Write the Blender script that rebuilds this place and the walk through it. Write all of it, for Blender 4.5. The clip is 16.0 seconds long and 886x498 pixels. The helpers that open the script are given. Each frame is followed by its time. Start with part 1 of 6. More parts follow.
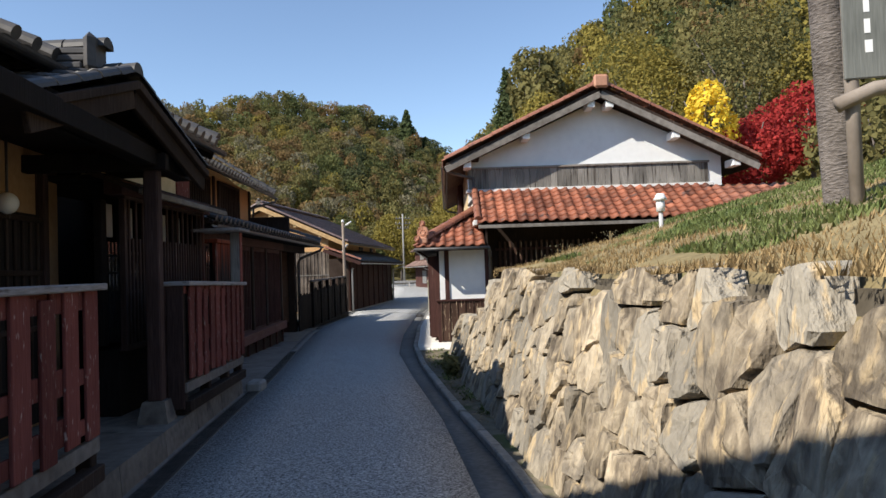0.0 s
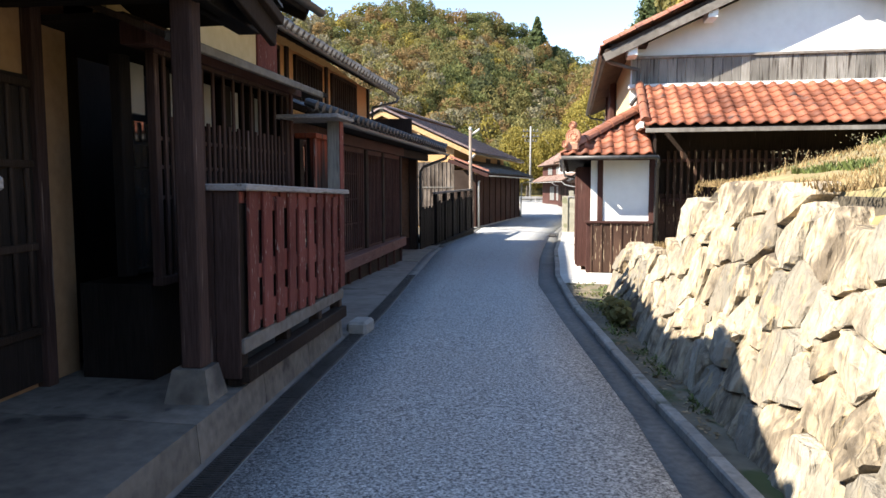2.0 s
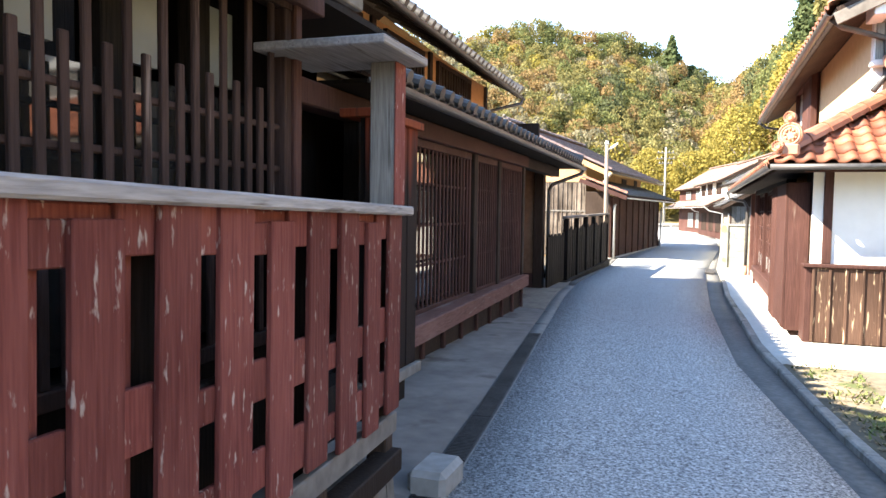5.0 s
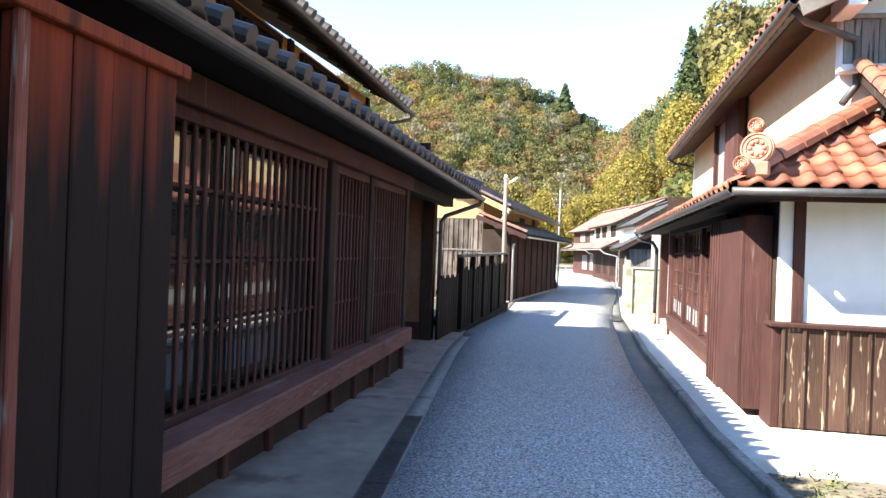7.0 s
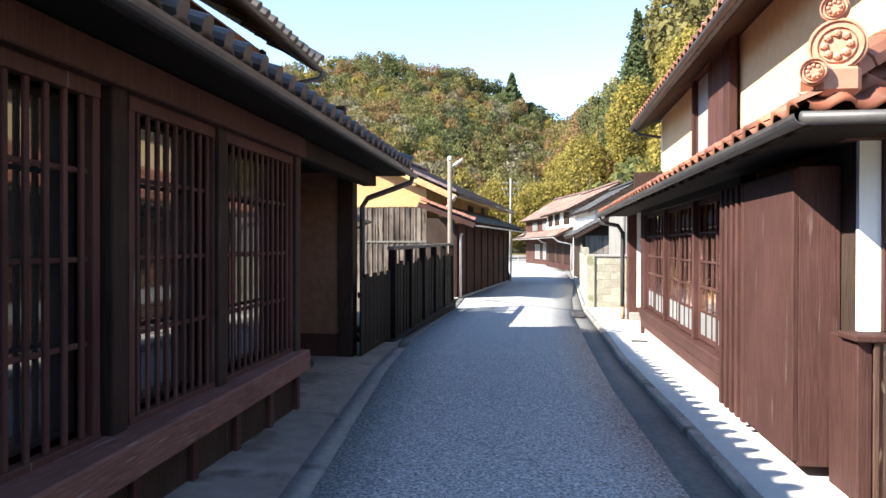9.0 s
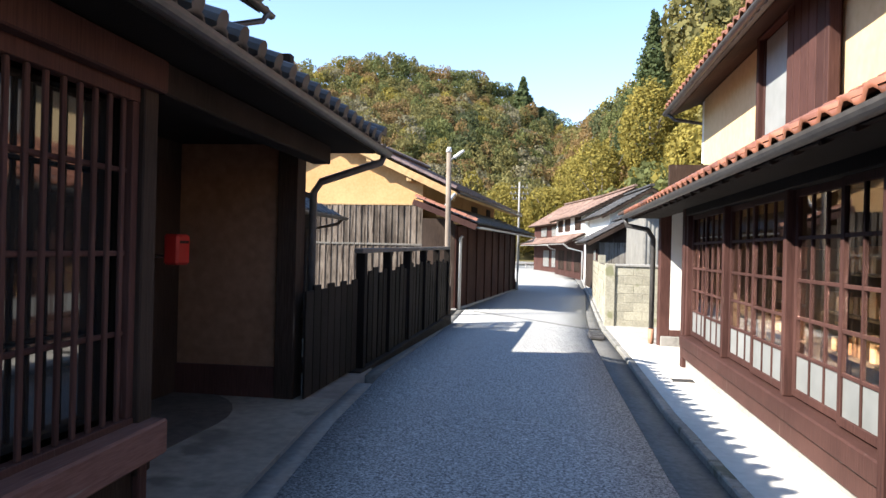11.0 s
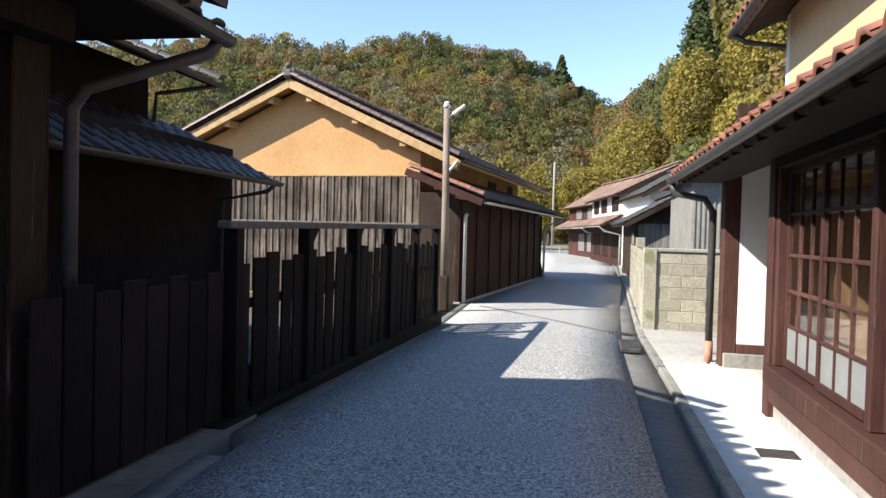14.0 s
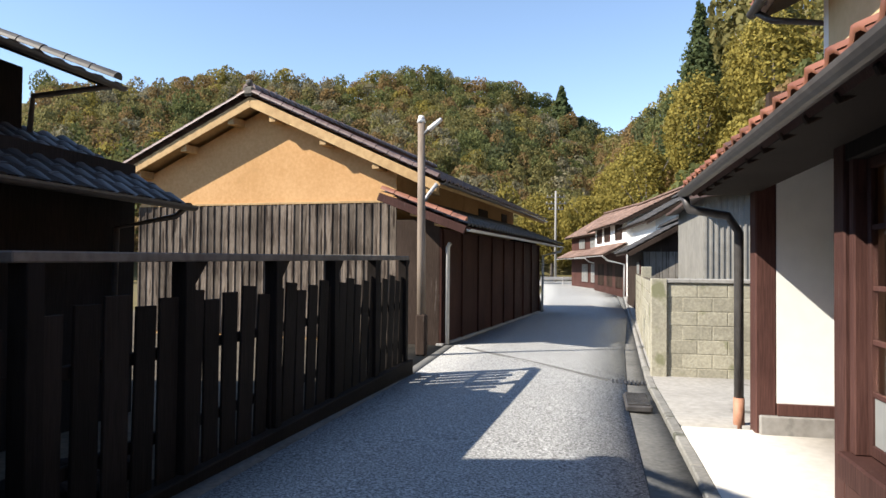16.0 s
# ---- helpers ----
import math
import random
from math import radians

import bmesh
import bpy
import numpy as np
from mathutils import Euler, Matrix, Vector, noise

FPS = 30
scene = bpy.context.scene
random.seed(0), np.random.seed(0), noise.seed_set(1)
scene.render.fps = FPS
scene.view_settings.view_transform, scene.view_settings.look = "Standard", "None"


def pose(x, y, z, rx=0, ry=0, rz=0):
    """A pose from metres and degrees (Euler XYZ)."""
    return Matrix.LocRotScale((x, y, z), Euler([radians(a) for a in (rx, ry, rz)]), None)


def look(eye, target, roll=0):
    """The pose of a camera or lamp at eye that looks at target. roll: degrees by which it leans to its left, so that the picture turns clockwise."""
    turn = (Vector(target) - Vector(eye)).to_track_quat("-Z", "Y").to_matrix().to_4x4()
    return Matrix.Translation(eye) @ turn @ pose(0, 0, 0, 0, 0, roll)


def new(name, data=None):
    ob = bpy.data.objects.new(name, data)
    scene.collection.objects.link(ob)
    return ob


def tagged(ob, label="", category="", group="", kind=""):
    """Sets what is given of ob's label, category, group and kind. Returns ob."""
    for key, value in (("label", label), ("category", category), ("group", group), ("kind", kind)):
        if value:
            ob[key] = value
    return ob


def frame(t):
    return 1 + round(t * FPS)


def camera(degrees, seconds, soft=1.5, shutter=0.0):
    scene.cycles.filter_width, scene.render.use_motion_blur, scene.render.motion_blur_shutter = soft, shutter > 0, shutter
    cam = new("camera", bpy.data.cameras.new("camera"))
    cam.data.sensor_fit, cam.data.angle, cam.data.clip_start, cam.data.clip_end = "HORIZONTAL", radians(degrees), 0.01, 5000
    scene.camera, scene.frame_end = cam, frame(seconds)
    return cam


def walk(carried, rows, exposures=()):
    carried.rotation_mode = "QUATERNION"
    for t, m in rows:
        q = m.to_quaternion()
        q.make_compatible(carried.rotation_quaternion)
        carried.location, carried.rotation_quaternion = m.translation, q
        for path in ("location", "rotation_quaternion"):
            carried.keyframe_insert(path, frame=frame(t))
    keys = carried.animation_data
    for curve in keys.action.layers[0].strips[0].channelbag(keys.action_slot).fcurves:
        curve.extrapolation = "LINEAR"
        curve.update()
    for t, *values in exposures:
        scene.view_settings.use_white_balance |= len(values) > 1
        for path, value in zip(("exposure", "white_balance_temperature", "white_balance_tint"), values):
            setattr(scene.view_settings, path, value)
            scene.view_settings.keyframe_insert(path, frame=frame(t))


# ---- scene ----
cam = camera(63.8, 16.0)

PATH = [
    (0, (1.563, -3.637, 1.557), (1.555, -1.637, 1.613), -1.9),
    (0.5, (1.402, -2.906, 1.544), (1.24, -0.913, 1.505), -1.2),
    (1, (1.293, -2.186, 1.526), (1.03, -0.207, 1.408), -0.9),
    (1.5, (1.147, -1.492, 1.507), (0.804, 0.472, 1.358), -0.2),
    (2, (1.034, -0.839, 1.503), (0.683, 1.123, 1.327), -0.1),
    (2.5, (0.862, -0.206, 1.498), (0.501, 1.752, 1.309), -0.3),
    (3, (0.744, 0.407, 1.468), (0.379, 2.363, 1.27), -1.3),
    (3.5, (0.565, 1.099, 1.476), (0.074, 3.027, 1.274), -2.3),
    (3.7, (0.499, 1.351, 1.48), (-0.07, 3.259, 1.284), -3.0),
    (5.8, (-0.053, 3.979, 1.41), (-0.746, 5.853, 1.331), 1.7),
    (6, (-0.094, 4.255, 1.398), (-0.69, 6.162, 1.302), 1.7),
    (6.5, (-0.192, 4.905, 1.419), (-0.67, 6.847, 1.395), 1.9),
    (7, (-0.305, 5.565, 1.404), (-0.712, 7.523, 1.407), 2.1),
    (7.5, (-0.352, 6.211, 1.4), (-0.71, 8.178, 1.425), 1.4),
    (8, (-0.415, 6.867, 1.388), (-0.729, 8.842, 1.407), 0.4),
    (8.5, (-0.388, 7.552, 1.392), (-0.679, 9.53, 1.387), -0.4),
    (8.7, (-0.403, 7.818, 1.378), (-0.687, 9.798, 1.366), -0.2),
    (10.8, (-0.48, 10.7, 1.329), (-0.771, 12.679, 1.327), 1.5),
    (11, (-0.508, 10.964, 1.347), (-0.806, 12.941, 1.347), 1.4),
    (11.5, (-0.468, 11.636, 1.332), (-0.782, 13.611, 1.345), 1.2),
    (12, (-0.421, 12.286, 1.316), (-0.746, 14.259, 1.332), 1.4),
    (12.5, (-0.347, 12.937, 1.298), (-0.695, 14.906, 1.311), 1.2),
    (13, (-0.255, 13.526, 1.298), (-0.627, 15.491, 1.306), 1.1),
    (13.5, (-0.216, 14.158, 1.281), (-0.588, 16.123, 1.251), 1.1),
    (14, (-0.187, 14.718, 1.283), (-0.59, 16.676, 1.236), 1.5),
    (14.5, (-0.146, 15.26, 1.269), (-0.539, 17.221, 1.219), 2.0),
    (15, (-0.089, 15.819, 1.277), (-0.474, 17.782, 1.277), 1.6),
    (15.5, (-0.089, 16.31, 1.265), (-0.482, 18.27, 1.311), 1.4),
    (16, (-0.064, 16.695, 1.276), (-0.482, 18.65, 1.321), 0.5),
]
EXPOSURES = [(0, 0.48, 6500, 10), (0.5, 0.82, 6500, 10), (1.5, 1.38, 6600, 10), (3.5, 2.28, 7050, 10), (5.8, 2.72, 7100, 10), (6.5, 2.5, 6700, 10), (7, 2.2, 6450, 10),
             (8.5, 1.86, 6450, 10), (11, 1.52, 6450, 10), (12.5, 1.3, 6450, 10), (14, 1.08, 6500, 10), (16, 0.9, 6650, 10)]
walk(cam, [(t, look(eye, target, roll)) for t, eye, target, roll in PATH], EXPOSURES)

# ---- light ----
SUN_AZ, SUN_EL = math.atan2(-1.08, -0.65), math.atan(1 / math.hypot(1.08, 0.65))
world = bpy.data.worlds.new("sky")
scene.world = world
world.use_nodes = True
wn = world.node_tree
sky = wn.nodes.new("ShaderNodeTexSky")
sky.sky_type, sky.sun_disc = "NISHITA", False
sky.sun_elevation, sky.sun_rotation = SUN_EL, SUN_AZ
sky.air_density, sky.dust_density, sky.ozone_density = 0.85, 0.0, 1.15
wn.nodes["Background"].inputs["Strength"].default_value = 0.142
wn.links.new(sky.outputs[0], wn.nodes["Background"].inputs[0])
sun = new("sun", bpy.data.lights.new("sun", "SUN"))
sun.data.energy, sun.data.angle, sun.data.color = 5.0, radians(0.5), (1.0, 0.93, 0.82)
sun.matrix_world = look((0, 0, 60), (1.08, 0.65, 59.0))


# ---- materials ----
def rgb(c):
    return (*c, 1.0)


def material(name, c1, c2, rough=0.8, fine=18.0, coarse=1.3, bump=0.25, stretch=(1, 1, 1), metal=0.0, vary=0.25,
             wear=None, wear_amount=0.0, wear_scale=6.0, island=False, spec=0.4, wear_stretch=None, bump_dist=0.01, sharp=0.28, alt=None):
    """Two-scale noise between two colours, with a third colour for wear, on world-space coordinates."""
    m = bpy.data.materials.new(name)
    m.use_nodes = True
    t, L = m.node_tree.nodes, m.node_tree.links
    p = t["Principled BSDF"]
    geo = t.new("ShaderNodeNewGeometry")
    mp = t.new("ShaderNodeMapping")
    mp.inputs["Scale"].default_value = stretch
    L.new(geo.outputs["Position"], mp.inputs["Vector"])
    n1, n2 = t.new("ShaderNodeTexNoise"), t.new("ShaderNodeTexNoise")
    n1.inputs["Scale"].default_value, n1.inputs["Detail"].default_value = fine, 5.0
    n2.inputs["Scale"].default_value, n2.inputs["Detail"].default_value = coarse, 4.0
    L.new(mp.outputs[0], n1.inputs["Vector"])
    L.new(geo.outputs["Position"], n2.inputs["Vector"])
    add = t.new("ShaderNodeMath")
    add.operation = "ADD"
    L.new(n1.outputs["Fac"], add.inputs[0])
    L.new(n2.outputs["Fac"], add.inputs[1])
    ramp = t.new("ShaderNodeMapRange")
    ramp.inputs["From Min"].default_value, ramp.inputs["From Max"].default_value = 1 - sharp, 1 + sharp
    L.new(add.outputs[0], ramp.inputs["Value"])
    mix = t.new("ShaderNodeMix")
    mix.data_type = "RGBA"
    mix.inputs["A"].default_value, mix.inputs["B"].default_value = rgb(c1), rgb(c2)
    L.new(ramp.outputs[0], mix.inputs["Factor"])
    out = mix.outputs["Result"]
    if alt is not None:
        ar, am = t.new("ShaderNodeMapRange"), t.new("ShaderNodeMix")
        ar.inputs["From Min"].default_value, ar.inputs["From Max"].default_value, ar.inputs["To Max"].default_value = 0.45, 0.9, 0.85
        oi, wr = t.new("ShaderNodeObjectInfo"), t.new("ShaderNodeMath")
        wr.operation = "MULTIPLY"
        L.new(oi.outputs["Random"], wr.inputs[0])
        wr.inputs[1].default_value = 7.31
        fr = t.new("ShaderNodeMath")
        fr.operation = "FRACT"
        L.new(wr.outputs[0], fr.inputs[0])
        L.new(fr.outputs[0], ar.inputs["Value"])
        am.data_type = "RGBA"
        L.new(ar.outputs[0], am.inputs["Factor"])
        L.new(out, am.inputs["A"])
        am.inputs["B"].default_value = rgb(alt)
        out = am.outputs["Result"]
    if wear is not None:
        n3 = t.new("ShaderNodeTexNoise")
        n3.inputs["Scale"].default_value, n3.inputs["Detail"].default_value = wear_scale, 8.0
        mp3 = t.new("ShaderNodeMapping")
        mp3.inputs["Scale"].default_value = wear_stretch or stretch
        L.new(geo.outputs["Position"], mp3.inputs["Vector"])
        L.new(mp3.outputs[0], n3.inputs["Vector"])
        r3 = t.new("ShaderNodeMapRange")
        r3.inputs["From Min"].default_value = 0.68 - wear_amount * 0.3
        r3.inputs["From Max"].default_value = 0.76 - wear_amount * 0.3
        L.new(n3.outputs["Fac"], r3.inputs["Value"])
        mw = t.new("ShaderNodeMix")
        mw.data_type = "RGBA"
        L.new(r3.outputs[0], mw.inputs["Factor"])
        L.new(out, mw.inputs["A"])
        mw.inputs["B"].default_value = rgb(wear)
        out = mw.outputs["Result"]
    if vary:
        src = geo.outputs["Random Per Island"] if island else t.new("ShaderNodeObjectInfo").outputs["Random"]
        hsv = t.new("ShaderNodeHueSaturation")
        vr = t.new("ShaderNodeMapRange")
        vr.inputs["To Min"].default_value, vr.inputs["To Max"].default_value = 1 - vary, 1 + vary
        L.new(src, vr.inputs["Value"])
        L.new(vr.outputs[0], hsv.inputs["Value"])
        L.new(out, hsv.inputs["Color"])
        out = hsv.outputs["Color"]
    L.new(out, p.inputs["Base Color"])
    p.inputs["Roughness"].default_value, p.inputs["Metallic"].default_value = rough, metal
    p.inputs["Specular IOR Level"].default_value = spec
    if bump:
        b = t.new("ShaderNodeBump")
        b.inputs["Strength"].default_value, b.inputs["Distance"].default_value = bump, bump_dist
        L.new(n1.outputs["Fac"], b.inputs["Height"])
        L.new(b.outputs[0], p.inputs["Normal"])
    return m


UP = (9, 9, 0.5)
M = {}


def sooted(name, top, soot, level):
    """Red-stained boards whose lower part has gone black in uneven streaks."""
    m = material(name, top, tuple(1.5 * v for v in top), 0.8, 8, 0.8, 0.25, UP, vary=0.12, spec=0.12)
    t, L = m.node_tree.nodes, m.node_tree.links
    p = t["Principled BSDF"]
    old = p.inputs["Base Color"].links[0].from_socket
    geo, sep, n = t.new("ShaderNodeNewGeometry"), t.new("ShaderNodeSeparateXYZ"), t.new("ShaderNodeTexNoise")
    mp = t.new("ShaderNodeMapping")
    mp.inputs["Scale"].default_value = (5, 5, 0.35)
    L.new(geo.outputs["Position"], sep.inputs[0])
    L.new(geo.outputs["Position"], mp.inputs["Vector"])
    L.new(mp.outputs[0], n.inputs["Vector"])
    n.inputs["Scale"].default_value, n.inputs["Detail"].default_value = 1.6, 4.0
    a = t.new("ShaderNodeMath")
    a.operation = "MULTIPLY_ADD"
    a.inputs[1].default_value = 1.3
    L.new(n.outputs["Fac"], a.inputs[0])
    L.new(sep.outputs["Z"], a.inputs[2])
    r = t.new("ShaderNodeMapRange")
    r.inputs["From Min"].default_value, r.inputs["From Max"].default_value = level + 0.72, level + 1.3
    L.new(a.outputs[0], r.inputs["Value"])
    mix = t.new("ShaderNodeMix")
    mix.data_type = "RGBA"
    mix.inputs["A"].default_value = rgb(soot)
    L.new(old, mix.inputs["B"])
    L.new(r.outputs[0], mix.inputs["Factor"])
    L.new(mix.outputs["Result"], p.inputs["Base Color"])
    return m


M["sooted"] = sooted("sooted_red_boards", (0.16, 0.032, 0.015), (0.022, 0.015, 0.013), 1.55)
# Near-black copy of the dark wood; deep shade is put into its colour.
M["black"] = material("shade_black_wood", (0.0085, 0.0068, 0.006), (0.0235, 0.0182, 0.0158), 0.8, 10, 1.2, 0.35, UP, vary=0.3, spec=0.12)
M["oldstone"] = material("old_cut_stone", (0.095, 0.086, 0.074), (0.20, 0.18, 0.155), 0.92, 12, 1.4, 0.5, vary=0.15, wear=(0.06, 0.055, 0.05), wear_amount=0.3, wear_scale=3)
M["asphalt"] = material("asphalt", (0.12, 0.12, 0.118), (0.54, 0.54, 0.525), 0.92, 75, 44, 1.0, vary=0, spec=0.15, sharp=0.2, wear=(0.70, 0.70, 0.68), wear_amount=0.3, wear_scale=40)
M["gutter"] = material("gutter_concrete", (0.085, 0.085, 0.08), (0.17, 0.166, 0.156), 0.9, 20, 1.2, 0.4, vary=0.08)
M["concrete"] = material("concrete", (0.22, 0.21, 0.195), (0.34, 0.33, 0.31), 0.9, 14, 0.9, 0.35, vary=0.08, wear=(0.11, 0.105, 0.095), wear_amount=0.15, wear_scale=2.5)
M["pale"] = material("pale_concrete", (0.50, 0.475, 0.43), (0.63, 0.60, 0.55), 0.85, 12, 0.7, 0.2, vary=0.05)
M["block"] = material("concrete_block", (0.25, 0.235, 0.185), (0.41, 0.385, 0.30), 0.92, 30, 2.0, 0.5, vary=0.18, wear=(0.20, 0.20, 0.12), wear_amount=0.3, wear_scale=3)
M["stone"] = material("wall_stone", (0.125, 0.10, 0.072), (0.43, 0.355, 0.25), 0.9, 3.2, 2.2, 1.0, (5, 5, 1.6), vary=0.3, wear=(0.42, 0.325, 0.20), wear_amount=0.38, wear_scale=2.6, bump_dist=0.06, alt=(0.27, 0.245, 0.20), sharp=0.2)
M["joint"] = material("earth_joint", (0.06, 0.05, 0.035), (0.13, 0.11, 0.08), 0.95, 14, 2, 0.6, vary=0)
M["earth"] = material("packed_earth", (0.10, 0.085, 0.06), (0.20, 0.17, 0.12), 0.95, 9, 0.8, 0.6, vary=0, wear=(0.07, 0.085, 0.03), wear_amount=0.45, wear_scale=1.6)
M["turf"] = material("dry_turf", (0.16, 0.125, 0.06), (0.30, 0.24, 0.12), 0.95, 12, 0.9, 0.8, vary=0, wear=(0.09, 0.12, 0.03), wear_amount=0.5, wear_scale=0.8)
M["blades"] = material("grass_blades", (0.062, 0.092, 0.02), (0.135, 0.155, 0.05), 0.9, 5, 0.6, 0, vary=0.4, island=True)
M["litter"] = material("dry_leaf_litter", (0.12, 0.085, 0.045), (0.30, 0.23, 0.14), 0.9, 8, 1.0, 0, vary=0.45, island=True, spec=0.1)
M["drygrass"] = material("dry_grass_blades", (0.20, 0.135, 0.06), (0.33, 0.235, 0.11), 0.9, 5, 0.6, 0, vary=0.35, island=True)
M["dark"] = material("dark_weathered_wood", (0.020, 0.013, 0.010), (0.052, 0.036, 0.028), 0.75, 10, 1.2, 0.35, UP, vary=0.3, wear=(0.12, 0.10, 0.085), wear_amount=0.05, wear_scale=3, spec=0.12)
M["brown"] = material("brown_stained_wood", (0.045, 0.021, 0.018), (0.092, 0.044, 0.037), 0.7, 10, 1.2, 0.3, UP, vary=0.2, wear=(0.16, 0.12, 0.10), wear_amount=0.03, wear_scale=3, spec=0.12)
M["red"] = material("red_ochre_wood", (0.112, 0.029, 0.024), (0.205, 0.066, 0.053), 0.78, 10, 1.6, 0.45, UP, vary=0.25, wear=(0.36, 0.27, 0.23), wear_amount=0.2, wear_scale=8.0, wear_stretch=(5, 5, 1.6), spec=0.12)
M["cap"] = material("silvered_plank_wood", (0.22, 0.20, 0.195), (0.40, 0.37, 0.355), 0.85, 9, 1.5, 0.35, (9, 0.5, 9), vary=0.1, wear=(0.14, 0.115, 0.10), wear_amount=0.22, wear_scale=4, spec=0.12)
M["posty"] = material("dark_post_wood", (0.032, 0.019, 0.016), (0.075, 0.046, 0.040), 0.8, 10, 1.2, 0.4, UP, vary=0.1, wear=(0.20, 0.15, 0.13), wear_amount=0.12, wear_scale=3, spec=0.12)
M["sill"] = material("faded_red_sill_wood", (0.11, 0.052, 0.042), (0.21, 0.11, 0.09), 0.8, 9, 1.4, 0.35, (9, 0.6, 9), vary=0, wear=(0.22, 0.17, 0.15), wear_amount=0.2, wear_scale=3, spec=0.12)
M["stile"] = material("flaking_red_stile", (0.14, 0.045, 0.032), (0.24, 0.095, 0.07), 0.8, 10, 1.6, 0.4, UP, vary=0, wear=(0.30, 0.25, 0.22), wear_amount=0.4, wear_scale=5, spec=0.12)
M["apron"] = material("stained_concrete_apron", (0.075, 0.073, 0.071), (0.175, 0.17, 0.163), 0.9, 6, 0.9, 0.35, vary=0, wear=(0.07, 0.066, 0.06), wear_amount=0.22, wear_scale=1.8, sharp=0.42)
M["redtop"] = material("orange_red_wood", (0.15, 0.030, 0.014), (0.26, 0.062, 0.024), 0.7, 8, 0.8, 0.2, UP, vary=0.1, wear=(0.05, 0.02, 0.015), wear_amount=0.35, wear_scale=1.1, spec=0.12)
M["sheath"] = material("weathered_sheathing_board", (0.050, 0.038, 0.031), (0.20, 0.165, 0.134), 0.88, 12, 1.6, 0.5, UP, vary=0.42, wear=(0.035, 0.026, 0.021), wear_amount=0.42, wear_scale=2.4, wear_stretch=(7, 7, 0.5), spec=0.1)
M["brown2"] = material("dark_red_brown_boarding", (0.026, 0.012, 0.010), (0.062, 0.028, 0.022), 0.75, 10, 1.2, 0.3, UP, vary=0.2, spec=0.1)
M["doorplaster"] = material("tan_earth_plaster", (0.27, 0.165, 0.09), (0.36, 0.23, 0.13), 0.92, 12, 0.8, 0.25, vary=0, wear=(0.16, 0.10, 0.06), wear_amount=0.15, wear_scale=1.3, spec=0.1)
M["edge"] = material("worn_concrete_edging", (0.15, 0.148, 0.142), (0.25, 0.245, 0.235), 0.9, 16, 0.9, 0.35, vary=0, wear=(0.10, 0.098, 0.092), wear_amount=0.2, wear_scale=2.0)
M["kerbstone"] = material("weathered_kerb_concrete", (0.17, 0.165, 0.15), (0.29, 0.28, 0.255), 0.92, 22, 1.4, 0.5, vary=0.14, wear=(0.09, 0.092, 0.07), wear_amount=0.3, wear_scale=3.0)
M["trodden"] = material("trodden_dark_earth", (0.05, 0.043, 0.037), (0.10, 0.085, 0.072), 0.92, 14, 1.2, 0.5, vary=0)
M["path"] = material("pale_brown_concrete", (0.17, 0.15, 0.125), (0.28, 0.25, 0.21), 0.92, 10, 0.9, 0.35, vary=0, wear=(0.12, 0.105, 0.09), wear_amount=0.2, wear_scale=1.5)
M["grey"] = material("grey_weathered_wood", (0.13, 0.12, 0.105), (0.27, 0.25, 0.225), 0.85, 11, 1.5, 0.4, UP, vary=0.3, wear=(0.045, 0.036, 0.03), wear_amount=0.32, wear_scale=2.2, spec=0.12)
M["greybeam"] = material("grey_beam_wood", (0.13, 0.115, 0.10), (0.25, 0.225, 0.20), 0.85, 11, 1.5, 0.3, (1, 1, 1), vary=0.15, spec=0.12)
M["flaked"] = material("flaking_brown_board", (0.040, 0.022, 0.016), (0.085, 0.050, 0.036), 0.8, 10, 1.2, 0.45, UP, vary=0.25, wear=(0.36, 0.28, 0.19), wear_amount=0.27, wear_scale=4.5, wear_stretch=(6, 6, 0.9), spec=0.12)
M["tan"] = material("tan_rafter_wood", (0.32, 0.20, 0.09), (0.46, 0.31, 0.15), 0.75, 8, 1.0, 0.2, vary=0.15)
M["white"] = material("white_plaster", (0.76, 0.76, 0.745), (0.84, 0.84, 0.82), 0.85, 6, 0.5, 0.08, vary=0)
M["cream"] = material("cream_plaster", (0.53, 0.405, 0.225), (0.62, 0.49, 0.29), 0.9, 10, 0.6, 0.15, vary=0)
M["ochre"] = material("ochre_plaster", (0.47, 0.27, 0.12), (0.585, 0.355, 0.175), 0.92, 14, 0.7, 0.4, vary=0, wear=(0.43, 0.25, 0.11), wear_amount=0.12, wear_scale=1.5, spec=0.12)
# Ochre plaster again, its colour darkened to carry the recess's shade.
M["shadeplaster"] = material("shade_ochre_plaster", (0.19, 0.105, 0.065), (0.27, 0.155, 0.10), 0.92, 12, 0.8, 0.25, vary=0, spec=0.12)
M["tile"] = material("red_glazed_tile", (0.17, 0.054, 0.030), (0.30, 0.106, 0.057), 0.62, 9, 1.0, 0.2, vary=0.42, wear=(0.10, 0.055, 0.045), wear_amount=0.25, wear_scale=3.0, spec=0.3)
M["tilej"] = material("red_tile_rows", (0.20, 0.075, 0.045), (0.33, 0.14, 0.085), 0.45, 9, 1.0, 0.15, vary=0.38, island=True, wear=(0.10, 0.055, 0.045), wear_amount=0.25, wear_scale=3.0, spec=0.5)
M["browntile"] = material("brown_roof_tile", (0.095, 0.060, 0.055), (0.20, 0.135, 0.12), 0.5, 9, 0.8, 0.15, vary=0.4, island=True, spec=0.5)
M["darktile"] = material("dark_roof_tile", (0.034, 0.032, 0.031), (0.082, 0.076, 0.073), 0.56, 9, 0.9, 0.15, vary=0.4, island=True, spec=0.5)
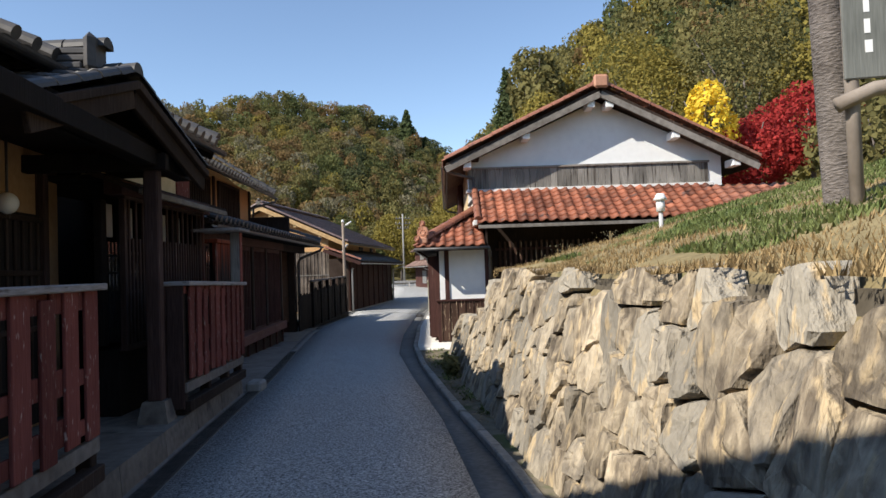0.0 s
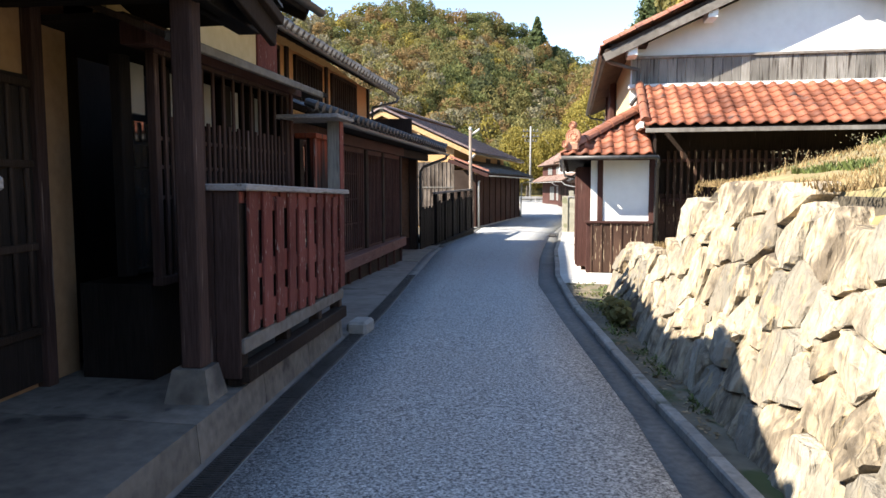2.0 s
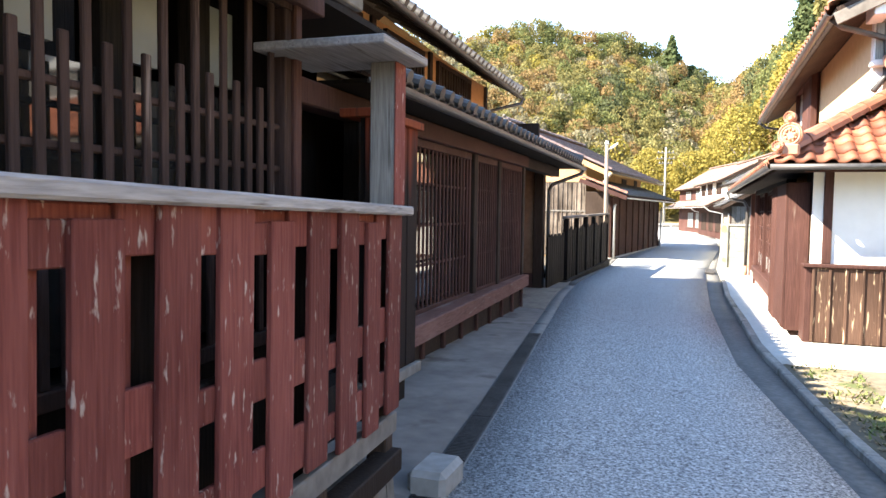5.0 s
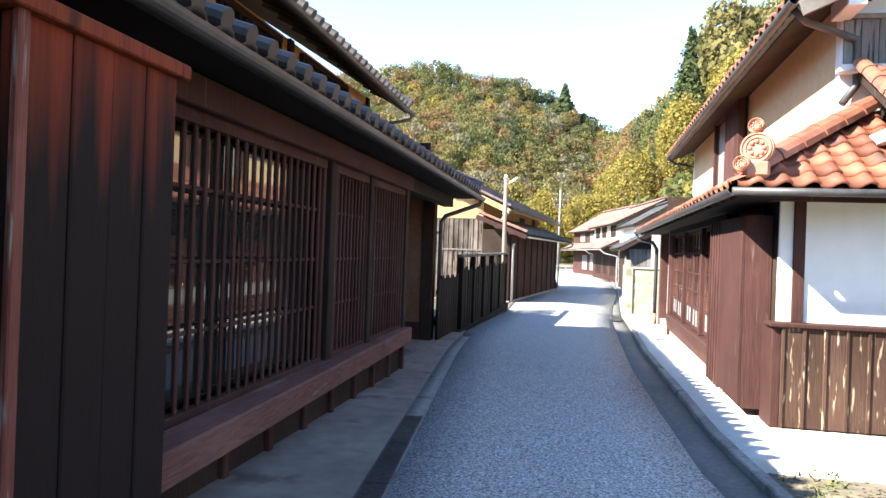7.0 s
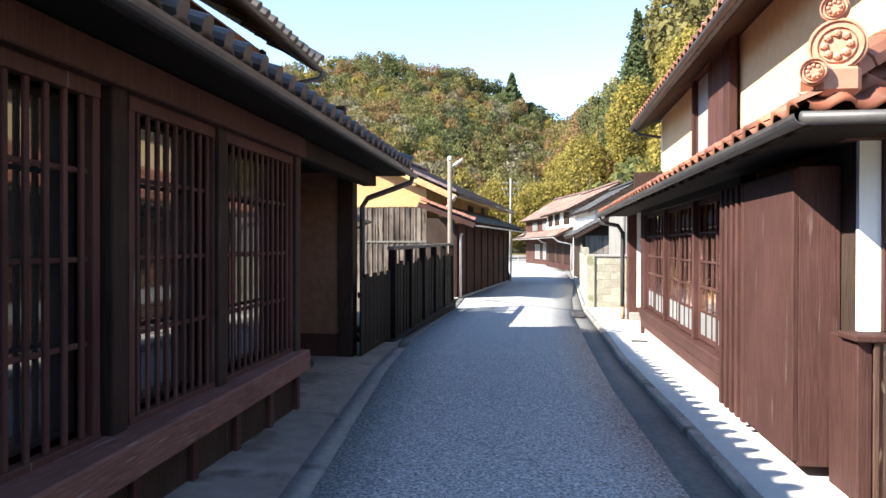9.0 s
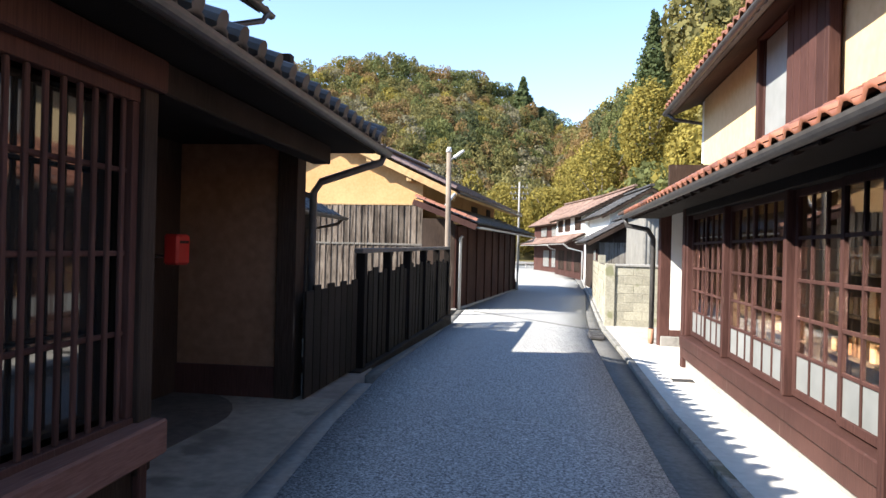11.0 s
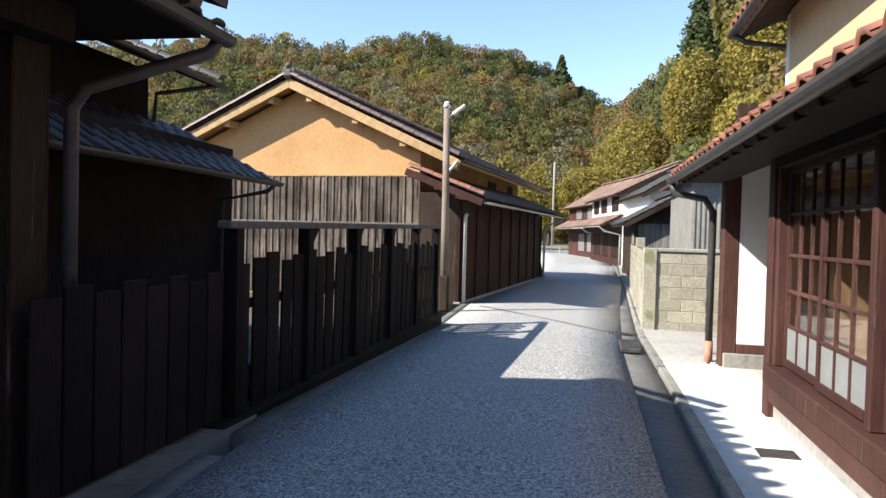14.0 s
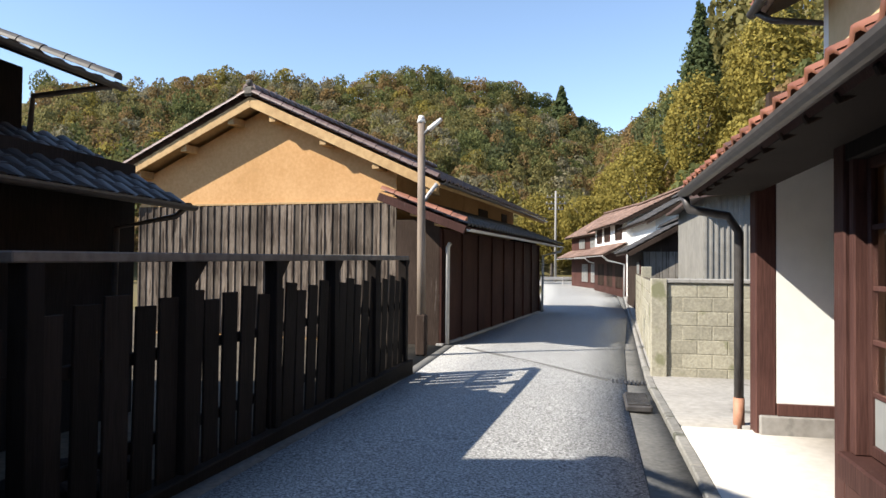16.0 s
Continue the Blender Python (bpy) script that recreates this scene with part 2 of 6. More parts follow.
M["farroof"] = material("faded_red_roof", (0.14, 0.085, 0.065), (0.25, 0.165, 0.13), 0.6, 7, 0.8, 0.2, vary=0.35, island=True)
M["oni"] = material("ridge_end_tile", (0.38, 0.18, 0.11), (0.50, 0.26, 0.17), 0.6, 20, 2, 0.2, vary=0.1)
M["mortar"] = material("lime_mortar", (0.6, 0.58, 0.55), (0.72, 0.70, 0.67), 0.9, 12, 2, 0.2, vary=0)
M["metal"] = material("galvanised_metal", (0.30, 0.31, 0.33), (0.42, 0.43, 0.45), 0.42, 12, 1, 0.05, metal=0.8, vary=0.1)
M["gutterm"] = material("dark_gutter_metal", (0.045, 0.042, 0.042), (0.085, 0.080, 0.078), 0.45, 12, 1.5, 0.1, vary=0.1, spec=0.5)
M["iron"] = material("rusty_iron_grate", (0.035, 0.034, 0.034), (0.09, 0.085, 0.08), 0.6, 25, 2, 0.2, metal=0.4, vary=0.1)
M["pipe"] = material("pale_grey_pipe", (0.42, 0.41, 0.40), (0.55, 0.54, 0.52), 0.5, 6, 1, 0.05, vary=0.05)
M["pole"] = material("weathered_pole_wood", (0.13, 0.10, 0.075), (0.27, 0.215, 0.17), 0.85, 11, 1.0, 0.3, UP, vary=0.1)
M["bark"] = material("cherry_bark", (0.09, 0.075, 0.065), (0.23, 0.20, 0.18), 0.9, 10, 3, 0.9, (2, 2, 6), vary=0.1, bump_dist=0.03)
M["sign"] = material("sign_board_wood", (0.10, 0.105, 0.095), (0.17, 0.175, 0.16), 0.8, 9, 2, 0.3, UP, vary=0)
M["log"] = material("peeled_log", (0.16, 0.13, 0.105), (0.30, 0.255, 0.21), 0.85, 7, 2, 0.5, vary=0.1)
M["lampwhite"] = material("white_lamp_shade", (0.72, 0.72, 0.70), (0.8, 0.8, 0.78), 0.4, 8, 1, 0.02, vary=0)
M["post_red"] = material("red_letterbox_paint", (0.42, 0.02, 0.017), (0.52, 0.03, 0.024), 0.4, 8, 1, 0.02, vary=0)
M["sheet"] = material("ribbed_steel_sheet", (0.20, 0.195, 0.18), (0.30, 0.29, 0.265), 0.6, 5, 0.8, 0.05, vary=0.05)
M["paper"] = material("translucent_lower_pane", (0.22, 0.23, 0.225), (0.29, 0.30, 0.295), 0.35, 6, 0.8, 0.02, vary=0.1)
M["interior"] = material("interior_wood", (0.12, 0.07, 0.04), (0.24, 0.15, 0.08), 0.7, 8, 1, 0.1, UP, vary=0.2)
M["goods"] = material("packaged_goods", (0.45, 0.16, 0.05), (0.60, 0.40, 0.22), 0.6, 6, 2, 0.05, vary=0.5)
M["teal"] = material("teal_sheet", (0.05, 0.25, 0.25), (0.08, 0.33, 0.32), 0.6, 6, 1, 0, vary=0)
M["forestfloor"] = material("forest_floor", (0.09, 0.085, 0.03), (0.17, 0.13, 0.05), 0.95, 0.6, 0.05, 0.3, vary=0)
LEAF = {
    "green": ((0.050, 0.068, 0.018), (0.105, 0.120, 0.036)),
    "deep": ((0.026, 0.040, 0.016), (0.050, 0.066, 0.026)),
    "cedar": ((0.042, 0.058, 0.022), (0.085, 0.105, 0.036)),
    "olive": ((0.092, 0.088, 0.026), (0.160, 0.140, 0.046)),
    "gold": ((0.155, 0.125, 0.02), (0.25, 0.20, 0.035)),
    "rust": ((0.125, 0.078, 0.030), (0.20, 0.122, 0.048)),
    "grey": ((0.11, 0.10, 0.062), (0.19, 0.17, 0.11)),
    "red": ((0.17, 0.012, 0.014), (0.33, 0.030, 0.024)),
    "yellow": ((0.42, 0.30, 0.02), (0.62, 0.47, 0.05)),
}


def leafy(m):
    """Lets light pass through thin leaves."""
    t, L = m.node_tree.nodes, m.node_tree.links
    p = t["Principled BSDF"]
    tr, mx = t.new("ShaderNodeBsdfTranslucent"), t.new("ShaderNodeMixShader")
    L.new(p.inputs["Base Color"].links[0].from_socket, tr.inputs["Color"])
    mx.inputs[0].default_value = 0.42
    L.new(p.outputs[0], mx.inputs[1])
    L.new(tr.outputs[0], mx.inputs[2])
    L.new(mx.outputs[0], t["Material Output"].inputs["Surface"])
    return m


for k, (a, b) in LEAF.items():
    soft = 0.0 if k in ("red", "yellow", "cedar") else 0.25
    a = tuple((1.45 * v + 0.014) * (1 - soft) + soft * h for v, h in zip(a, (0.130, 0.112, 0.050)))
    b = tuple((1.45 * v + 0.014) * (1 - soft) + soft * h for v, h in zip(b, (0.205, 0.172, 0.080)))
    M["leaf_" + k] = leafy(material("leaves_" + k, a, b, 0.75, 0.35, 0.08, 0, vary=0.22, island=True, spec=0.1))

glass = bpy.data.materials.new("window_glass")
glass.use_nodes = True
gp = glass.node_tree.nodes["Principled BSDF"]
gp.inputs["Base Color"].default_value = (0.92, 0.95, 0.94, 1)
gp.inputs["Roughness"].default_value, gp.inputs["Transmission Weight"].default_value, gp.inputs["IOR"].default_value = 0.01, 1.0, 1.3
M["glass"] = glass
M["darkglass"] = material("dark_window_glass", (0.02, 0.02, 0.02), (0.035, 0.033, 0.03), 0.04, 3, 0.5, 0.0, vary=0, spec=1.0)


# ---- building helpers ----
def link(name, me, mat, parent=None, label="", smooth=False):
    ob = new(name, me)
    if mat is not None and not me.materials:
        me.materials.append(mat)
    if parent is not None:
        ob.parent = parent
    if smooth:
        for f in me.polygons:
            f.use_smooth = True
    if label:
        ob["label"] = label
    return ob


def part(name, bm, mat, parent=None, label="", smooth=False):
    me = bpy.data.meshes.new(name)
    bmesh.ops.recalc_face_normals(bm, faces=bm.faces)
    bm.to_mesh(me)
    bm.free()
    return link(name, me, mat, parent, label, smooth)


def base(name, m, label, category, group="", kind=""):
    ob = new(name)
    ob.matrix_world = m
    return tagged(ob, label, category, group, kind)


def add_box(bm, x0, x1, y0, y1, z0, z1, bev=0.0):
    v = [bm.verts.new(p) for p in ((x0, y0, z0), (x1, y0, z0), (x1, y1, z0), (x0, y1, z0), (x0, y0, z1), (x1, y0, z1), (x1, y1, z1), (x0, y1, z1))]
    fs = [bm.faces.new([v[i] for i in q]) for q in ((0, 3, 2, 1), (4, 5, 6, 7), (0, 1, 5, 4), (1, 2, 6, 5), (2, 3, 7, 6), (3, 0, 4, 7))]
    if bev:
        es = {e for f in fs for e in f.edges}
        bmesh.ops.bevel(bm, geom=list(es), offset=bev, segments=1, affect="EDGES")


def boxes(name, parent, mat, dims, label="", bev=0.0):
    bm = bmesh.new()
    for d in dims:
        add_box(bm, *d, bev)
    return part(name, bm, M[mat], parent, label)


def box(name, parent, mat, x0, x1, y0, y1, z0, z1, label="", bev=0.006):
    return boxes(name, parent, mat, [(x0, x1, y0, y1, z0, z1)], label, bev)


def slab(name, parent, mat, a, b, c, d, thick, label=""):
    """A plate with the top face a b c d and a thickness below it."""
    a, b, c, d = map(Vector, (a, b, c, d))
    n = (b - a).cross(d - a).normalized()
    if n.z < 0:
        n = -n
    bm = bmesh.new()
    t = [bm.verts.new(p) for p in (a, b, c, d)]
    u = [bm.verts.new(p - n * thick) for p in (a, b, c, d)]
    bm.faces.new(t), bm.faces.new(u[::-1])
    for i in range(4):
        bm.faces.new((t[i], u[i], u[(i + 1) % 4], t[(i + 1) % 4]))
    return part(name, bm, M[mat] if mat else None, parent, label)


def beam(name, parent, mat, p, q, w, h, label="", bev=0.006):
    """A squared timber from p to q."""
    p, q = Vector(p), Vector(q)
    bm = bmesh.new()
    L = (q - p).length
    add_box(bm, -w / 2, w / 2, 0, L, -h / 2, h / 2, bev)
    d = (q - p).normalized()
    side = d.cross(Vector((0, 0, 1)))
    side = side.normalized() if side.length > 1e-4 else Vector((1, 0, 0))
    up = side.cross(d)
    r = Matrix((side, d, up)).transposed().to_4x4()
    bmesh.ops.transform(bm, matrix=Matrix.Translation(p) @ r, verts=bm.verts)
    return part(name, bm, M[mat], parent, label)


def tube(name, parent, mat, pts, r, label="", seg=10, r2=None):
    """A round pipe or limb through points, tapering from r to r2."""
    bm = bmesh.new()
    pts = [Vector(p) for p in pts]
    rings = []
    ref = Vector((0.13, 0.97, 0.2))
    for i, p in enumerate(pts):
        d = (pts[min(i + 1, len(pts) - 1)] - pts[max(i - 1, 0)]).normalized()
        a = d.cross(ref)
        if a.length < 0.1:
            a = d.cross(Vector((1, 0.1, 0)))
        a.normalize()
        b = d.cross(a)
        rr = r if r2 is None else r + (r2 - r) * i / (len(pts) - 1)
        rings.append([bm.verts.new(p + (a * math.cos(k * 2 * math.pi / seg) + b * math.sin(k * 2 * math.pi / seg)) * rr) for k in range(seg)])
    for s, t in zip(rings, rings[1:]):
        for k in range(seg):
            bm.faces.new((s[k], s[(k + 1) % seg], t[(k + 1) % seg], t[k]))
    bm.faces.new(rings[0][::-1]), bm.faces.new(rings[-1])
    return part(name, bm, M[mat], parent, label, smooth=True)


def copies(name, parent, proto, spots):
    """Pieces on one shared mesh: proto is a mesh; spots are local matrices."""
    for m in spots:
        ob = new(name, proto)
        ob.parent = parent
        ob.matrix_local = m if isinstance(m, Matrix) else Matrix.Translation(m)


def mesh_box(name, mat, w, d, h, bev=0.004):
    bm = bmesh.new()
    add_box(bm, -w / 2, w / 2, -d / 2, d / 2, 0, h, bev)
    me = bpy.data.meshes.new(name)
    bm.to_mesh(me)
    bm.free()
    me.materials.append(M[mat])
    return me


def big_mesh(name, verts, quads, mat, parent=None, label="", smooth=False):
    me = bpy.data.meshes.new(name)
    verts, quads = np.asarray(verts, np.float32), np.asarray(quads, np.int32)
    k = quads.shape[1]
    me.vertices.add(len(verts))
    me.vertices.foreach_set("co", verts.ravel())
    me.loops.add(quads.size)
    me.loops.foreach_set("vertex_index", quads.ravel())
    me.polygons.add(len(quads))
    me.polygons.foreach_set("loop_start", np.arange(0, quads.size, k, dtype=np.int32))
    me.update(calc_edges=True)
    return link(name, me, mat, parent, label, smooth)


TILE_U = np.linspace(0, 1, 8)
TILE_H = np.array([0.012, 0.0, 0.0, 0.006, 0.03, 0.048, 0.044, 0.016])


def tile_data(w, l):
    """One S-shaped roof tile: front edge raised over the course below, with a lip."""
    v, f = [], []
    for i, u in enumerate(TILE_U):
        v += [((u * 1.03) * w, -0.03, TILE_H[i] + 0.034), (u * 1.03 * w, l, TILE_H[i] + 0.004), (u * 1.03 * w, -0.03, TILE_H[i] + 0.004)]
    for i in range(7):
        a, b = 3 * i, 3 * i + 3
        f += [(a, b, b + 1, a + 1), (a + 2, b + 2, b, a)]
    return np.array(v), np.array(f)


def roof_axes(eave_a, eave_b, top_a):
    a, b, c = Vector(eave_a), Vector(eave_b), Vector(top_a)
    u = (b - a).normalized()
    up = (c - a) - u * (c - a).dot(u)
    v = up.normalized()
    return a, u, v, u.cross(v), (b - a).length, up.length


def tiled(parent, mat, eave_a, eave_b, top_a, w=0.27, l=0.24, pieces=False, hip_a=0.0, hip_b=0.0):
    """Courses of tiles on the slope from the eave a-b up to top_a; hip_a, hip_b: how far the ends draw in at the top.
    pieces: every tile an object of its own; otherwise one joined part."""
    a, u, v, n, width, length = roof_axes(eave_a, eave_b, top_a)
    cols, rows = max(1, round(width / w)), max(1, round(length / l))
    w, l = width / cols, length / rows
    tv, tf = tile_data(w, l)
    rot = Matrix((u, v, n)).transposed().to_4x4()
    spots = []
    for r in range(rows):
        for c in range(cols):
            s, k = (c + 0.5) * w, (r + 0.5) / rows
            if s < hip_a * k or s > width - hip_b * k:
                continue
            spots.append(Matrix.Translation(a + u * (c * w) + v * (r * l) + n * (0.006 * random.random())) @ rot)
    if pieces:
        me = bpy.data.meshes.new("tile")
        me.from_pydata(tv.tolist(), [], tf.tolist())
        me.materials.append(M[mat])
        for p in me.polygons:
            p.use_smooth = True
        copies("tile", parent, me, spots)
        return None
    R = np.array(rot)[:3, :3]
    V = np.concatenate([tv @ R.T + np.array(m.translation) for m in spots])
    F = np.concatenate([tf + i * len(tv) for i in range(len(spots))])
    ob = big_mesh("tile_course", V, F, M[mat], parent, smooth=True)
    ob["kind"] = "stuff"
    return ob


def gable_prism(name, parent, mat, x0, x1, y0, y1, z0, ze, xa, za, label=""):
    """A wall with a pointed top: width x0..x1, apex at xa, za."""
    bm = bmesh.new()
    prof = ((x0, z0), (x1, z0), (x1, ze), (xa, za), (x0, ze))
    f = [bm.verts.new((x, y0, z)) for x, z in prof]
    b = [bm.verts.new((x, y1, z)) for x, z in prof]
    bm.faces.new(f), bm.faces.new(b[::-1])
    for i in range(5):
        bm.faces.new((f[i], b[i], b[(i + 1) % 5], f[(i + 1) % 5]))
    return part(name, bm, M[mat], parent, label)


def half_round(name, parent, mat, p, q, r, label=""):
    """A line of round-backed ridge tiles from p to q, each tile an object."""
    p, q = Vector(p), Vector(q)
    d = (q - p).normalized()
    s = d.cross(Vector((0, 0, 1))).normalized()
    n = s.cross(d)
    count = max(2, int((q - p).length / 0.3))
    L = (q - p).length / count
    bm = bmesh.new()
    ring = [[bm.verts.new((math.cos(t) * k, o, math.sin(t) * k)) for t in np.linspace(0, math.pi, 8)] for o, k in ((0, r * 1.04), (L * 0.97, r * 0.95))]
    for k in range(7):
        bm.faces.new((ring[0][k], ring[0][k + 1], ring[1][k + 1], ring[1][k]))
    bm.faces.new(ring[0]), bm.faces.new(ring[1][::-1])
    me = bpy.data.meshes.new("ridge_tile")
    bm.to_mesh(me)
    bm.free()
    me.materials.append(M[mat])
    rot = Matrix((s, d, n)).transposed().to_4x4()
    copies("ridge_tile", parent, me, [Matrix.Translation(p + d * (L * i) + n * (0.008 * random.random())) @ rot for i in range(count)])


def gutter(parent, p, q, r=0.055, mat="gutterm"):
    """An open half-round gutter."""
    p, q = Vector(p), Vector(q)
    d = (q - p).normalized()
    s = d.cross(Vector((0, 0, 1))).normalized()
    bm = bmesh.new()
    ring = []
    for o in (p, q):
        for k in (r, r * 0.9):
            ring.append([bm.verts.new(o + s * math.cos(t) * k + Vector((0, 0, math.sin(t) * k))) for t in np.linspace(math.pi, 2 * math.pi, 9)])
    a, b, c, e = ring[0], ring[1], ring[2], ring[3]
    for k in range(8):
        bm.faces.new((a[k], a[k + 1], c[k + 1], c[k]))
        bm.faces.new((b[k], e[k], e[k + 1], b[k + 1]))
        bm.faces.new((a[k], b[k], b[k + 1], a[k + 1]))
        bm.faces.new((c[k], c[k + 1], e[k + 1], e[k]))
    bm.faces.new((a[0], c[0], e[0], b[0])), bm.faces.new((a[8], b[8], e[8], c[8]))
    return part("gutter", bm, M[mat], parent, smooth=False)


def G(y):
    """Height of the road."""
    return -0.012 * min(y, 33.0)


def lerp(table, y):
    return float(np.interp(y, [r[0] for r in table], [r[1] for r in table]))


# ---- ground, road ----
ROAD_L = [(-14, 1.2), (-6, 0.25), (1.5, -0.6), (4.2, -0.9), (6.4, -1.1), (8.5, -1.33), (11.5, -1.7), (14.6, -2.07), (17, -2.35), (20, -2.58), (24, -2.62), (27, -2.66), (31, -2.88), (54, -2.9), (75, -4.2), (100, -7)]
ROAD_R = [(-14, 3.3), (-6, 2.5), (1.2, 1.75), (4, 1.47), (7.3, 1.0), (11, 0.53), (13, 0.44), (16, 0.33), (20, 0.30), (25, 0.30), (31, 0.5), (41.5, 1.0), (67, 1.2), (75, 0.6), (100, -1.5)]
KERB = [(-14, 3.65), (-6, 2.85), (2.2, 1.95), (4.5, 1.6), (6.5, 1.34), (8.8, 1.05), (12.1, 0.77), (14.2, 0.73), (18, 0.62), (22, 0.65), (26.8, 0.62), (34, 0.85), (67, 1.75), (75, 1.2), (100, -0.9)]
HILL_EL = [(-180, 8), (-60, 11), (-38, 13.0), (-30, 13.5), (-24.7, 14.1), (-20, 14.4), (-13, 14.6), (-7.7, 14.3), (-3.1, 12.7), (-1.4, 11.5), (0.3, 10.8), (2.1, 10.7), (4.6, 12.5), (6.6, 15), (10, 19), (14, 22), (25, 25), (45, 27), (80, 24), (120, 14), (180, 8)]
HILL_R0 = [(-180, 70), (-60, 60), (-25, 75), (-8, 95), (0, 105), (5, 62), (12, 42), (25, 30), (50, 26), (90, 30), (180, 70)]
HILL_R1 = [(-180, 170), (-60, 170), (-25, 185), (-8, 205), (0, 215), (5, 150), (12, 105), (25, 85), (50, 78), (90, 80), (180, 170)]


def hill(x, y):
    """Height of the wooded slopes round the village."""
    dx, dy = x, y - 8.0
    r, a = math.hypot(dx, dy), math.degrees(math.atan2(dx, dy))
    r0, r1 = lerp(HILL_R0, a), lerp(HILL_R1, a)
    if r <= r0:
        return 0.0
    k = min(1.0, (r - r0) / (r1 - r0))
    top = r1 * math.tan(radians(lerp(HILL_EL, a))) - 6
    bumps = 1 + 0.10 * noise.noise((x * 0.03, y * 0.03, 2.0)) + 0.05 * noise.noise((x * 0.1, y * 0.1, 5.0))
    fall = 1.0 if r < r1 else max(0.35, 1 - (r - r1) / 600)
    return top * (0.25 * k + 0.75 * k ** 1.3) * bumps * fall


def ground_sheet():
    radii = np.concatenate([np.linspace(0, 60, 26), np.linspace(64, 240, 45), np.geomspace(260, 2500, 14)])
    angles = np.linspace(0, 2 * math.pi, 181)[:-1]
    V, F = [], []
    for r in radii:
        for t in angles:
            x, y = r * math.sin(t), 8 + r * math.cos(t)
            near = max(0.0, 1 - max(0.0, r - 90) / 60)
            V.append((x, y, G(max(y, -25)) * near - 0.06 + hill(x, y) - (0.25 if -16 < x < 14 and -30 < y < 40 else 0.0)))
    n = len(angles)
    for i in range(len(radii) - 1):
        for j in range(n):
            F.append((i * n + j, i * n + (j + 1) % n, (i + 1) * n + (j + 1) % n, (i + 1) * n + j))
    ob = big_mesh("ground", V, F, M["forestfloor"], smooth=True)
    tagged(ob, "valley ground with leaf-strewn wooded slopes", "ground", kind="structure")


ground_sheet()


def strip(name, left, right, lift, mat, label, category, y0=-14, y1=100, step=0.5, depth=0.25, crown=0.0, cols=4):
    """A band of ground between two lines of the plan, with a real edge."""
    V, F, L = [], [], []
    ys = np.arange(y0, y1 + 0.01, step)
    for y in ys:
        a, b = left(y), right(y)
        for c in range(cols + 1):
            k = c / cols
            V.append((a + (b - a) * k, y, G(y) + lift + crown * 4 * k * (1 - k)))
        V.append((a, y, G(y) + lift - depth))
        V.append((b, y, G(y) + lift - depth))
    m = cols + 3
    for i in range(len(ys) - 1):
        o, p = i * m, (i + 1) * m
        for c in range(cols):
            F.append((o + c, o + c + 1, p + c + 1, p + c))
        F.append((o + cols + 1, o, p, p + cols + 1))
        F.append((o + cols, o + cols + 2, p + cols + 2, p + cols))
    F += [(0, cols + 1, cols + 2, cols)]
    ob = big_mesh(name, V, F, M[mat])
    return tagged(ob, label, category, kind="structure")


rl, rr, kb = (lambda y: lerp(ROAD_L, y)), (lambda y: lerp(ROAD_R, y)), (lambda y: lerp(KERB, y))
strip("road", rl, rr, 0.0, "asphalt", "pale grey asphalt lane with coarse exposed aggregate", "road", crown=0.015)
strip("gutter_channel", lambda y: rr(y) + 0.004, kb, -0.012, "gutter", "dark shallow concrete gutter beside the lane", "gutter", cols=2, crown=-0.01)
kerb = base("kerb", Matrix(), "worn grey concrete kerb of short stones", "kerb", kind="structure")
strip("kerb_far", lambda y: kb(y) + 0.003, lambda y: kb(y) + 0.10, 0.042, "concrete", "worn grey concrete kerb", "kerb", cols=1, y0=28, y1=60)
krnd = random.Random(3)
for y in np.arange(-7, 27.9, 0.6):
    y2, g = y + 0.592, 0.003
    rise = 0.045 + 0.008 * krnd.random()
    bm = bmesh.new()
    lo = [bm.verts.new(p) for p in ((kb(y) + g, y, G(y) - 0.15), (kb(y) + 0.10, y, G(y) - 0.15), (kb(y2) + 0.10, y2, G(y2) - 0.15), (kb(y2) + g, y2, G(y2) - 0.15))]
    hi = [bm.verts.new((v.co.x, v.co.y, v.co.z + 0.15 + rise)) for v in lo]
    bm.faces.new(hi)
    for k in range(4):
        bm.faces.new((lo[k], lo[(k + 1) % 4], hi[(k + 1) % 4], hi[k]))
    bmesh.ops.bevel(bm, geom=[e for e in bm.edges if e.verts[0] in hi and e.verts[1] in hi], offset=0.012, segments=1, affect="EDGES")
    bmesh.ops.recalc_face_normals(bm, faces=bm.faces[:])
    part("kerb_stone", bm, M["kerbstone"], kerb)
strip("verge", lambda y: kb(y) + 0.103, lambda y: max(2.6, kb(y) + 1.0), 0.035, "earth", "mossy earth verge behind the kerb", "ground", y1=11.296, cols=3)
strip("pavement", lambda y: kb(y) + 0.103, lambda y: 3.4 if y < 12.8 else 2.3, 0.055, "pale", "pale smooth concrete pavement in front of the house", "pavement", y0=11.3, y1=24.0, cols=2)
strip("pavement_far", lambda y: kb(y) + 0.103, lambda y: 3.2, 0.05, "concrete", "cracked grey concrete yard strip", "pavement", y0=24.004, y1=60, cols=2)
strip("yard_left", lambda y: -14.0, lambda y: rl(y) - 0.19, 0.02, "apron", "grey concrete apron beside the drain", "pavement", y0=-14, y1=20, cols=8)
strip("yard_left_far", lambda y: -16.0, lambda y: rl(y) - 0.19, -0.01, "joint", "dark earth strip under the fences", "ground", y0=20.004, y1=100, cols=6)
strip("yard_right_far", lambda y: 1.9, lambda y: 16, -0.02, "earth", "earth yards behind the house", "ground", y0=11.3, y1=100, cols=4)


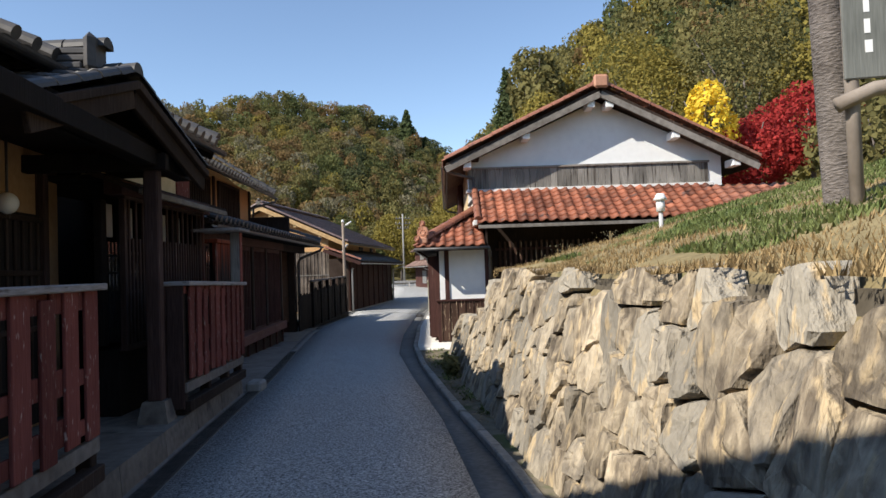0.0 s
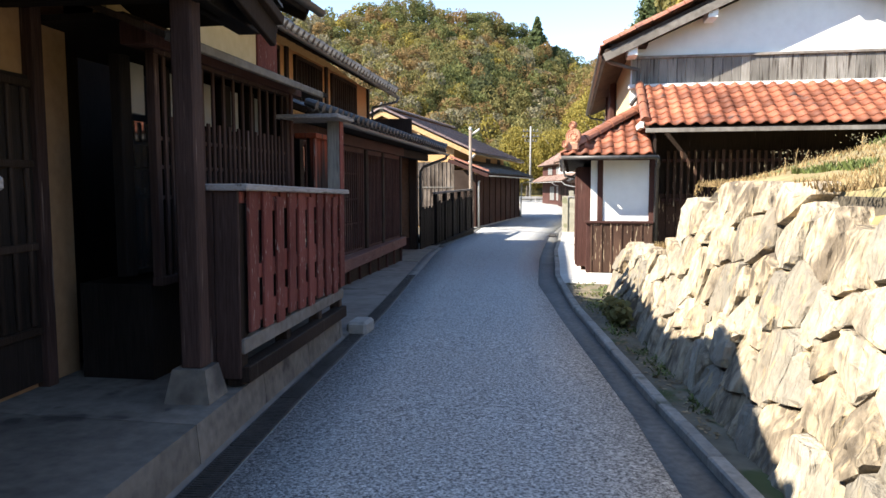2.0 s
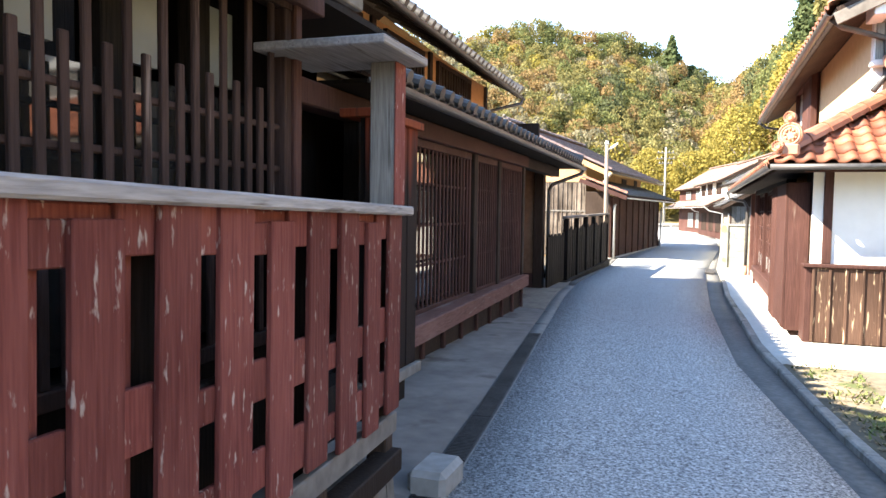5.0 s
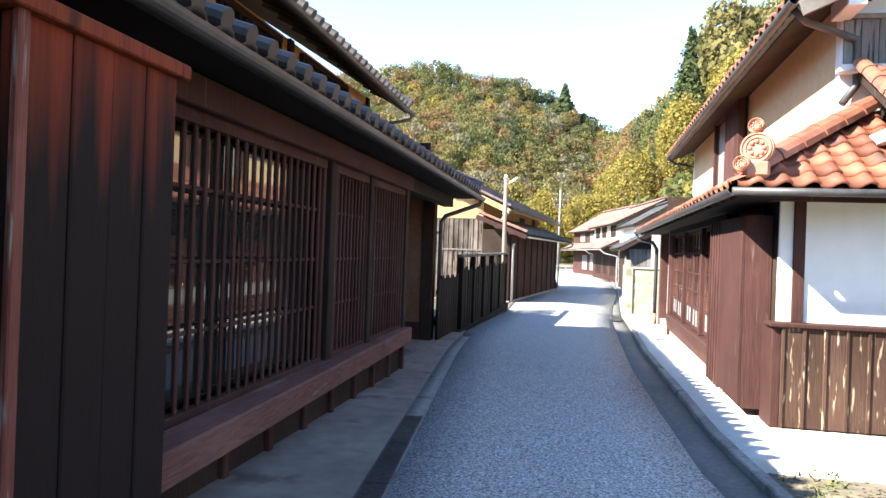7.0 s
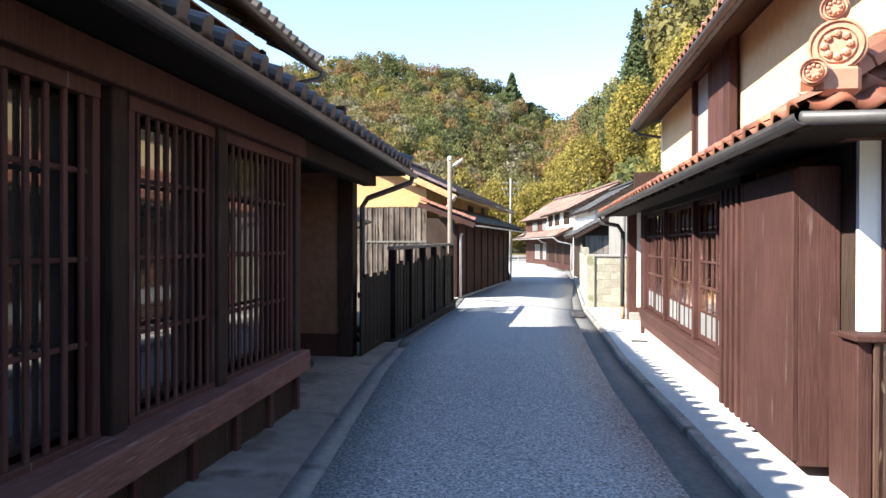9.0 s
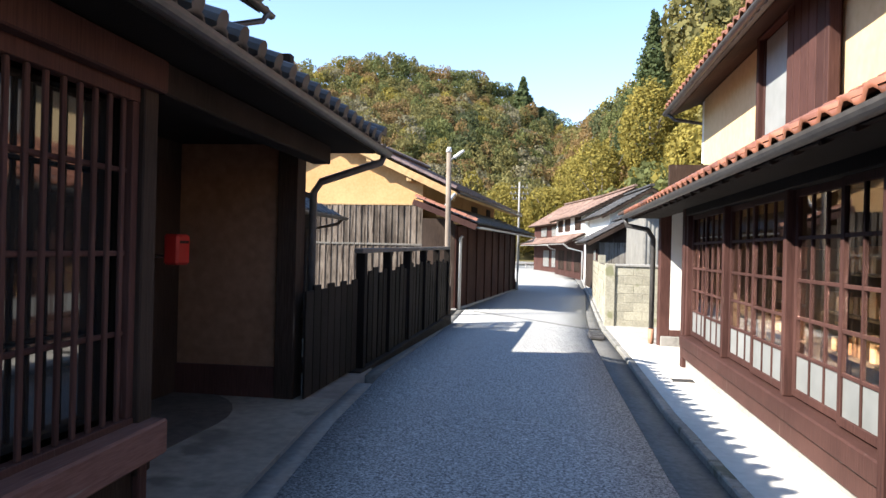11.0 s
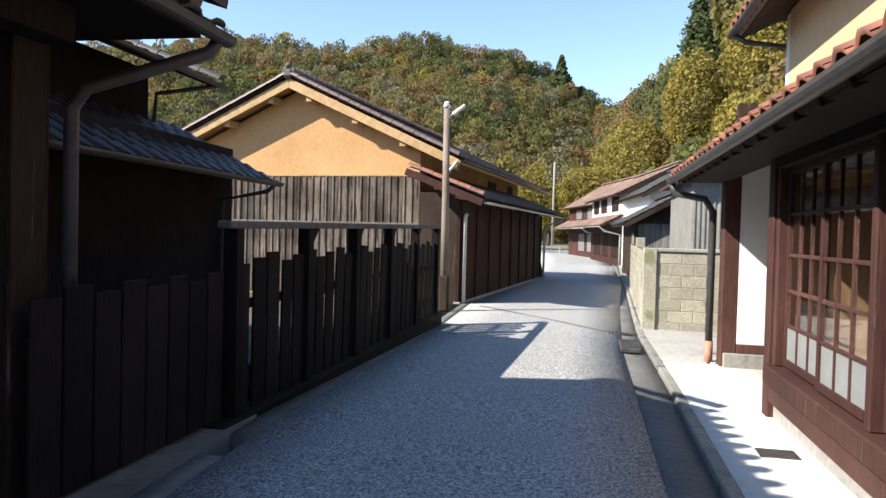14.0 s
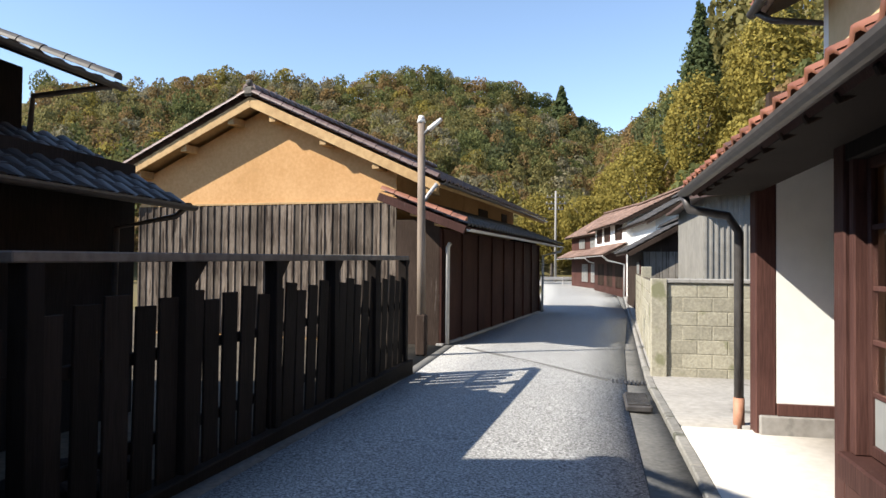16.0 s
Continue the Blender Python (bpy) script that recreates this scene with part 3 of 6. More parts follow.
def drain():
    """Channel along the lane's edge, covered by slotted steel gratings up to the doorway, then by concrete."""
    ch = base("drain_channel", Matrix(), "narrow concrete drain edge along the lane", "drain", kind="structure")
    ob = strip("edging", lambda y: rl(y) - 0.19, lambda y: rl(y) - 0.004, -0.004, "edge", "", "", y0=-14, y1=19.49, cols=1)
    far = strip("edging", lambda y: rl(y) - 0.19, lambda y: rl(y) - 0.004, -0.004, "gutter", "", "", y0=19.5, y1=60, cols=1)
    for ob in (ob, far):
        ob.parent = ch
        for k in ("label", "category", "kind"):
            if k in ob:
                del ob[k]
    bm = bmesh.new()
    L, W = 0.99, 0.15
    for s in (-1, 1):
        add_box(bm, s * W / 2 - 0.006, s * W / 2 + 0.006, 0, L, 0, 0.02)
    for i in range(34):
        add_box(bm, -W / 2, W / 2, i * L / 34, i * L / 34 + 0.012, 0.004, 0.02)
    me = bpy.data.meshes.new("grating")
    bm.to_mesh(me)
    bm.free()
    me.materials.append(M["iron"])
    for i in range(30):
        y = -9 + i
        if y > 11:
            break
        d = Vector((rl(y + 1) - rl(y), 1, G(y + 1) - G(y))).normalized()
        s = d.cross(Vector((0, 0, 1))).normalized()
        m = Matrix((s, d, s.cross(d))).transposed().to_4x4()
        ob = link("drain_grating", me, None)
        ob.matrix_world = Matrix.Translation((rl(y) - 0.097, y, G(y) - 0.012)) @ m
        tagged(ob, "dark slotted steel drain grating set in the lane's edge", "grating", "drain gratings")


drain()


def pad(name, edges, mat, label, category, lift, thick=0.03):
    """A thin slab of ground: edges is a ring of plan corners, its top at the road's height plus lift."""
    bm = bmesh.new()
    top = [bm.verts.new((x, y, G(y) + (lift(x, y) if callable(lift) else lift))) for x, y in edges]
    low = [bm.verts.new((v.co.x, v.co.y, v.co.z - thick)) for v in top]
    bm.faces.new(top)
    for k in range(len(top)):
        n = (k + 1) % len(top)
        bm.faces.new((top[k], low[k], low[n], top[n]))
    bmesh.ops.recalc_face_normals(bm, faces=bm.faces[:])
    ob = part(name, bm, M[mat])
    return tagged(ob, label, category, kind="structure")


round_edge = [(-4.3 + 1.05 * math.sin(a), 16.55 + 1.35 * math.cos(a)) for a in np.linspace(0.15, 1.5, 8)]
pad("entrance_floor", [(-4.3, 14.55)] + [(-4.3, 17.88)] + round_edge + [(-3.25, 14.55)], "trodden", "dark trodden earth floor inside the doorway", "floor", 0.032)
pad("entrance_path", [(rl(y) - 0.2, y) for y in np.arange(14.4, 18.3, 0.5)] + [(-3.9, 18.0), (-4.2, 17.0), (-4.2, 14.4)], "path", "pale brown concrete path to the doorway", "path", 0.025)


def scar(k):
    return -2.6 + 2.7 * k, 30.6 - 3.68 * k


def road_skin(x, y):
    k = (x - rl(y)) / (rr(y) - rl(y))
    return 0.06 * max(0.0, k * (1 - k)) + 0.004


pad("road_patch", [scar(k) for k in np.linspace(0, 1, 10)] + [(scar(k)[0] + 0.06, scar(k)[1] + 0.13) for k in np.linspace(1, 0, 10)], "gutter", "narrow dark trench patch across the lane", "road", road_skin)


# ---- left: first house with its porch ----
TH1 = math.degrees(math.atan(0.11))


def eave_ends(parent, a, b, up, pitch=0.27):
    """A row of round tile ends along an eave from a to b; up is a point higher on the slope."""
    a, b, up = Vector(a), Vector(b), Vector(up)
    along = (b - a).normalized()
    slope = (up - b) - along * (up - b).dot(along)
    slope.normalize()
    bm = bmesh.new()
    bmesh.ops.create_cone(bm, cap_ends=True, segments=10, radius1=0.06, radius2=0.055, depth=0.15)
    me = bpy.data.meshes.new("eave_tile")
    bm.to_mesh(me)
    bm.free()
    me.materials.append(M["darktile"])
    side = along.cross(slope)
    rot = Matrix((along, side, slope)).transposed().to_4x4()
    if rot.determinant() < 0:
        rot = Matrix((-along, side, slope)).transposed().to_4x4()
    n = int((b - a).length / pitch)
    copies("eave_tile", parent, me, [Matrix.Translation(a + along * (i + 0.5) * pitch + slope * 0.08) @ rot for i in range(n)])


def red_fence(name, a, b, n, lift=0.0, fall=0.0, group="red board fences"):
    """Low fence of red boards with staggered slots, on a sill beam, capped by a grey plank. Local x is along the fence."""
    (x0, y0), (x1, y1) = a, b
    L = math.hypot(x1 - x0, y1 - y0)
    z = (G(y1) if y0 < 0 else G(y0)) + 0.235
    f = base(name, Matrix.Translation((x0, y0, z + lift)) @ Matrix.Rotation(math.atan2(y1 - y0, x1 - x0), 4, "Z") @ Matrix.Rotation(radians(fall), 4, "Y"), "red-painted board fence with a grey plank cap on a stone step", "fence", group)
    rnd = random.Random(n)
    # local y points away from the lane
    box("cap", f, "cap", -0.06, L + 0.03, -0.06, 0.22, 1.27, 1.315, "grey weathered cap plank", 0.008)
    box("top_rail", f, "red", 0, L, 0.012, 0.05, 1.19, 1.27)
    box("sill", f, "dark", 0, L, -0.03, 0.08, 0.02, 0.13, "blackened sill beam")
    box("middle_rail", f, "dark", 0, L, 0.03, 0.07, 0.70, 0.78)
    box("bottom_rail", f, "greybeam", 0, L, 0.0, 0.05, 0.21, 0.31, "grey weathered bottom rail")
    for k, x in enumerate((0.05, L * 0.36, L * 0.70, L - 0.05)):
        box("post", f, "dark", x - 0.05, x + 0.05, 0.02, 0.12, 0.0, 1.27)
    pitch = L / n
    meshes = [mesh_box("board", "red", pitch * q, 0.022, h) for q, h in ((0.60, 0.93), (0.64, 0.95), (0.57, 0.92))]
    backing = mesh_box("back_board", "red", pitch * 0.24, 0.018, 0.9)
    copies("back_board", f, backing, [Matrix.Translation(((i + 1 + 0.05 * (rnd.random() - 0.5)) * pitch, 0.042, 0.33)) for i in range(n - 1)])
    tabs = [mesh_box("tab", "red", pitch * 0.5, 0.02, h) for h in (0.10, 0.13, 0.16)]
    for w in range(3):
        copies("board", f, meshes[w], [Matrix.Translation(((i + 0.5) * pitch, -0.014 - 0.005 * rnd.random(), 1.265 - 0.92 - 0.015 * w)) @ Matrix.Rotation(0.012 * (rnd.random() - 0.5), 4, "Y") for i in range(n) if (i * 7) % 3 == w])
        copies("tab", f, tabs[w], [Matrix.Translation(((i + 1 + 0.04 * (rnd.random() - 0.5)) * pitch, 0.003, h + 0.03 * rnd.random())) for i in range(n - 1) for h in (0.37, 0.66, 1.13) if (i + int(h * 10)) % 3 == w])
    return f


red_fence("board_fence", (0.35, -9.0), (-0.76, 1.08), 32)
fence2 = red_fence("board_fence", (-1.03, 3.40), (-1.245, 6.10), 10, 0.012, 1.1)
for i in range(2):
    box("end_board", fence2, "posty", -0.025 + 0.004 * i, 0.0, 0.02 + i * 0.17, 0.185 + i * 0.17, 0.05, 1.27, "dark weathered end board")
box("end_cap", fence2, "cap", -0.06, 0.02, 0.224, 0.36, 1.27, 1.315)

bm = None
step1 = base("stone_step", Matrix(), "long cut-stone step along the house front", "step", kind="structure")
for y in np.arange(-10, 6.1, 1.15):
    bm = bmesh.new()
    y2 = min(y + 1.14, 6.2)
    xa, xb = rl(y) - 0.2, rl(y2) - 0.2
    vs = [bm.verts.new(p) for p in ((xa, y, G(y) - 0.1), (xb, y2, G(y2) - 0.1), (xb - 1.9, y2, G(y2) - 0.1), (xa - 1.9, y, G(y) - 0.1),
                                    (xa - 0.03, y, G(y) + 0.24), (xb - 0.03, y2, G(y2) + 0.24), (xb - 1.9, y2, G(y2) + 0.24), (xa - 1.9, y, G(y) + 0.24))]
    for q in ((4, 5, 6, 7), (0, 1, 5, 4), (1, 2, 6, 5), (3, 0, 4, 7), (2, 3, 7, 6)):
        bm.faces.new([vs[i] for i in q])
    part("slab", bm, M["oldstone"], step1)
block = base("stone_block", Matrix.Translation((-1.32, 6.4, G(6.4))), "small grey stone block beside the step", "stone")
box("stone", block, "concrete", 0, 0.22, 0, 0.35, -0.05, 0.13, "", 0.03)

# local frame: x outward, y along the front; origin at the porch post
h1 = base("porch_house", Matrix.Translation((-1.15, 3.02, 0)) @ Matrix.Rotation(radians(5.0), 4, "Z"), "old dark timber house with a gabled porch over the step", "house")
box("wall", h1, "doorplaster", -1.35, -1.2, -12, 0.72, 0.1, 3.3, "brown ochre plaster wall", 0)
box("wall", h1, "doorplaster", -2.6, -1.35, 0.62, 0.72, 0.1, 3.3, "", 0)
box("wall", h1, "black", -2.7, -2.55, 0.5, 5.6, 0.1, 4.0, "", 0)
box("dado", h1, "dark", -1.21, -1.16, -12, -1.15, 0.15, 0.95, "dark boarded dado")
door = box("barred_door", h1, "black", -1.215, -1.16, -1.05, 0.26, 0.24, 2.2, "dark barred sliding door")
for i in range(9):
    box("bar", door, "dark", -1.16, -1.135, -0.96 + i * 0.14, -0.925 + i * 0.14, 0.62, 2.12)
for z in (0.56, 1.1, 1.62, 2.12):
    box("rail", door, "dark", -1.165, -1.13, -1.03, 0.24, z, z + 0.05)
box("door_post", h1, "posty", -1.22, -1.12, 0.26, 0.36, 0.2, 2.7, "dark door post")
H1I = (Matrix.Translation((-1.15, 3.02, 0)) @ Matrix.Rotation(radians(5.0), 4, "Z")).inverted()


def w1(x, y, z):
    return tuple(H1I @ Vector((x, y, z)))


for y in (-9.0, -6.0, -3.9, 0.06):
    box("post", h1, "posty", -0.125, 0.01, y - 0.02, y + 0.115, 0.40, 2.75, "dark squared porch post", 0.012)
    bm = bmesh.new()
    bmesh.ops.create_cone(bm, cap_ends=True, segments=4, radius1=0.20, radius2=0.145, depth=0.20)
    bmesh.ops.transform(bm, matrix=pose(-0.06, y + 0.045, 0.305, 0, 0, 45), verts=bm.verts)
    part("footing", bm, M["oldstone"], h1, "tapered cut-stone footing")
box("beam", h1, "black", -0.15, 0.02, -12, 1.2, 2.62, 2.78)
for y in (-9.0, -6.0, -3.9, 0.06):
    beam("tie_beam", h1, "black", (-1.3, y, 2.66), (0.1, y, 2.66), 0.12, 0.16)
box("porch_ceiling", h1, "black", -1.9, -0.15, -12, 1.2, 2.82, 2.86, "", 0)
# porch gable facing the lane
APY, APZ, GX = 2.3, 3.25, -1.0
for s, e, d in ((1, 1.70, 0.56), (-1, 1.56, 0.55)):
    roof = slab("porch_roof", h1, "black", w1(GX - 0.06, APY, APZ - 0.05), w1(GX - 0.06, APY + s * e, APZ - d), w1(-3.0, APY + s * e, APZ - d), w1(-3.0, APY, APZ - 0.05), 0.05)
    if s > 0:
        tiled(roof, "darktile", w1(GX - 0.02, APY + e + 0.04, APZ - d), w1(-3.0, APY + e + 0.04, APZ - d), w1(GX - 0.02, APY + 0.05, APZ + 0.02))
    else:
        tiled(roof, "darktile", w1(-3.0, APY - e - 0.04, APZ - d), w1(GX - 0.02, APY - e - 0.04, APZ - d), w1(-3.0, APY - 0.05, APZ + 0.02))
    beam("verge_batten", h1, "dark", w1(GX + 0.01, APY, APZ - 0.06), w1(GX + 0.01, APY + s * e, APZ - d - 0.03), 0.06, 0.07, "weathered verge batten")
    beam("bargeboard", h1, "dark", w1(GX - 0.03, APY, APZ - 0.18), w1(GX - 0.03, APY + s * (e - 0.02), APZ - d - 0.14), 0.045, 0.15, "dark bargeboard")
    half_round("verge_tile", h1, "darktile", w1(GX - 0.03, APY + s * e, APZ - d + 0.05), w1(GX - 0.03, APY, APZ + 0.05), 0.06)
for k in range(3):
    box("ridge_course", h1, "darktile", -2.0, -0.30 + 0.02 * k, w1(GX, APY, 0)[1] - 0.13 + 0.02 * k, w1(GX, APY, 0)[1] + 0.13 - 0.02 * k, APZ + 0.05 + 0.065 * k, APZ + 0.108 + 0.065 * k, "stacked ridge tiles", 0.012)
half_round("ridge", h1, "darktile", w1(GX - 0.22, APY, APZ + 0.25), w1(-3.0, APY, APZ + 0.25), 0.09, "dark ridge tiles")
half_round("ridge_nose", h1, "darktile", w1(GX + 0.03, APY, APZ + 0.03), w1(GX - 0.25, APY, APZ + 0.03), 0.09)
box("ridge_end", h1, "darktile", -0.29, -0.19, w1(GX, APY, 0)[1] - 0.16, w1(GX, APY, 0)[1] + 0.16, APZ + 0.02, APZ + 0.36, "dark ridge-end tile", 0.05)
box("gable_board", h1, "black", -0.10, -0.06, -2.0, 0.7, 2.62, 2.86)
# main roof, its eave parallel to the lane's axis
roof = slab("roof", h1, "black", w1(-1.62, -9.5, 3.36), w1(-1.62, 6.32, 3.36), w1(-5.0, 6.32, 4.95), w1(-5.0, -9.5, 4.95), 0.1)
tiled(roof, "darktile", w1(-1.58, 6.36, 3.38), w1(-1.58, -9.5, 3.38), w1(-5.0, 6.36, 4.99))
for i in range(30):
    beam("rafter", h1, "black", w1(-2.6, 6.2 - i * 0.45, 3.9), w1(-1.66, 6.2 - i * 0.45, 3.34), 0.06, 0.07)
beam("verge_board", h1, "black", w1(-1.64, 6.28, 3.28), w1(-5.0, 6.28, 4.82), 0.04, 0.2)
beam("upper_wall", h1, "black", w1(-2.7, -9.5, 3.35), w1(-2.7, 5.6, 3.35), 0.12, 1.1, "dark upper wall")
gutter(h1, w1(-1.53, -9.5, 3.30), w1(-1.53, 6.36, 3.30))
eave_ends(h1, w1(-1.56, 6.3, 3.41), w1(-1.56, -0.5, 3.41), w1(-5.0, -0.5, 4.99))
half_round("verge_tile", h1, "darktile", w1(-1.6, 6.32, 3.48), w1(-5.0, 6.32, 5.05), 0.09)
# House out of view, added to cast the gabled shadow on the stone wall.
h0 = base("unseen_house", Matrix.Translation((-1.6, -10, 0)), "unseen tall house before the porch house, added for its shadow", "house")
gable_prism("wall", h0, "black", -4.2, 3.0, -0.5, 3.9, 0.1, 3.9, -0.6, 5.5)
h0.matrix_world = Matrix.Translation((-2.5, -5.2, 0)) @ Matrix.Rotation(radians(90), 4, "Z")
for s, e in ((1, 4.9), (-1, -5.2)):
    roof = slab("roof", h0, "black", (-0.6, -0.9, 5.82), (e, -0.9, 3.02), (e, 5.0, 3.02), (-0.6, 5.0, 5.82), 0.1)
    tiled(roof, "darktile", *(((e + 0.03, -0.93, 3.05), (e + 0.03, 5.0, 3.05), (-0.6, -0.93, 5.86)) if s > 0 else ((e - 0.03, 5.0, 3.05), (e - 0.03, -0.93, 3.05), (-0.6, 5.0, 5.86))))
half_round("ridge", h0, "darktile", (-0.6, -0.9, 5.95), (-0.6, 5.0, 5.95), 0.14)
lamp = base("globe_lamp", Matrix.Translation((-2.22, 2.49, 2.25)), "white globe lamp hung under the porch", "lamp")
bm = bmesh.new()
bmesh.ops.create_uvsphere(bm, u_segments=16, v_segments=10, radius=0.095)
part("globe", bm, M["lampwhite"], lamp, smooth=True)
tube("stem", lamp, "gutterm", ((0, 0, 0.08), (0, 0, 0.58)), 0.012)


def lattice(parent, x, y0, y1, z0, z1, n, mat="brown", rails=(0.28, 0.55, 0.8), short=None, w=0.022, label="timber lattice"):
    """A lattice panel in the plane x: a frame, each slat and each rail."""
    p = boxes("lattice_frame", parent, mat, [(x - 0.04, x + 0.02, y0, y0 + 0.06, z0, z1), (x - 0.04, x + 0.02, y1 - 0.06, y1, z0, z1),
                                              (x - 0.045, x + 0.025, y0, y1, z1, z1 + 0.08), (x - 0.045, x + 0.025, y0, y1, z0 - 0.06, z0)], label, 0.004)
    me = mesh_box("slat", mat, 0.02, w, z1 - z0)
    pitch = (y1 - y0 - 0.12) / n
    copies("slat", p, me, [Matrix.Translation((x, y0 + 0.06 + (i + 0.5) * pitch, z0)) for i in range(n)])
    if short:
        sm = mesh_box("short_slat", mat, 0.02, w, (z1 - z0) * short)
        copies("short_slat", p, sm, [Matrix.Translation((x, y0 + 0.06 + (i + 1.0) * pitch, z0)) for i in range(n - 1)])
    for r in rails:
        box("rail", p, mat, x - 0.028, x - 0.008, y0, y1, z0 + (z1 - z0) * r - 0.014, z0 + (z1 - z0) * r + 0.014)
    return p


# ---- left: lattice-fronted townhouse ----
h2 = base("lattice_house", Matrix.Translation((-2.58, 9.4, 0)) @ Matrix.Rotation(radians(1.3), 4, "Z"), "two-storey dark timber townhouse with lattice front and ochre plaster above", "house")
# bay behind the second fence
lattice(h2, 0.78, -5.95, -3.55, 0.9, 2.37, 13, "posty", (0.36, 0.5, 0.63), short=0.735, w=0.036, label="dark red-brown window lattice")
box("wall", h2, "black", 0.2, 0.72, -5.95, -3.45, 0.05, 0.85, "dark boarded wall", 0)
box("window", h2, "darkglass", 0.52, 0.55, -5.95, -3.5, 0.9, 1.95, "dark window behind the lattice", 0)
for i in range(5):
    box("pane", h2, "paper", 0.52, 0.55, -5.86 + i * 0.5, -5.66 + i * 0.5, 2.0, 2.34, "pale upper pane", 0)
    box("mullion", h2, "black", 0.5, 0.58, -5.98 + i * 0.5, -5.86 + i * 0.5, 0.9, 2.37)
box("bay_post", h2, "brown", 0.70, 0.82, -3.55, -3.485, 0.1, 2.42, "weathered brown bay post", 0.008)
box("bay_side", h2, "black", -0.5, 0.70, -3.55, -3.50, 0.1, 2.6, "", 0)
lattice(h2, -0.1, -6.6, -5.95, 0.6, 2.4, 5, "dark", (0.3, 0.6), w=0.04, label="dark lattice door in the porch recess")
# Black sheets behind the porch door hold the recess's shade in their colour.
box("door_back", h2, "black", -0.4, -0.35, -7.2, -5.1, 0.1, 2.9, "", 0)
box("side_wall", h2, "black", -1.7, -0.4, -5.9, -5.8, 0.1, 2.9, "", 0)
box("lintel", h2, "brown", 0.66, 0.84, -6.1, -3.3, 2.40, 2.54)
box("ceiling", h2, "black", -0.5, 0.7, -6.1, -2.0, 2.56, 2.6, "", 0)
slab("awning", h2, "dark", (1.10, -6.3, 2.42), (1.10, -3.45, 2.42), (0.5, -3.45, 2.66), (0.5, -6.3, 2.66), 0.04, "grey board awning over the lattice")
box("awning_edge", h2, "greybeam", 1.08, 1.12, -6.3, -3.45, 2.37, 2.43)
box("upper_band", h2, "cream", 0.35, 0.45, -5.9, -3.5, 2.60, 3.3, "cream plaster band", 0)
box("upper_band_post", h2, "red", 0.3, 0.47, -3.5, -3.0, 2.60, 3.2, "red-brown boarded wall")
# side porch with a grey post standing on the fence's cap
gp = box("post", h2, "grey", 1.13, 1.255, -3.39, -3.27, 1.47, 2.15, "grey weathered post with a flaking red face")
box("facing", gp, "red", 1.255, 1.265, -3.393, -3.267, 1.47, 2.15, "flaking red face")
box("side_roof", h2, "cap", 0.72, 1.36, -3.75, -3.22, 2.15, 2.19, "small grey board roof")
# Black back and floor stand in for the recess's deep shade.
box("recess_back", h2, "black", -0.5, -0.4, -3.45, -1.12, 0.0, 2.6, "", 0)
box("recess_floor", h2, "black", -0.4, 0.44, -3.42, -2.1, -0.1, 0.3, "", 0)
# shutter box standing forward of the front
box("shutter_box", h2, "black", 0.42, 0.52, -2.0, -1.17, 0.22, 2.1, "tall shutter box, soot-dark below", 0.008)
for i in range(4):
    box("shutter_board", h2, "sooted", 0.52, 0.530 + 0.006 * (i % 2), -1.99 + i * 0.205, -1.788 + i * 0.205, 0.22, 2.08, "red-stained board, black below")
box("shutter_stile", h2, "stile", 0.515, 0.545, -2.04, -1.99, 0.22, 2.1, "flaking red stile")
box("shutter_side", h2, "sooted", 0.47, 0.53, -2.03, -2.0, 0.22, 2.08, "red-stained side board")
box("shutter_top", h2, "redtop", 0.30, 0.57, -2.08, -1.12, 2.08, 2.14)
box("shutter_foot", h2, "greybeam", 0.30, 0.57, -2.05, -1.12, 0.14, 0.22)
box("shutter_skirt", h2, "black", 0.30, 0.46, -1.95, -1.2, -0.25, 0.14)
# lattices and bench sill
lattice(h2, 0.0, -1.1, 2.10, 0.42, 2.08, 24, "brown", (0.27, 0.52, 0.78), short=None, w=0.034)
lattice(h2, 0.0, 2.36, 3.45, 0.42, 2.08, 9, "brown", (0.27, 0.52, 0.78), short=None, w=0.03)
lattice(h2, 0.0, 3.52, 5.05, 0.42, 2.08, 12, "brown", (0.27, 0.52, 0.78), short=None, w=0.03)
box("window", h2, "darkglass", -0.14, -0.12, -1.1, 2.1, 0.42, 2.08, "dark reflecting glass behind the lattice", 0)
box("window", h2, "darkglass", -0.14, -0.12, 2.36, 5.05, 0.42, 2.08, "", 0)
for y in (-1.15, 2.23, 3.48, 5.12):
    box("post", h2, "dark", -0.1, 0.05, y - 0.07, y + 0.07, 0.1, 2.3, "", 0.008)
beam("bench_sill", h2, "sill", (0.20, -1.15, 0.29), (0.02, 5.2, 0.29), 0.24, 0.19, "red-stained sill beam", 0.012)
box("skirt", h2, "dark", -0.1, 0.02, -1.1, 5.15, -0.25, 0.2, "blackened skirting boards")
for i in range(8):
    box("stud", h2, "brown", 0.02, 0.06, 0.3 + i * 0.68, 0.38 + i * 0.68, -0.25, 0.2)
box("lintel", h2, "brown", -0.1, 0.1, -3.4, 5.2, 2.16, 2.34, "", 0.01)
# From here beam, soffit and infill are coloured black for the recess shade.
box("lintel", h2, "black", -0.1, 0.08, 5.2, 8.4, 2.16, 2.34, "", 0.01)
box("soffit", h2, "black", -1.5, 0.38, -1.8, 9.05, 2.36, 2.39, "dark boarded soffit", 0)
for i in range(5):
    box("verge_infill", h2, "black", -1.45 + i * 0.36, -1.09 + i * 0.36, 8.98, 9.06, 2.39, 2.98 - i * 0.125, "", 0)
box("wall", h2, "dark", -0.8, -0.7, -1.4, 5.2, -0.2, 2.6, "", 0)
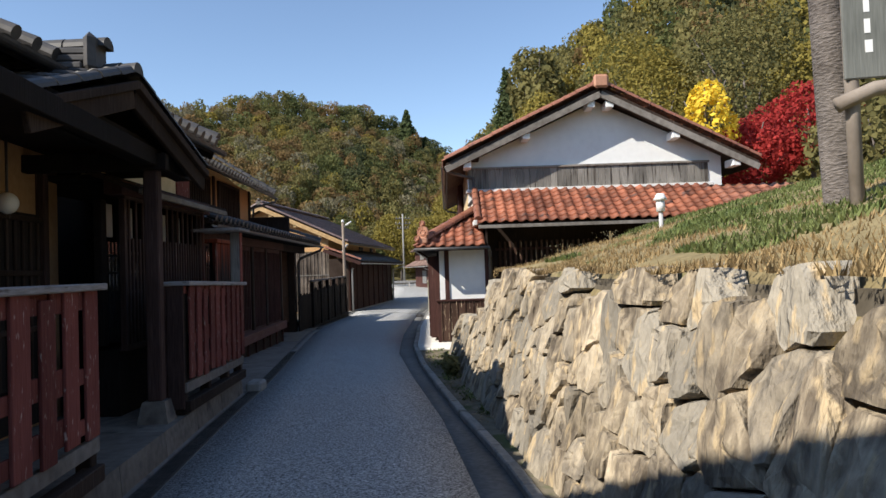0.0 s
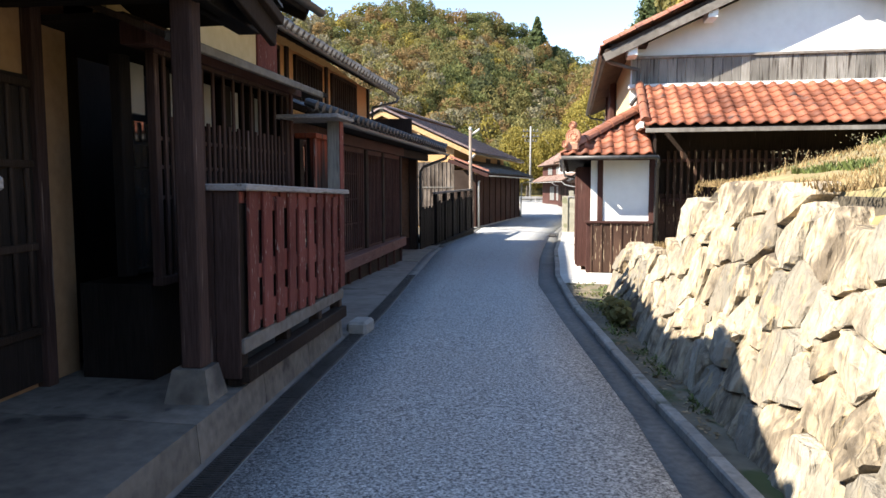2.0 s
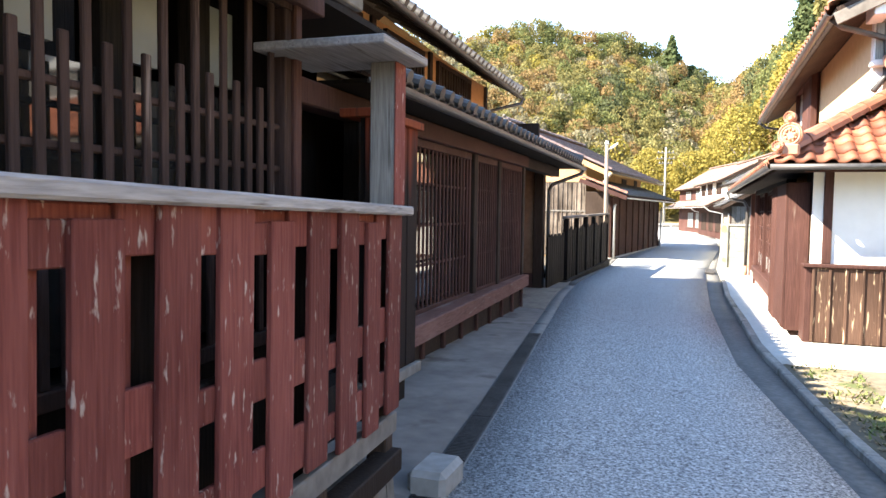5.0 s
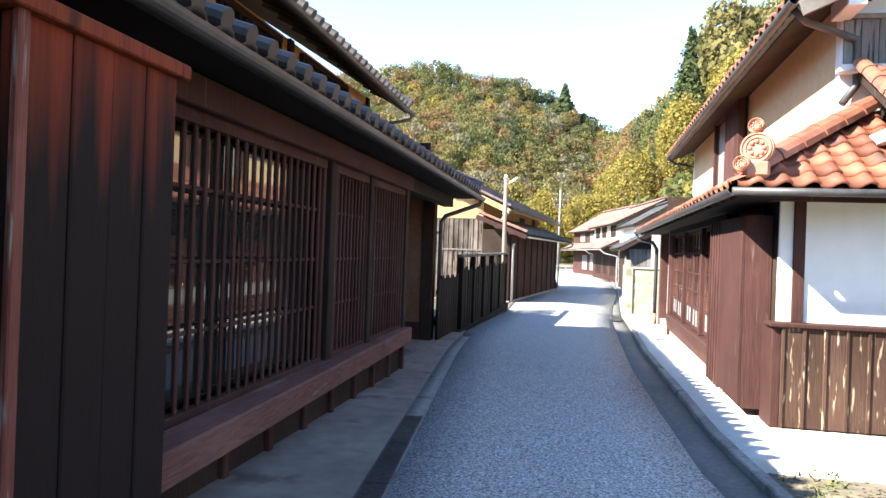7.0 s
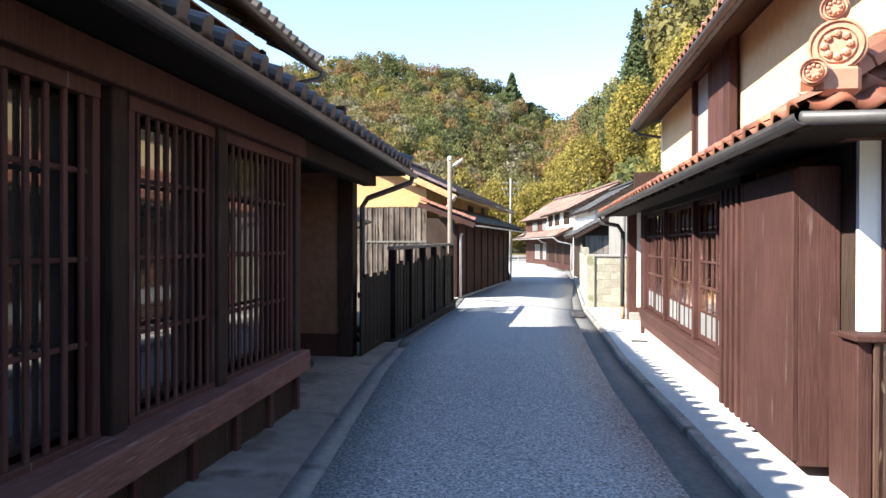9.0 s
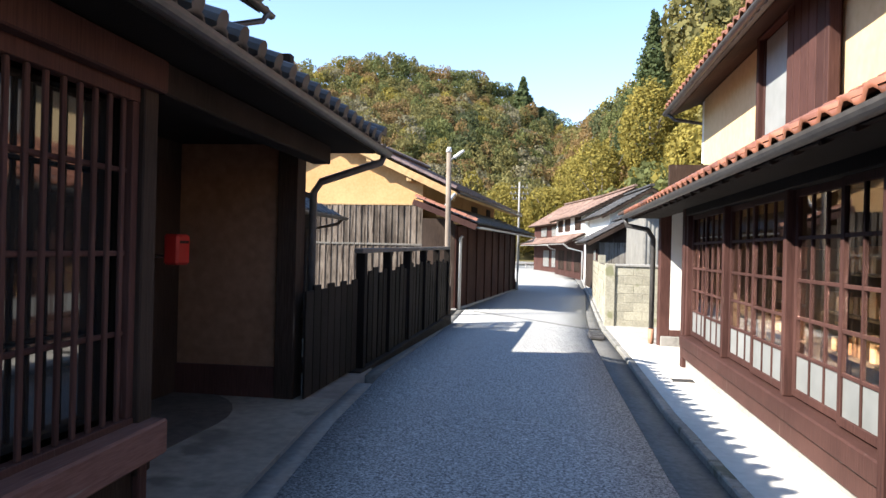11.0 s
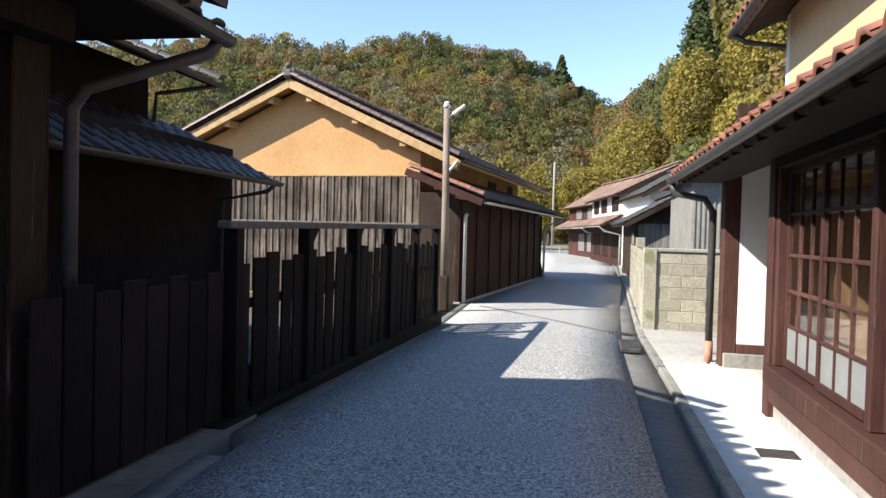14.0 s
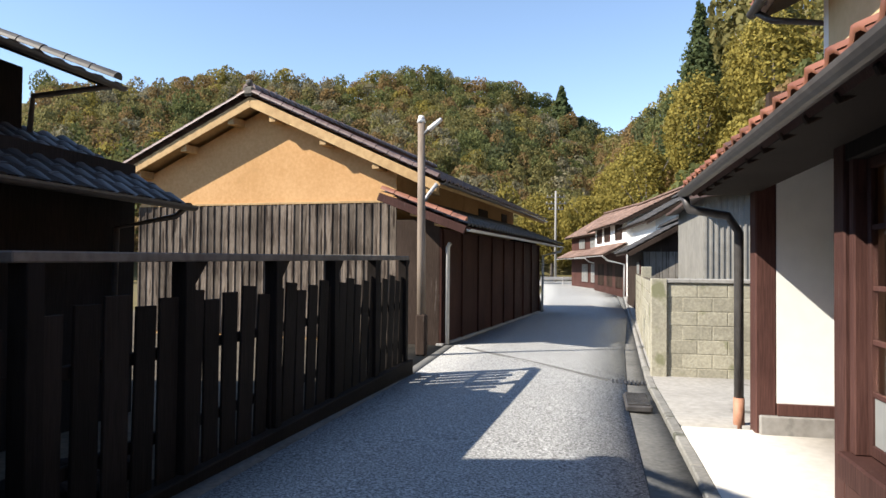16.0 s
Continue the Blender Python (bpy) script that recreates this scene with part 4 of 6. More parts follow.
# entrance recess
box("wall", h2, "dark", -1.6, -1.5, 5.1, 8.5, -0.3, 2.6, "dark recessed doorway wall", 0)
box("wall", h2, "dark", -1.55, -0.1, 5.06, 5.14, -0.3, 2.4, "", 0)
box("wall", h2, "shadeplaster", -1.5, -0.42, 8.42, 8.55, 0.12, 2.5, "ochre plaster end wall, darkened for the recess shade", 0)
box("skirt", h2, "brown", -1.5, -0.36, 8.38, 8.44, -0.2, 0.12)
for i in range(4):
    box("door_board", h2, "red", -1.49, -1.46, 5.3 + i * 0.42, 5.7 + i * 0.42, -0.1, 2.1, "dark red door board")
box("pilaster", h2, "dark", -0.44, -0.24, 8.36, 8.62, -0.4, 2.5, "dark corner post")
box("wall", h2, "dark", -6.2, -0.4, 8.5, 8.62, -0.4, 3.3, "", 0)
pb = base("letter_box", Matrix.Translation((-3.85, 16.85, 1.12)), "bright red letter box on the doorway wall", "letterbox")
box("body", pb, "post_red", 0, 0.14, -0.11, 0.11, 0.03, 0.30, "", 0.02)
box("slot", pb, "dark", 0.135, 0.145, -0.08, 0.08, 0.22, 0.245)
tube("bracket", pb, "metal", ((0.02, 0, 0.1), (-0.1, 0, 0.1), (-0.5, 0, 0.1)), 0.012)
# lower roof
roof = slab("lower_roof", h2, "dark", (0.40, -1.9, 2.47), (0.42, 9.15, 2.47), (-1.45, 9.15, 3.12), (-1.45, -1.9, 3.12), 0.07)
tiled(roof, "darktile", (0.46, 9.15, 2.49), (0.44, -1.9, 2.49), (-1.45, 9.15, 3.16))
gutter(h2, (0.49, -1.9, 2.38), (0.50, 9.15, 2.38), 0.055)
eave_ends(h2, (0.47, -1.85, 2.50), (0.49, 9.1, 2.50), (-1.45, 9.15, 3.16))
for i in range(25):
    beam("rafter", h2, "dark", (-0.7, -1.7 + i * 0.44, 2.80), (0.36, -1.7 + i * 0.44, 2.42), 0.05, 0.06)
half_round("verge_tile", h2, "darktile", (0.46, 9.1, 2.56), (-1.45, 9.1, 3.2), 0.09)
tube("downpipe", h2, "gutterm", ((0.48, 9.1, 2.38), (0.46, 9.0, 2.26), (-0.12, 8.75, 2.02), (-0.19, 8.72, 1.9), (-0.19, 8.72, -0.35)), 0.04, "dark downpipe")
# upper storey
box("upper_wall", h2, "ochre", -1.75, -1.6, -3.5, 8.6, 3.0, 4.1, "ochre plaster upper wall", 0)
box("upper_wall", h2, "ochre", -6.2, -1.6, 8.5, 8.6, 3.2, 4.1, "", 0)
for y0, y1 in ((-2.9, -0.4), (0.3, 2.2), (3.0, 4.6), (5.3, 7.3)):
    lattice(h2, -1.56, y0, y1, 3.15, 3.95, int((y1 - y0) / 0.16), "dark", (0.5,), w=0.05, label="dark upstairs lattice window")
    box("window", h2, "dark", -1.6, -1.59, y0, y1, 3.15, 3.95, "", 0)
for y in (-3.5, -0.1, 2.6, 4.95, 8.5):
    box("upper_post", h2, "dark", -1.6, -1.55, y - 0.07, y + 0.07, 3.0, 4.1)
roof = slab("upper_roof", h2, "dark", (-0.82, -3.9, 4.02), (-0.98, 9.2, 4.02), (-4.0, 9.2, 5.9), (-4.0, -3.9, 5.9), 0.08)
tiled(roof, "darktile", (-0.94, 9.25, 4.04), (-0.78, -3.9, 4.04), (-4.0, 9.25, 5.96))
roof = slab("upper_roof", h2, "dark", (-7.2, -3.9, 4.02), (-7.2, 9.2, 4.02), (-4.0, 9.2, 5.9), (-4.0, -3.9, 5.9), 0.08)
gutter(h2, (-0.74, -3.9, 3.94), (-0.90, 9.25, 3.94), 0.05)
eave_ends(h2, (-0.76, -3.8, 4.06), (-0.92, 9.2, 4.06), (-4.0, 9.25, 5.96))
half_round("ridge", h2, "darktile", (-4.0, -3.9, 6.0), (-4.0, 9.25, 6.0), 0.14)
half_round("verge_tile", h2, "darktile", (-0.94, 9.2, 4.12), (-4.0, 9.2, 6.02), 0.09)
tube("downpipe", h2, "gutterm", ((-0.88, 9.1, 3.93), (-0.9, 9.0, 3.8), (-1.5, 8.7, 3.62), (-1.52, 8.68, 3.1)), 0.035)
for i in range(28):
    beam("rafter", h2, "dark", (-1.6, -3.7 + i * 0.46, 4.28), (-0.95, -3.7 + i * 0.46, 3.98), 0.05, 0.06)
bm = bmesh.new()
vs = [bm.verts.new(p) for p in ((-1.6, 8.55, 4.05), (-4.0, 8.55, 5.8), (-6.4, 8.55, 4.05))]
bm.faces.new(vs)
g = bmesh.ops.extrude_face_region(bm, geom=bm.faces[:])
bmesh.ops.translate(bm, vec=(0, 0.06, 0), verts=[v for v in g["geom"] if isinstance(v, bmesh.types.BMVert)])
part("gable", bm, M["ochre"], h2)


# ---- left: dark set-back house, tall fence ----
# Wall, roofs and fences below use the wood coloured black for deep shade.
h3 = base("set_back_house", Matrix.Translation((-5.0, 21.6, 0)) @ Matrix.Rotation(radians(2.0), 4, "Z"), "set-back timber house behind a tall fence, coloured black for its shade", "house")
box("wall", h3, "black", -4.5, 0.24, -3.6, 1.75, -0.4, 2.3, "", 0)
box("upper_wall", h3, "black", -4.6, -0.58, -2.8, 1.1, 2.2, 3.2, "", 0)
lattice(h3, -0.55, -2.0, -0.9, 2.5, 3.0, 6, "black", (0.5,), w=0.03, label="small upstairs window")
box("window", h3, "paper", -0.565, -0.56, -2.0, -0.9, 2.5, 3.0, "", 0)
roof = slab("lower_roof", h3, "black", (0.82, -2.9, 1.9), (0.82, 1.75, 1.9), (-0.6, 1.75, 2.6), (-0.6, -2.9, 2.6), 0.06)
tiled(roof, "darktile", (0.85, 1.8, 1.92), (0.85, -2.9, 1.92), (-0.6, 1.8, 2.64))
gutter(h3, (0.89, -2.9, 1.87), (0.89, 1.8, 1.87))
tube("downpipe", h3, "gutterm", ((0.86, 1.7, 1.85), (0.8, 1.6, 1.75), (0.3, 1.36, 1.62), (0.28, 1.34, -0.4)), 0.03)
roof = slab("upper_roof", h3, "black", (0.15, -2.9, 3.12), (0.15, 1.5, 3.12), (-2.7, 1.5, 4.2), (-2.7, -2.9, 4.2), 0.08)
tiled(roof, "darktile", (0.18, 1.55, 3.14), (0.18, -2.9, 3.14), (-2.7, 1.55, 4.24))
slab("upper_roof", h3, "black", (-5.4, -2.9, 3.12), (-5.4, 1.5, 3.12), (-2.7, 1.5, 4.4), (-2.7, -2.9, 4.4), 0.08)
gutter(h3, (0.22, -2.9, 3.08), (0.22, 1.55, 3.08), 0.045)
tube("downpipe", h3, "gutterm", ((0.2, 1.4, 3.06), (-0.5, 1.15, 2.92), (-0.53, 1.14, 2.5)), 0.03)
half_round("verge_tile", h3, "darktile", (0.18, 1.5, 3.15), (-2.7, 1.5, 4.25), 0.07)

fb = base("tall_fence", Matrix.Translation((-2.88, 19.8, -0.43)) @ Matrix.Rotation(radians(-0.8), 4, "Z") @ Matrix.Rotation(radians(0.6), 4, "X"), "tall weathered picket fence with posts and a top rail", "fence")
box("kerb_beam", fb, "black", -0.10, 0.10, -0.3, 7.1, -0.05, 0.24, "", 0.01)
box("top_rail", fb, "greybeam", -0.06, 0.06, -0.15, 7.0, 1.70, 1.76, "grey top rail", 0.008)
for r in (0.5, 1.05):
    box("rail", fb, "black", -0.055, -0.02, 0, 6.95, r, r + 0.08)
for i in range(6):
    box("post", fb, "black", -0.06, 0.06, i * 1.38 - 0.06, i * 1.38 + 0.06, 0.05, 1.70, "", 0.006)
    if i:
        bm = bmesh.new()
        vs = [bm.verts.new(p) for p in ((0.03, i * 1.38 + 0.06, 1.70), (0.03, i * 1.38 + 0.26, 1.70), (0.03, i * 1.38 + 0.06, 1.50), (-0.03, i * 1.38 + 0.06, 1.70), (-0.03, i * 1.38 + 0.26, 1.70), (-0.03, i * 1.38 + 0.06, 1.50))]
        for q in ((0, 1, 2), (5, 4, 3), (0, 3, 4, 1), (1, 4, 5, 2), (2, 5, 3, 0)):
            bm.faces.new([vs[k] for k in q])
        part("bracket", bm, M["black"], fb)
for w in range(3):
    me = mesh_box("picket", "black", 0.022, 0.20 + 0.012 * w, 1.30 + 0.04 * w)
    copies("picket", fb, me, [Matrix.Translation((0.0 + 0.01 * random.random(), 0.12 + i * 0.262 + 0.03 * random.random(), 0.12)) @ Matrix.Rotation(-0.005 - 0.004 * i + 0.04 * (random.random() - 0.5), 4, "X") for i in range(26) if i % 3 == w])
lf = base("low_fence", Matrix.Translation((-2.9, 17.75, G(19))), "low dark board fence before the house", "fence")
for i in range(8):
    box("board", lf, "black", -0.012, 0.012, i * 0.24, i * 0.24 + 0.225, 0.05, 1.12 + 0.05 * (i % 2))
box("rail", lf, "black", -0.04, -0.012, 0, 1.95, 0.85, 0.93)
rocks = base("rock_pile", Matrix.Translation((-3.35, 19.2, G(19))), "heap of dark rocks and weeds at the fence foot", "rocks", kind="stuff")
bm = bmesh.new()
for i in range(14):
    g = bmesh.ops.create_icosphere(bm, subdivisions=2, radius=0.09 + 0.09 * random.random())
    o = Vector((0.5 * random.random() - 0.2, 2.0 * random.random(), 0.05 + 0.08 * random.random()))
    for v in g["verts"]:
        v.co = Vector((v.co.x, v.co.y, v.co.z * 0.7)) * (1 + 0.35 * noise.noise(v.co * 7 + o * 5)) + o
part("rocks", bm, M["black"], rocks)


# ---- left: ochre gabled storehouse with board wall and lean-to ----
h4 = base("ochre_storehouse", Matrix.Translation((-4.18, 31.2, -0.4)) @ Matrix.Rotation(radians(-5.5), 4, "Z"), "ochre-plastered storehouse with grey board wall and tiled gable roof", "storehouse")
WD, AP, LN = 6.55, 5.12, 11.9
gable_prism("wall", h4, "ochre", -WD, 0, 0, LN, 0, 3.62, -WD / 2, AP, "ochre earth-plaster gable wall")
# vertical boards in two tiers with battens
bme, bme2 = mesh_box("board", "sheath", 0.185, 0.02, 1.13), mesh_box("board", "sheath", 0.185, 0.02, 1.75)
bat, bat2 = mesh_box("batten", "sheath", 0.04, 0.035, 1.13), mesh_box("batten", "sheath", 0.04, 0.035, 1.75)
nb = 35
copies("board", h4, bme, [Matrix.Translation((-WD + (i + 0.5) * WD / nb, -0.02, 1.86)) for i in range(nb)])
copies("board", h4, bme2, [Matrix.Translation((-WD + (i + 0.5) * WD / nb, -0.02, 0.08)) for i in range(nb)])
copies("batten", h4, bat, [Matrix.Translation((-WD + i * WD / nb, -0.04, 1.86)) for i in range(nb + 1)])
copies("batten", h4, bat2, [Matrix.Translation((-WD + i * WD / nb, -0.04, 0.08)) for i in range(nb + 1)])
box("mid_rail", h4, "grey", -WD, 0.02, -0.065, -0.01, 1.82, 1.88)
box("top_rail", h4, "tan", -WD, 0.03, -0.05, 0.0, 2.99, 3.04, "tan cap rail")
OV = 0.5
for s in (-1, 1):
    xe = 1.1 if s > 0 else -WD - 1.15
    ze = 3.34
    roof = slab("roof", h4, "tan", (-WD / 2, -OV, AP + 0.22), (xe, -OV, ze), (xe, LN + OV, ze), (-WD / 2, LN + OV, AP + 0.22), 0.1)
    if s > 0:
        tiled(roof, "browntile", (xe + 0.03, -OV - 0.03, ze + 0.03), (xe + 0.03, LN + OV, ze + 0.03), (-WD / 2, -OV - 0.03, AP + 0.26), w=0.29, l=0.27)
    else:
        tiled(roof, "browntile", (xe - 0.03, LN + OV, ze + 0.03), (xe - 0.03, -OV - 0.03, ze + 0.03), (-WD / 2, LN + OV, AP + 0.26), w=0.29, l=0.27)
    beam("bargeboard", h4, "tan", (-WD / 2, -OV + 0.02, AP + 0.08), (xe, -OV + 0.02, ze - 0.12), 0.05, 0.17, "tan bargeboard")
    half_round("verge_tile", h4, "browntile", (xe, -OV - 0.02, ze + 0.09), (-WD / 2, -OV - 0.02, AP + 0.33), 0.08)
    for k in (0.12, 0.4, 0.68, 0.95):
        x = -WD / 2 + (xe + WD / 2) * k
        z = AP + (ze - AP - 0.2) * k
        box("purlin_end", h4, "tan", x - 0.08, x + 0.08, -OV + 0.06, 0.02, z - 0.12, z + 0.05, "", 0.01)
half_round("ridge", h4, "browntile", (-WD / 2, -OV - 0.05, AP + 0.36), (-WD / 2, LN + OV, AP + 0.36), 0.16)
box("ridge_end", h4, "oldstone", -WD / 2 - 0.13, -WD / 2 + 0.13, -OV - 0.1, -OV - 0.02, AP + 0.22, AP + 0.44, "grey ridge-end tile", 0.05)
bm = bmesh.new()
bmesh.ops.create_uvsphere(bm, u_segments=10, v_segments=8, radius=0.075)
bmesh.ops.transform(bm, matrix=pose(-WD / 2, -OV - 0.04, AP + 0.52), verts=bm.verts)
part("finial", bm, M["oldstone"], h4)
box("side_vent", h4, "dark", -0.01, 0.03, 6.8, 7.9, 3.12, 3.40)
box("side_vent", h4, "dark", -0.01, 0.03, 9.9, 10.7, 3.1, 3.46)
gutter(h4, (1.17, -OV, 3.34), (1.17, LN + OV, 3.34), 0.05)
# lean-to along the lane
lt = base("lean_to_shed", h4.matrix_world @ Matrix.Translation((0.33, -0.2, 0)), "red-brown boarded lean-to with a shallow tiled roof", "shed")
box("wall", lt, "brown2", 0.64, 0.70, 0.15, 11.6, 0.05, 2.42, "dark red-brown boarded wall", 0)
box("wall", lt, "dark", -0.32, 0.66, 0.15, 0.2, 0.0, 2.62, "", 0)
box("wall", lt, "dark", -0.32, 0.64, 11.54, 11.6, 0.0, 2.62, "", 0)
for i in range(9):
    box("post", lt, "brown2", 0.70, 0.74, 0.2 + i * 1.42, 0.3 + i * 1.42, 0.05, 2.42)
box("skirt", lt, "concrete", 0.6, 0.76, 0.1, 11.6, -0.1, 0.06, "", 0.01)
roof = slab("roof", lt, "brown", (1.45, -0.75, 2.42), (1.45, 12.1, 2.42), (-0.3, 12.1, 3.08), (-0.3, -0.75, 3.08), 0.07)
tiled(roof, "darktile", (1.47, -0.75, 2.44), (1.47, 12.1, 2.44), (-0.3, -0.75, 3.12), w=0.29, l=0.27)
beam("bargeboard", lt, "brown", (1.46, -0.77, 2.35), (-0.34, -0.77, 3.03), 0.05, 0.16, "red-brown bargeboard")
half_round("verge_tile", lt, "tilej", (1.46, -0.72, 2.52), (-0.3, -0.72, 3.18), 0.08)
for k in (0.4, 0.75):
    box("purlin_end", lt, "tan", 1.45 - 1.45 * k - 0.06, 1.45 - 1.45 * k + 0.06, -0.7, 0.2, 2.28 + 0.56 * k - 0.06, 2.28 + 0.56 * k + 0.06, "", 0.01)
gutter(lt, (1.52, -0.75, 2.37), (1.52, 12.1, 2.37), 0.05, "pipe")
tube("downpipe", lt, "pipe", ((0.80, 0.25, 0.05), (0.80, 0.25, 2.05), (0.86, 0.2, 2.12)), 0.045, "pale grey downpipe")
tube("downpipe", lt, "pipe", ((1.5, 12.0, 2.35), (1.45, 11.9, 2.2), (0.85, 11.75, 2.05), (0.82, 11.75, 0)), 0.045)
tube("downpipe", lt, "pipe", ((0.75, -0.35, 3.3), (0.6, -0.4, 3.1), (0.45, -0.42, 2.86)), 0.04)

pole = base("lamp_pole", Matrix.Translation((-3.12, 29.2, -0.36)), "weathered wooden pole with a small street lamp", "street lamp")
tube("pole", pole, "pole", ((0, 0, 0), (-0.02, 0, 2.2), (-0.04, 0, 4.3)), 0.085, "", 12, 0.065)
tube("pole_cap", pole, "lampwhite", ((-0.04, 0, 4.22), (-0.04, 0, 4.34)), 0.085, "white cap", 10, 0.05)
tube("lamp_arm", pole, "metal", ((-0.04, 0, 3.95), (0.1, -0.05, 4.08), (0.2, -0.08, 4.14)), 0.025)
tube("lamp_head", pole, "lampwhite", ((0.12, -0.06, 4.08), (0.36, -0.14, 4.24)), 0.05, "white lamp head", 8, 0.035)
box("sleeve", pole, "dark", -0.095, 0.095, -0.095, 0.095, 0.0, 0.75, "dark sleeve", 0.03)

cone = base("traffic_cone", Matrix.Translation((-2.1, 43.2, -0.4)), "dark traffic cone beside the shed", "cone")
tube("cone", cone, "dark", ((0, 0, 0.03), (0, 0, 0.65)), 0.16, "", 12, 0.03)
box("foot", cone, "dark", -0.2, 0.2, -0.2, 0.2, 0, 0.04, "", 0.01)


# ---- right: stone retaining wall with its mound ----
def wall_x(y):
    return 2.14 - 0.085 * (y - 2.5)


def wall_top(y):
    return 1.50 if y < 6.4 else (1.50 - (y - 6.4) * 2.2 if y < 6.7 else 0.80 - 0.03 * (y - 6.7))


def clip(poly, px, py, nx, ny):
    out = []
    for (ax, ay), (bx, by) in zip(poly, poly[1:] + poly[:1]):
        da, db = (ax - px) * nx + (ay - py) * ny, (bx - px) * nx + (by - py) * ny
        if da <= 0:
            out.append((ax, ay))
        if da * db < 0:
            k = da / (da - db)
            out.append((ax + (bx - ax) * k, ay + (by - ay) * k))
    return out


def stone_wall():
    sw = base("stone_wall", Matrix(), "dry-stone retaining wall of rough tan stones", "wall", kind="structure")
    rnd = random.Random(11)
    y0, y1 = -7.0, 8.6
    seeds = []
    z = 0.0
    while z < 1.75:
        h = 0.16 + 0.26 * rnd.random()
        y = y0 - 0.3 * rnd.random()
        while y < y1 + 0.3:
            w = 0.13 + 0.5 * rnd.random() ** 1.7
            seeds.append((y + w / 2, z + h / 2 + 0.3 * (rnd.random() - 0.5)))
            y += w
        z += h
    back = bmesh.new()
    ys = np.arange(y0, y1 + 0.01, 0.25)
    prev = None
    for y in ys:
        t = wall_top(y) - 0.06
        row = [back.verts.new((wall_x(y) + 0.12, y, -0.3)), back.verts.new((wall_x(y) + 0.12 + 0.3 * t, y, t)), back.verts.new((wall_x(y) + 1.2, y, t)), back.verts.new((wall_x(y) + 1.2, y, -0.3))]
        if prev:
            for k in range(3):
                back.faces.new((prev[k], prev[k + 1], row[k + 1], row[k]))
        prev = row
    back.faces.new(prev)
    part("backing", back, M["joint"], sw)
    for i, (sy, sz) in enumerate(seeds):
        top = wall_top(sy)
        if sz > top - 0.02:
            continue
        poly = [(sy - 0.6, max(-0.12, sz - 0.6)), (sy + 0.6, max(-0.12, sz - 0.6)), (sy + 0.6, min(top + 0.03, sz + 0.6)), (sy - 0.6, min(top + 0.03, sz + 0.6))]
        for j, (oy, oz) in enumerate(seeds):
            if i != j and abs(oy - sy) < 1.2 and abs(oz - sz) < 1.0:
                dy, dz = oy - sy, oz - sz
                d = math.hypot(dy, dz)
                poly = clip(poly, sy + dy / 2 - dy / d * 0.008, sz + dz / 2 - dz / d * 0.008, dy / d, dz / d)
        if len(poly) < 3:
            continue
        cy, cz = sum(p[0] for p in poly) / len(poly), sum(p[1] for p in poly) / len(poly)
        pts = []
        for (ay, az), (by, bz) in zip(poly, poly[1:] + poly[:1]):
            for k in (0.12, 0.5, 0.88):
                jj = 0.022
                pts.append((ay + (by - ay) * k + jj * (rnd.random() - 0.5), az + (bz - az) * k + jj * (rnd.random() - 0.5)))
        proud = 0.015 + 0.05 * rnd.random()
        ty, tz = 0.25 * (rnd.random() - 0.5), 0.3 * (rnd.random() - 0.5)
        bm = bmesh.new()

        def face_x(y, z, out):
            return wall_x(cy) - 0.085 * (y - cy) + 0.3 * z - out

        rings = []
        for s, out in ((1.0, -0.14), (1.0, 0.0), (0.95, proud * 0.9), (0.72, proud), (0.38, proud)):
            ring = []
            for py, pz in pts:
                qy, qz = cy + (py - cy) * s, cz + (pz - cz) * s
                o = out
                if out > 0:
                    o += ty * (qy - cy) + tz * (qz - cz) + 0.03 * noise.noise((qy * 13, qz * 3, i * 0.7)) + 0.02 * noise.noise((qy * 21, qz * 9, i))
                ring.append(bm.verts.new((face_x(qy, qz, o), qy, qz)))
            rings.append(ring)
        n = len(pts)
        for a, b in zip(rings, rings[1:]):
            for k in range(n):
                bm.faces.new((a[k], a[(k + 1) % n], b[(k + 1) % n], b[k]))
        c = bm.verts.new((face_x(cy, cz, proud + 0.01 + 0.03 * noise.noise((cy * 7, cz * 7, i * 0.7))), cy, cz))
        for k in range(n):
            bm.faces.new((rings[-1][k], rings[-1][(k + 1) % n], c))
        part("stone", bm, M["stone"], sw)


stone_wall()


def mound_z(x, y):
    d = x - (wall_x(min(y, 8.6)) + 0.5)
    top = wall_top(y) + 0.0
    if y > 6.4:
        top = 1.5 - 0.7 * min(1, (y - 6.4) / 0.5) if d < 0.2 else min(1.5, 0.8 + d * 0.28)
    rise = max(0.0, d) * 0.24 * max(0.0, min(1.0, (11.5 - y) / 3.0))
    z = top + min(rise, 2.2) + 0.05 * noise.noise((x * 1.3, y * 1.3, 0))
    k = max(0.0, min(1.0, (y - 8.3) / 2.4))
    low = 0.3 if x > 4.2 else -0.12
    return z * (1 - k) + low * k


